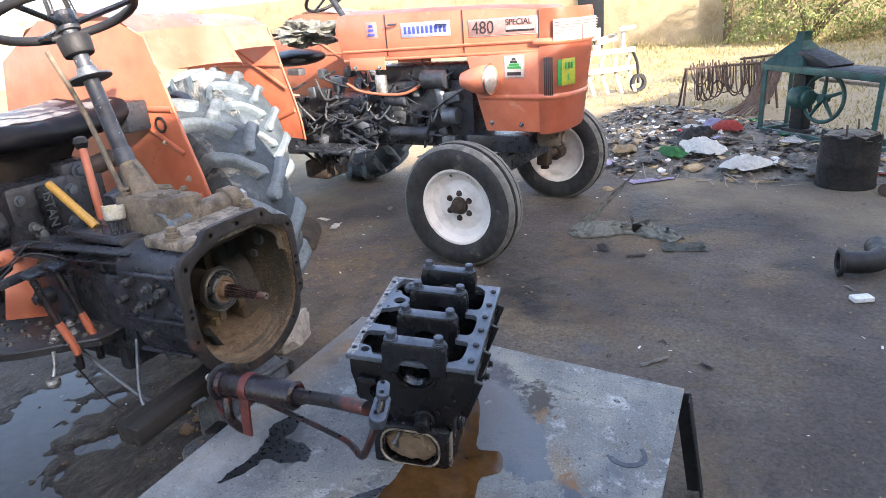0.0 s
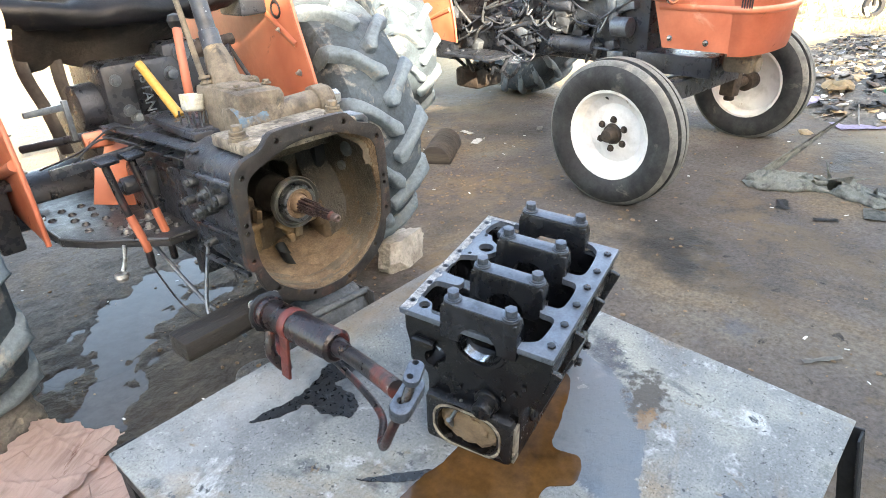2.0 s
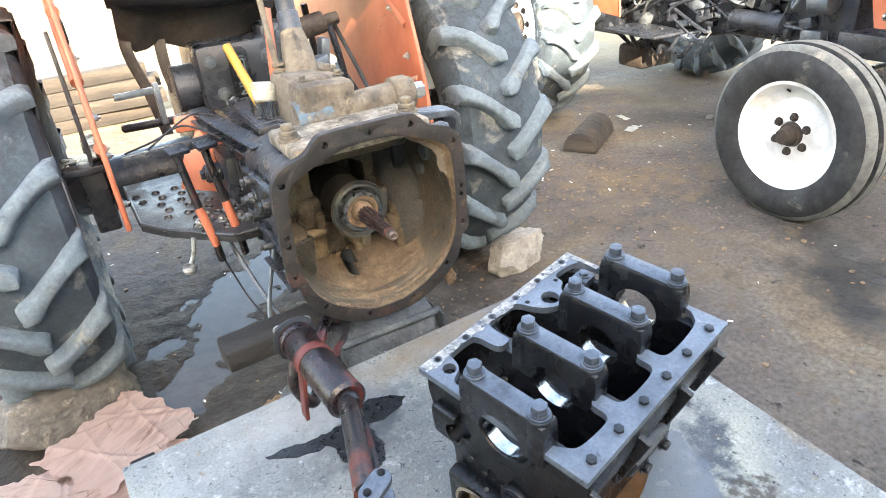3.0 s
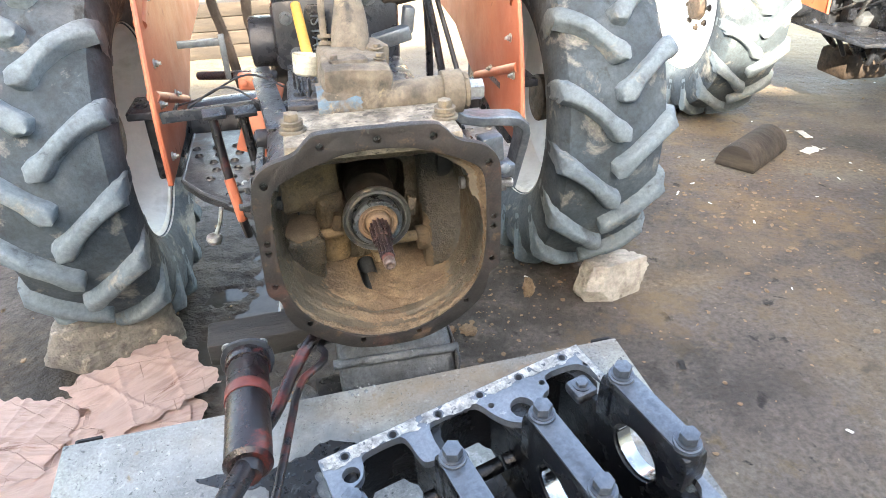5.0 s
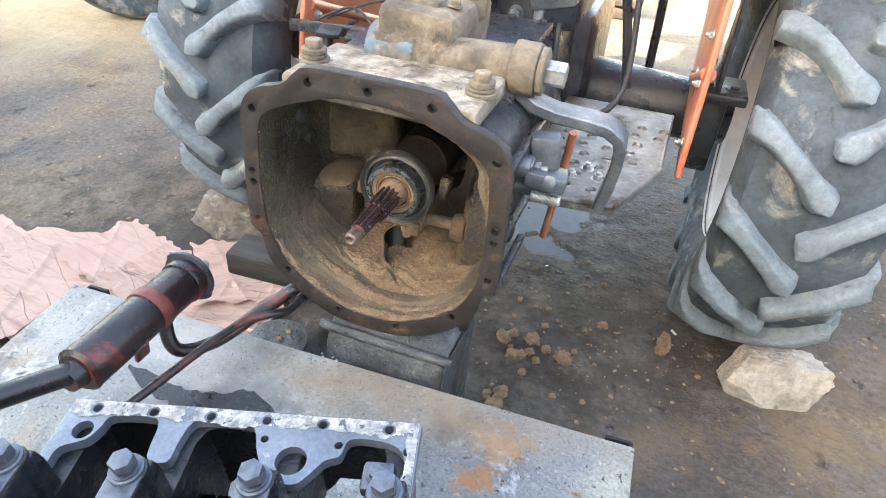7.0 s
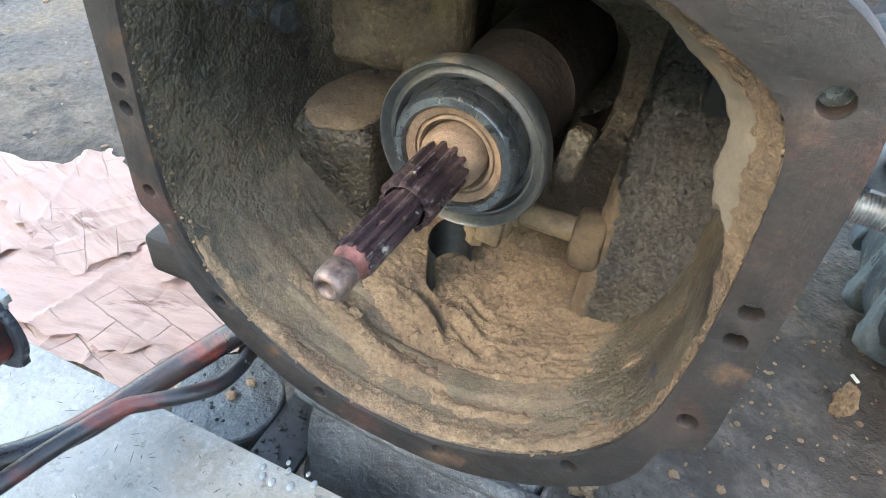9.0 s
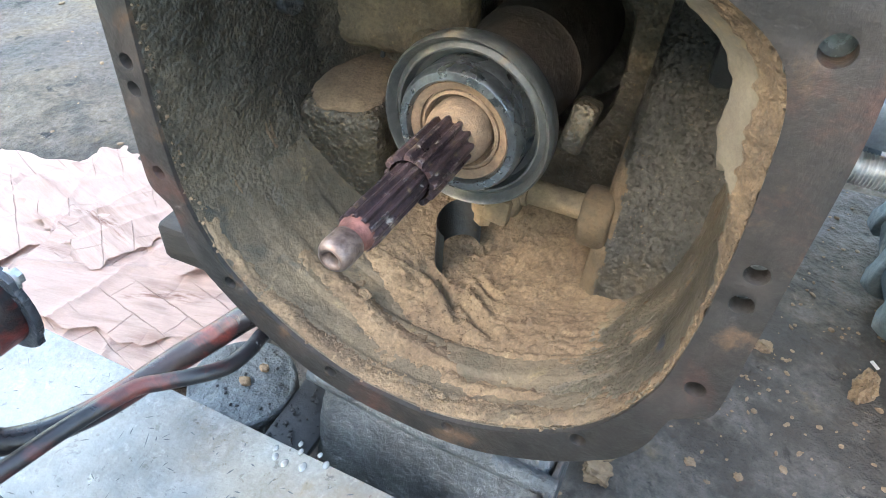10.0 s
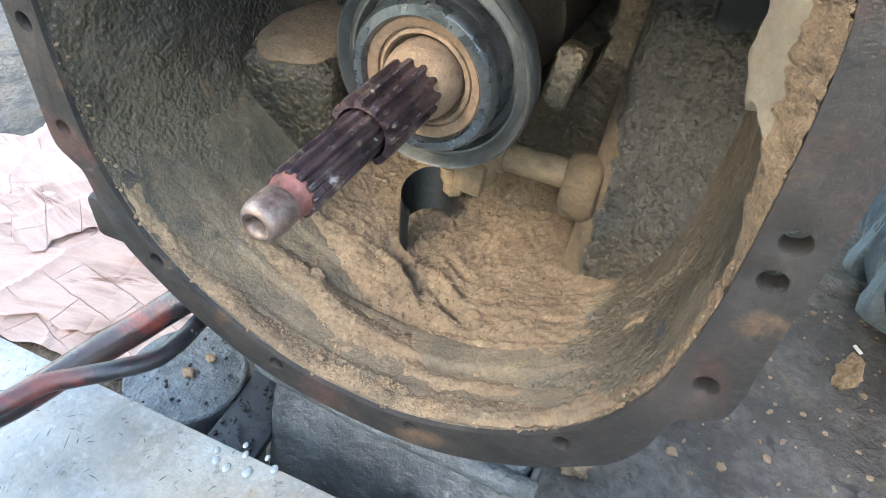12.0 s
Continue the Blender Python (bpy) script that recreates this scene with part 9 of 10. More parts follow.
for idx, mt in enumerate(LITTER):
    bm = B()
    rng = random.Random(60 + idx)
    for i in range({0: 46, 1: 130, 2: 90, 3: 95, 8: 90}.get(idx, 4)):
        x, y = heap_spot(rng)
        w = rng.uniform(0.06, 0.2) * (0.8 if idx == 0 else 1)
        crumple(bm, pose(x, y, heap_top(x, y) - 0.004, rng.uniform(-16, 16), rng.uniform(-16, 16), rng.uniform(0, 360)), w, w * rng.uniform(0.35, 0.9), i + idx * 200, w * rng.uniform(0.12, 0.4), 5)
    for i in range({0: 170, 1: 300, 2: 180, 3: 300, 8: 260}.get(idx, 3)):
        x, y = heap_spot(rng)
        if idx in (0, 8) and rng.random() < 0.6:
            x, y = rng.gauss(6.2, 0.45), rng.gauss(0.1, 0.22)
        r = rng.uniform(0.008, 0.026)
        lump(bm, (x, y, max(0.0, heap_top(x, y)) + r * 0.2), (r * rng.uniform(0.8, 2.2), r, r * rng.uniform(0.3, 0.8)), i, 0.5, 2, 1, (rng.uniform(-30, 30), rng.uniform(-30, 30), rng.uniform(0, 360)), True)
    bmesh.ops.solidify(bm, geom=[f for f in bm.faces if any(e.is_boundary for e in f.edges)], thickness=0.0)
    tagged(part("rubbish", bm, mt, None, "heaped rubbish, paper, rags and rubble on the earth", sharp=30), "", "rubbish", kind="stuff")
bm = B()
rng = random.Random(71)
for i in range(110):
    x, y = heap_spot(rng) if i > 12 else (rng.uniform(4.5, 4.8), rng.uniform(-1.5, 0))
    a, ln = rng.uniform(0, 6.28), rng.uniform(0.08, 0.34)
    p = [Vector((x + q * ln * math.cos(a), y + q * ln * math.sin(a), 0)) for q in (-0.5, 0.1, 0.5)]
    for v in p:
        v.z = max(0.0, heap_top(v.x, v.y)) + rng.uniform(0.006, 0.03)
    tube(bm, p, rng.uniform(0.002, 0.007), 5)
tagged(part("sticks", bm, LITTER[1], None, "broken dry sticks lying on the rubbish heap"), "", "sticks", kind="stuff")
for x, y, w, h, z, rot, mt, lb, nm in (
        (5.42, -0.68, 0.66, 0.42, 0.07, 20, LITTER[0], "torn white plastic sheet on the rubbish heap", "plastic_sheet"),
        (4.87, -1.12, 0.46, 0.34, 0.09, -60, LITTER[0], "crumpled white plastic bag on the rubbish heap", "plastic_bag"),
        (5.2, -0.42, 0.4, 0.22, 0.1, 35, LITTER[5], "squashed green plastic bottle on the rubbish heap", "bottle"),
        (6.2, -0.84, 0.36, 0.26, 0.12, 50, LITTER[4], "red plastic bag on the rubbish heap", "plastic_bag"),
        (6.0, -0.55, 0.46, 0.36, 0.12, -30, LITTER[3], "dark grey sack on the rubbish heap", "sack"),
        (6.55, -0.66, 0.4, 0.3, 0.14, -10, LITTER[6], "pale lilac plastic bag on the rubbish heap", "plastic_bag"),
        (6.85, -0.42, 0.3, 0.16, 0.04, 70, LITTER[0], "small white paper on the rubbish heap", "paper"),
        (4.96, -0.25, 0.2, 0.15, 0.03, -20, LITTER[1], "small grey printed box on the rubbish heap", "box"),
        (5.28, 0.05, 0.36, 0.26, 0.03, 15, LITTER[8], "tan torn cardboard on the rubbish heap", "cardboard"),
        (4.65, -1.2, 0.4, 0.07, 0.015, -80, LITTER[8], "pale flat strip beside the rubbish heap", "strip"),
        (5.35, -1.5, 0.3, 0.16, 0.06, 10, LITTER[1], "grey crumpled paper on the rubbish heap", "paper"),
        (6.0, -1.45, 0.26, 0.15, 0.05, 70, LITTER[0], "dirty white paper on the rubbish heap", "paper"),
        (4.2, -0.05, 0.16, 0.1, 0.02, 30, LITTER[8], "pale flat chip on the earth", "chip")):
    bm = B()
    crumple(bm, Matrix(), w, h, x * 9 + y, 0.3 * min(w, h) if h > 0.1 else 0.01, 14, z * 0.6)
    bmesh.ops.solidify(bm, geom=bm.faces[:], thickness=0.003)
    tagged(part(nm, bm, mt, None, lb, sharp=50, m=pose(x, y, max(0.0, heap_top(x, y) - 0.012), 0, 0, rot)), "", "litter")


# ---- bush by the wall ----
def build_bush():
    t = thing("bush", "sunlit leafy bush against the boundary wall", "bush", pose(20.6, -1.7, 0))
    rng = random.Random(2)
    bm = B()
    for i in range(9):
        a = rng.uniform(0, 6.28)
        tube(bm, [(0, 0, 0), (0.5 * math.cos(a), 0.6 * math.sin(a), 0.8), (0.9 * math.cos(a), 1.6 * math.sin(a), rng.uniform(1.2, 2.2))], [0.06, 0.03, 0.012], 7)
    part("stems", bm, M_BARK, t)
    bm = B()
    for i in range(9000):
        a, q = rng.uniform(0, 6.28), rng.random() ** 0.5
        c = Vector((1.0 * q * math.cos(a), 2.3 * q * math.sin(a), rng.uniform(0.15, 2.6) * (1.15 - 0.4 * q)))
        c += Vector((0.3, 0.3, 0.3)) * noise.noise(c * 1.7)
        r = rng.uniform(0.03, 0.065)
        m = Matrix.Translation(c) @ Euler((rng.uniform(0, 6), rng.uniform(0, 6), rng.uniform(0, 6))).to_matrix().to_4x4()
        vs = [bm.verts.new(m @ Vector(p)) for p in ((-r, 0, 0), (0, -r * 0.4, 0.01), (r, 0, 0), (0, r * 0.4, 0.01))]
        bm.faces.new(vs)
    tagged(part("leaves", bm, M_LEAF, t, "small green leaves"), kind="stuff")


build_bush()
bm = B()
box(bm, (0, 0, 0), (0.22, 0.22, 2.6), bev=0.02)
tagged(part("gate_post", bm, M_BARK, None, "brown post standing at the boundary wall", m=pose(22.1, 0.6, 1.3)), "", "post")
bm = B()
rng = random.Random(17)
blades, tris = [], []
for i in range(42000):
    x = 6.9 + 15.3 * rng.random() ** 1.5
    y = rng.uniform(-6, 7)
    if x < 8.8 and y > -0.9 - 0.5 * (8.8 - x):
        continue
    if noise.noise(Vector((x * 1.1, y * 1.1, 0))) < rng.uniform(-0.6, 0.25):
        continue
    h = rng.uniform(0.015, 0.07) * (1 + 0.06 * (x - 8.8))
    if x > 21.3:
        h *= rng.uniform(1, 4.5)
    a, w = rng.uniform(0, 3.14), rng.uniform(0.004, 0.012) * (1 + 0.06 * (x - 8.8))
    lx, ly = rng.uniform(-0.7, 0.7) * h, rng.uniform(-0.7, 0.7) * h
    n0 = len(blades)
    blades += [(x - w * math.cos(a), y - w * math.sin(a), -0.005), (x + w * math.cos(a), y + w * math.sin(a), -0.005), (x + lx, y + ly, h)]
    tris.append((n0, n0 + 1, n0 + 2))
grass_mesh = bpy.data.meshes.new("dry_grass")
grass_mesh.from_pydata(blades, [], tris)
bm.from_mesh(grass_mesh)
bpy.data.meshes.remove(grass_mesh)
tagged(part("dry_grass", bm, M_GRASS, None, "short dry sunlit grass in front of the wall"), "", "grass", kind="stuff")


# ---- second tractor ----
def build_tractor_two():
    t = thing("parked_tractor", "complete orange tractor with white wheel rims parked behind", "tractor", pose(3.1, 0.36, 0, 0, 0, -4))
    YZ = Matrix(((0, 0, 1, 0), (1, 0, 0, 0), (0, 1, 0, 0), (0, 0, 0, 1)))
    for s in (-1, 1):
        front_wheel(t, (s * 0.83, 0.0, 0.392), s, 20 * s, 0.41, 0.2, 0.24)
        rear_wheel(t, (s * 0.88, 2.2, 0.655), s, turn=5)
        fender(t, s, 0.98)
        bm = B()
        box(bm, (s * 0.57, 0.02, 0.43), (0.11, 0.1, 0.2), (0, s * 8, 0), 0.015)
        cyl(bm, (s * 0.57, 0.02, 0.3), (s * 0.56, 0.02, 0.62), 0.035, seg=18, bev=0.005)
        cyl(bm, (s * 0.57, 0.02, 0.4), (s * 0.78, 0, 0.405), 0.035, seg=18)
        part("steering_knuckle", bm, M_HUB, t)
        bm = B()
        tube(bm, [(s * 0.5, 0.12, 0.5), (s * 0.3, 0.18, 0.52), (0, 0.2, 0.52)], 0.014, 8)
        part("tie_rod", bm, M_BLACK, t)
        # hood side panel
        bm = B()
        prism(bm, [(0.195, 1.28), (1.28, 1.26), (1.34, 1.5), (1.3, 1.6), (0.0, 1.57), (-0.33, 1.54), (-0.33, 1.3), (0.195, 1.285)], 0.012, Matrix.Translation((s * 0.3 - 0.006, 0, 0)) @ YZ, 0.003)
        part("hood_side", bm, M_ORANGE2, t)
        bm = B()
        prism(bm, [(-0.33, 0.775), (0.065, 0.775), (0.13, 1.0), (0.195, 1.27), (-0.33, 1.29)], 0.012, Matrix.Translation((s * 0.31 - 0.006, 0, 0)) @ YZ, 0.003)
        part("nose_side", bm, M_ORANGE2, t)
        for z0, y0, y1 in ((1.29, -0.33, 1.28), (1.355, -0.33, 1.28), (0.985, -0.33, 0.12)):
            bm = B()
            tube(bm, [(s * 0.305, y0, z0), (s * 0.305, y1, z0 - 0.01 * (y1 - y0))], 0.011, 8)
            part("pressed_line", bm, M_ORANGE2, t)
        for y0, z0, z1 in ((-0.335, 0.79, 1.54), (0.215, 1.3, 1.575), (0.86, 1.3, 1.585)):
            bm = B()
            box(bm, (s * 0.3075, y0, (z0 + z1) / 2), (0.006, 0.007, z1 - z0), bev=0.001)
            part("panel_seam", bm, M_DARKLET, t, "dark gap between two hood panels")
        bm = B()
        box(bm, (s * 0.312, 1.055, 1.25), (0.012, 0.33, 0.09), bev=0.003)
        part("hood_skirt", bm, M_ORANGE2, t)
        for y, z in ((0.02, 0.83), (-0.2, 0.82), (1.17, 1.22), (0.94, 1.22)):
            bm = B()
            hexbolt(bm, (s * 0.317, y, z), (s, 0, 0), 0.012, 0.008)
            part("panel_bolt", bm, M_BRIGHT, t)
        # headlight pod
        lamp = new("headlight")
        lamp.parent = t
        bm = B()
        lathe(bm, [(0.0, 0.24), (0.05, 0.21), (0.085, 0.12), (0.1, 0.0), (0.095, -0.01), (0.0, 0.02)], Matrix.Translation((s * 0.42, -0.035, 1.13)) @ pose(0, 0, 0, -90, 0, 0), 32)
        box(bm, (s * 0.35, 0.03, 1.07), (0.1, 0.06, 0.05), bev=0.01)
        part("shell", bm, M_ORANGE2, lamp)
        bm = B()
        lathe(bm, [(0.0, -0.036), (0.05, -0.03), (0.086, -0.012), (0.092, -0.004)], Matrix.Translation((s * 0.42, -0.035, 1.13)) @ pose(0, 0, 0, -90, 0, 0), 32)
        part("lens", bm, M_GLASS, lamp, "clear lamp glass")
        bm = B()
        lathe(bm, [(0.09, 0.0), (0.1, -0.004), (0.105, 0.004), (0.1, 0.012)], Matrix.Translation((s * 0.42, -0.04, 1.13)) @ pose(0, 0, 0, -90, 0, 0), 32, True)
        part("chrome_ring", bm, M_BRIGHT, lamp, "chrome lamp ring")
    # hood top and nose
    bm = B()
    rows = []
    for y, w, z in ((-0.36, 0.27, 1.54), (-0.3, 0.295, 1.565), (0.2, 0.305, 1.6), (1.3, 0.305, 1.63)):
        rows.append([bm.verts.new((x * w, y, z - 0.05 * abs(x) ** 3)) for x in (-1, -0.8, -0.4, 0, 0.4, 0.8, 1)])
    for a, b in zip(rows, rows[1:]):
        for i in range(6):
            bm.faces.new((a[i], a[i + 1], b[i + 1], b[i]))
    bmesh.ops.solidify(bm, geom=bm.faces[:], thickness=0.012)
    part("hood_top", bm, M_ORANGE2, t, "sun-bleached orange hood top")
    def rake(z):
        return 0.58 + 0.42 * max(0.0, min(1.0, (z - 0.76) / 0.7))

    plan = [(0.315 * math.sin(a), -0.33 - 0.24 * max(0.0, math.cos(a)) ** 0.8) for a in np.linspace(-math.pi / 2, math.pi / 2, 25)]
    bm = B()
    rows = []
    for z, k in ((0.76, 0.93), (0.8, 0.99), (0.95, 1.0), (1.3, 1.0), (1.315, 0.985), (1.5, 0.96), (1.545, 0.9)):
        rows.append([bm.verts.new((x * (0.98 if z > 1.31 else 1), -0.33 + (y + 0.33) * k * rake(z), z)) for x, y in plan])
    for p, q in zip(rows, rows[1:]):
        for i in range(24):
            bm.faces.new((p[i], p[i + 1], q[i + 1], q[i]))
    bmesh.ops.solidify(bm, geom=bm.faces[:], thickness=0.015)
    part("nose", bm, M_ORANGE2, t, "rounded orange nose panel")

    # pressed mouldings that run round the nose
    for z0, back in ((1.0, 0.1), (1.345, -0.3)):
        ring = [(-0.312, back)] + [(x, -0.33 + (y + 0.33) * rake(z0)) for x, y in plan] + [(0.312, back)]
        bm = B()
        rows = []
        for dz, o in ((-0.022, -0.004), (-0.014, 0.008), (0.0, 0.013), (0.014, 0.009), (0.024, -0.004)):
            rows.append([bm.verts.new((x + o * x / 0.315, y - o * max(0.0, -(y + 0.33) / 0.24), z0 + dz)) for x, y in ring])
        for p, q in zip(rows, rows[1:]):
            for i in range(len(ring) - 1):
                bm.faces.new((p[i], p[i + 1], q[i + 1], q[i]))
        part("moulding", bm, M_ORANGE2, t, sharp=60)

    def on_nose(a, z, w, h, d, material, name, parent, out=0.006, label=""):
        x, y = 0.315 * math.sin(a), -0.33 - 0.24 * math.cos(a) ** 0.8 * rake(z)
        dx, dy = 0.315 * math.cos(a), 0.192 * math.cos(a) ** -0.2 * math.sin(a) * rake(z)
        bm = B()
        box(bm, (0, -out, 0), (w, d, h), bev=0.001)
        return part(name, bm, material, parent, label, m=pose(x, y, z, 0, 0, math.degrees(math.atan2(dy, dx))))

    for sa in (-1.0, -0.62, -0.2, 0.2, 0.62, 1.0):
        on_nose(sa, 1.41, 0.115, 0.13, 0.006, M_WHITELET, "grille_backing", t, 0.004)
        for i in range(7):
            on_nose(sa, 1.36 + 0.0165 * i, 0.1, 0.005, 0.01, M_LITE, "grille_louvre", t, 0.01)
    for i in range(5):
        for sa in (-1, 1):
            on_nose(sa * (1.2 + 0.055 * i), 1.13, 0.007, 0.24, 0.01, M_DARKLET, "grille_slot", t, 0.003)
    pl = new("number_plate")
    pl.parent = t
    on_nose(-0.72, 1.15, 0.12, 0.165, 0.006, M_PLATEY, "plate", pl, 0.008, "yellow plate")
    on_nose(-1.0, 1.15, 0.025, 0.16, 0.006, M_PLATEG, "green_band", pl, 0.008)
    for z in (1.19, 1.115):
        for i in range(3):
            on_nose(-0.82 + 0.1 * i, z, 0.016, 0.04, 0.004, M_PLATEG, "bar", pl, 0.013)
    # lettering and badges on the visible side
    sx = -0.3075
    SIDE = Matrix(((0, 0, -1, 0), (-1, 0, 0, 0), (0, 1, 0, 0), (0, 0, 0, 1)))

    def badge(y, z, w, h, material, name, dx=0.0):
        bm = B()
        box(bm, (sx - dx, y, z), (0.004, w, h), bev=0.001)
        return part(name, bm, material, t)

    b1 = badge(-0.08, 1.452, 0.5, 0.108, M_WHITELET, "name_strip")
    badge(-0.08, 1.452, 0.485, 0.094, M_LITE, "name_panel", 0.003)
    text("numerals", "480", 0.112, Matrix.Translation((sx - 0.006, 0.06, 1.45)) @ SIDE, M_DARKLET, b1, 0.0015)
    text("word", "SPECIAL", 0.052, Matrix.Translation((sx - 0.006, -0.2, 1.477)) @ SIDE, M_DARKLET, b1, 0.0015)
    badge(-0.21, 1.44, 0.2, 0.018, M_WHITELET, "word_bar", 0.006)
    badge(-0.21, 1.426, 0.2, 0.012, M_DARKLET, "word_bar", 0.006)
    badge(0.52, 1.468, 0.41, 0.1, M_WHITELET, "maker_strip")
    badge(0.52, 1.468, 0.395, 0.085, M_BLUEPALE, "maker_panel", 0.003)
    for i in range(10):
        badge(0.52 - 0.165 + 0.0366 * i, 1.468, 0.022, 0.05, M_BLUELET, "maker_bar", 0.005)
    badge(0.99, 1.485, 0.1, 0.115, M_LITE, "emblem_panel")
    for i, z in enumerate((1.455, 1.485, 1.515)):
        badge(0.99, z, 0.06 - 0.012 * i, 0.018, M_BLUELET, "emblem_leaf", 0.004)
    badge(-0.16, 1.2, 0.15, 0.15, M_LITE, "club_panel", 0.008)
    badge(-0.16, 1.2, 0.135, 0.135, M_WHITELET, "club_field", 0.01)
    for i in range(4):
        badge(-0.16, 1.195 + 0.018 * i, 0.1 - 0.024 * i, 0.016, M_PLATEG if i in (0, 1) else M_DARKLET, "club_leaf", 0.012)
    badge(-0.16, 1.155, 0.1, 0.022, M_DARKLET, "club_bar", 0.012)
    bm = B()
    tube(bm, [(sx - 0.012, 0.33, 1.49), (sx - 0.02, 0.42, 1.495)], 0.008, 8)
    part("hood_latch", bm, M_BRIGHT, t)
    bm = B()
    tube(bm, [(sx - 0.012, 0.75, 1.515), (sx - 0.02, 0.82, 1.515)], 0.008, 8)
    part("hood_latch", bm, M_BRIGHT, t)
    # engine and frame under the hood
    bm = B()
    box(bm, (0, 0.72, 0.86), (0.34, 0.95, 0.5), bev=0.03)
    box(bm, (0, 0.72, 1.14), (0.26, 0.85, 0.16), bev=0.03)
    part("engine", bm, M_BLACK, t, "oily black engine")
    bm = B()
    box(bm, (0, 1.55, 0.78), (0.34, 0.8, 0.42), bev=0.04)
    box(bm, (0, 2.2, 0.72), (0.45, 0.5, 0.46), bev=0.05)
    cyl(bm, (-0.64, 2.2, 0.66), (0.64, 2.2, 0.66), 0.1, seg=24)
    part("transmission", bm, M_BLACK, t)
    bm = B()
    box(bm, (0, 0.05, 0.66), (0.42, 0.5, 0.12), bev=0.01)
    box(bm, (0, 0.0, 0.52), (1.05, 0.1, 0.12), bev=0.015)
    part("front_axle", bm, M_BLACK, t)
    bm = B()
    box(bm, (-0.04, -0.3, 0.7), (0.17, 0.16, 0.13), (0, 0, 6), 0.02)
    cyl(bm, (-0.04, -0.4, 0.68), (-0.04, -0.2, 0.68), 0.045, seg=20, bev=0.006)
    part("axle_bracket", bm, M_STEERBOX, t, "worn pale casting in front of the axle")
    for nm, p0, p1, r, mt in (("fuel_filter", (-0.24, 1.0, 1.02), (-0.24, 1.0, 1.16), 0.045, M_ZINC), ("oil_filter", (-0.24, 0.45, 0.86), (-0.24, 0.33, 0.86), 0.06, M_STEEL), ("starter", (-0.22, 0.6, 0.72), (-0.22, 0.95, 0.72), 0.055, M_BLACK), ("generator", (-0.22, 0.42, 1.12), (-0.22, 0.62, 1.12), 0.07, M_BLACK), ("injection_pump", (-0.2, 0.8, 0.98), (-0.2, 0.98, 0.98), 0.06, M_BLACK), ("air_hose", (-0.2, 0.45, 0.8), (-0.2, 0.52, 1.1), 0.04, M_STEEL)):
        bm = B()
        cyl(bm, p0, p1, r, seg=24, bev=0.008)
        part(nm, bm, mt, t)
    rng = random.Random(31)
    for i in range(96):
        bm = B()
        y = rng.uniform(0.35, 1.5) if i < 46 else rng.uniform(0.9, 1.95)
        z = rng.uniform(0.62, 1.2)
        if i % 2:
            box(bm, (-0.19, y, z), (0.08, rng.uniform(0.04, 0.14), rng.uniform(0.03, 0.1)), (rng.uniform(-20, 20), 0, 0), 0.008)
        else:
            tube(bm, [(-0.2, y, z), (-0.25, y + rng.uniform(-0.15, 0.15), z - 0.05), (-0.22, y + rng.uniform(-0.35, 0.35), z + rng.uniform(-0.2, 0.2))], rng.uniform(0.005, 0.012), 7)
        part("engine_fitting", bm, rng.choice((M_BLACK, M_BLACK, M_STEEL, M_CAP, M_GREASE)), t)
    bm = B()
    tube(bm, [(-0.26, 1.32, 1.1), (-0.28, 1.15, 1.04), (-0.27, 0.8, 1.02), (-0.24, 0.6, 1.1)], 0.011, 8)
    part("red_pipe", bm, M_ORANGE, t, "orange fuel pipe")
    for y, z in ((1.12, 0.92), (1.06, 0.92), (1.1, 0.72), (1.04, 0.72), (0.6, 0.85)):
        bm = B()
        hexbolt(bm, (-0.172, y, z), (-1, 0, 0), 0.014, 0.014)
        part("engine_bolt", bm, M_STEEL, t)
    # footplate, levers, linkage below
    bm = B()
    box(bm, (-0.34, 1.55, 0.6), (0.3, 0.5, 0.02), bev=0.004)
    part("footplate", bm, M_BLACK, t)
    for i in range(6):
        bm = B()
        tube(bm, [(-0.2 - 0.04 * i, 1.2 + 0.13 * i, 0.62), (-0.26, 1.3 + 0.1 * i, 0.45 + 0.03 * (i % 2)), (-0.22, 1.45 + 0.09 * i, 0.5)], 0.014, 8)
        part("linkage", bm, M_BLACK, t)
    bm = B()
    box(bm, (-0.05, 1.85, 0.36), (0.3, 0.26, 0.16), bev=0.03)
    part("drawbar_casting", bm, M_HUB, t)
    bm = B()
    lump(bm, (0.0, 2.1, 1.3), (0.28, 0.26, 0.07), 2, 0.06, 1.5, 3)
    part("seat", bm, M_SEAT, t)
    bm = B()
    lump(bm, (-0.2, 1.72, 1.5), (0.26, 0.2, 0.09), 8, 0.6, 2.0, 4)
    part("rag", bm, M_CLOTH, t, "grey rag lying on the dashboard")
    bm = B()
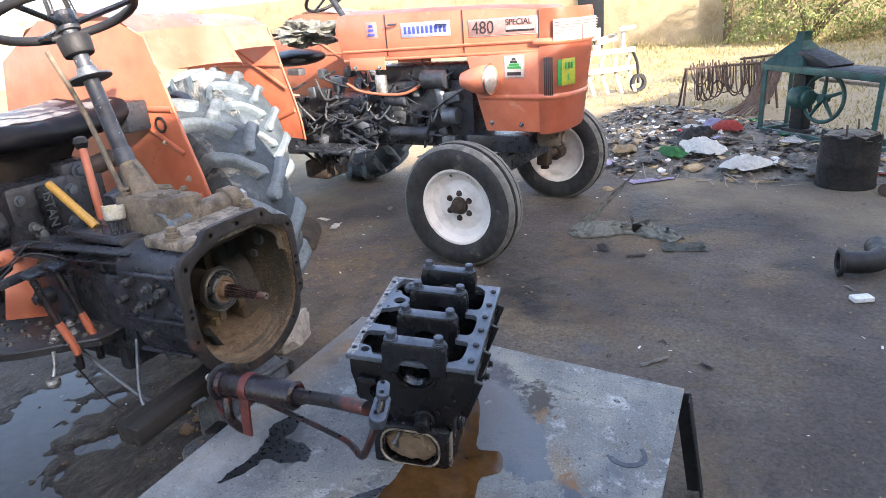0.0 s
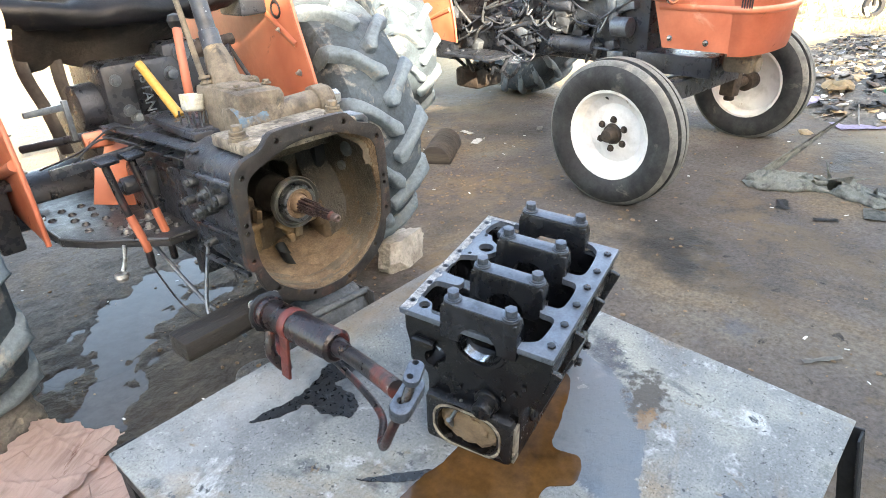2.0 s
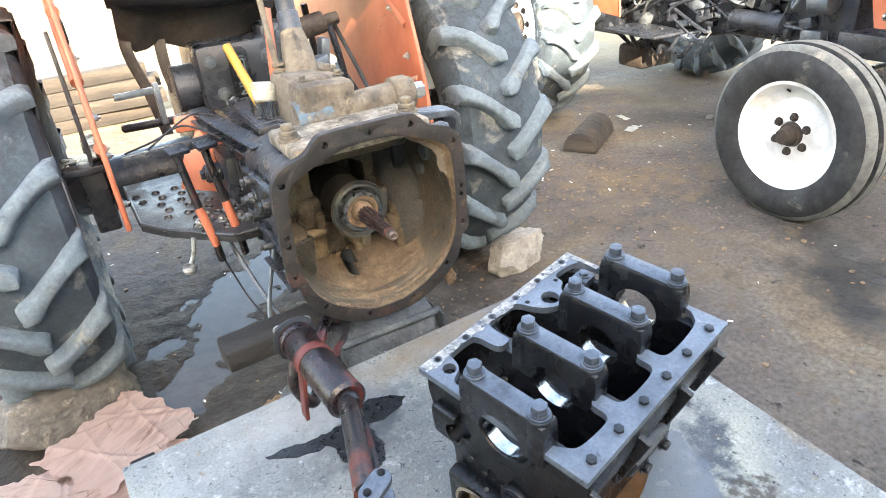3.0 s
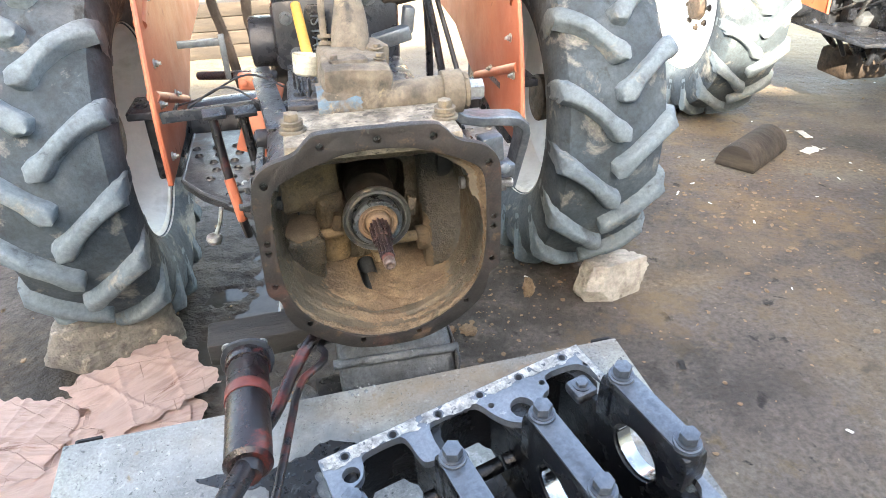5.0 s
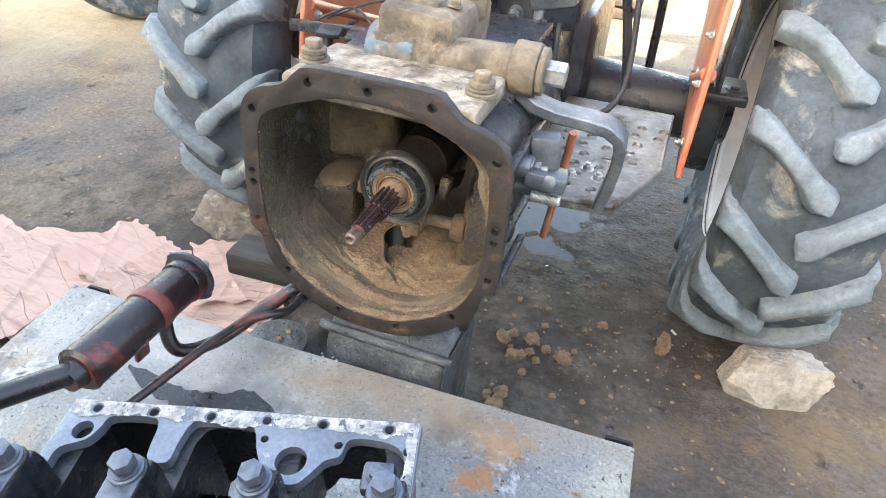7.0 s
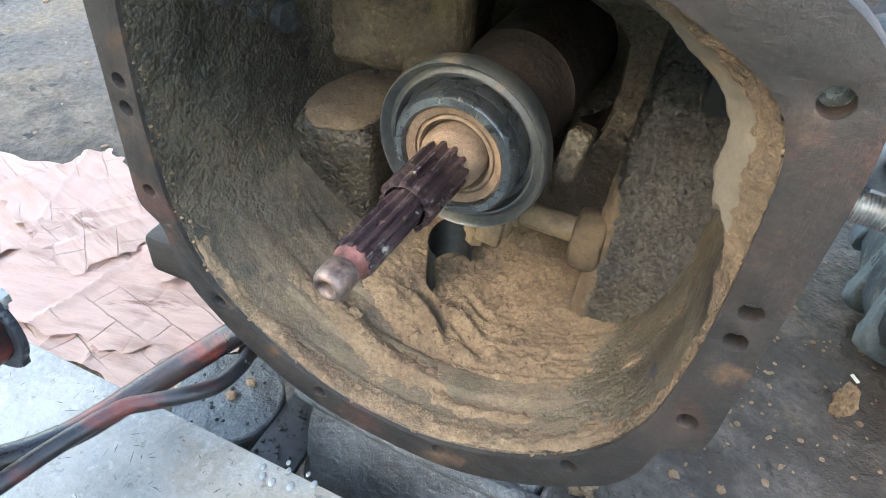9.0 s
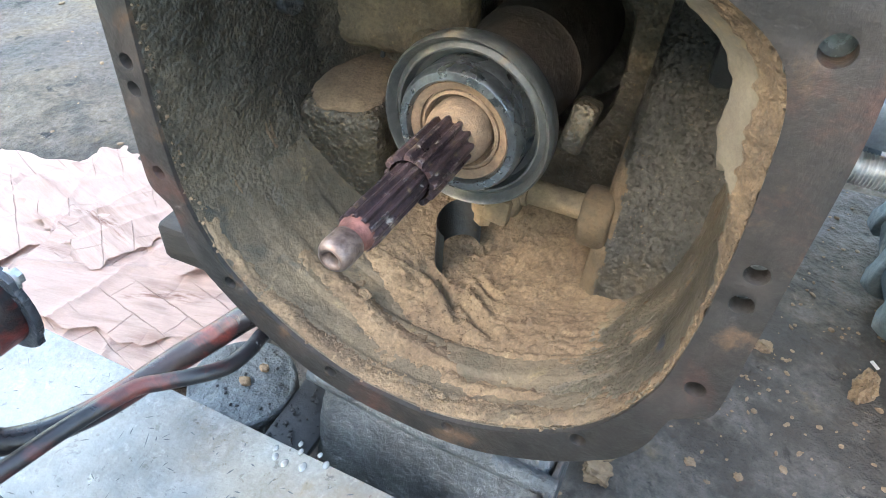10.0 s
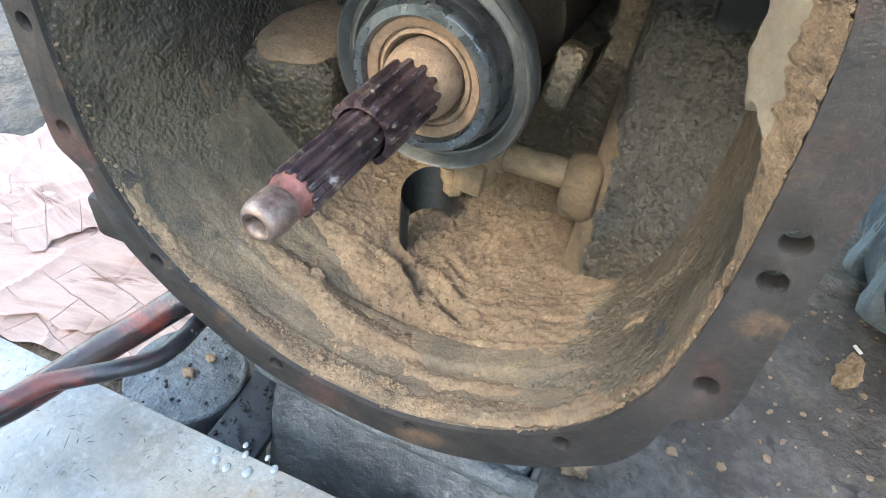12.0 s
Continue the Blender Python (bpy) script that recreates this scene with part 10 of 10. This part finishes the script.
    tube(bm, [(0, 1.35, 1.4), (0, 1.6, 1.75)], 0.025, 12)
    part("steering_column", bm, M_BLACK, t)
    wh = new("steering_wheel")
    wh.parent = t
    wh.matrix_basis = pose(0, 1.62, 1.78, -35, 0, 0)
    bm = B()
    tube(bm, [(0.21 * math.cos(a), 0.21 * math.sin(a), 0) for a in np.linspace(0, 2 * math.pi, 40, endpoint=False)], 0.014, 10, closed=True)
    part("wheel_rim", bm, M_RUBBER, wh)
    bm = B()
    tube(bm, [(-0.2, 0, 0), (0.2, 0, 0)], 0.01, 8)
    tube(bm, [(0, 0, 0), (0, 0.2, 0)], 0.01, 8)
    part("spoke", bm, M_BLACK, wh)
    return t


build_tractor_two()

# ---- wheel of a trailer standing at the back ----
tr = thing("trailer_wheel", "dusty trailer wheel with a cream rim and blue hub cap", "wheel", pose(-3.1, 2.85, 0))
front_wheel(tr, (0, 0, 0.56), 1, 0, 0.56, 0.26, 0.33)
for c in tr.children:
    for k in c.children:
        if k.name.startswith("rim"):
            k.data.materials[0] = M_RIMOLD
        if k.name.startswith("tyre"):
            k.data.materials[0] = M_TYRE
    c.matrix_basis = pose(0, 0, 0.56, 0, 0, -48) @ Matrix(((0, 0, 1, 0), (0, 1, 0, 0), (-1, 0, 0, 0), (0, 0, 0, 1)))
    bm = B()
    cyl(bm, (0, 0, 0.09), (0, 0, 0.105), 0.055, seg=28, bev=0.004)
    part("blue_cap", bm, M_BLUE, c, "blue hub cap")
bm = B()
cyl(bm, (0, 0, 0.56), (-0.6, 0.65, 0.56), 0.05, seg=16)
part("axle", bm, M_HUB, tr)

# ---- stacked timber and crates beyond ----
for i in range(7):
    bm = B()
    box(bm, (0, 0, 0), (1.6, 0.14, 0.11), bev=0.008)
    tagged(part("timber", bm, M_WOOD, None, "weathered grey timber stacked on the earth", m=pose(-0.75 + 0.05 * (i % 3), 4.9 + 0.16 * (i % 2), 0.06 + 0.115 * (i // 2), 0, 0, 4 - 3 * (i % 3))), "", "timber", "stacked timber")
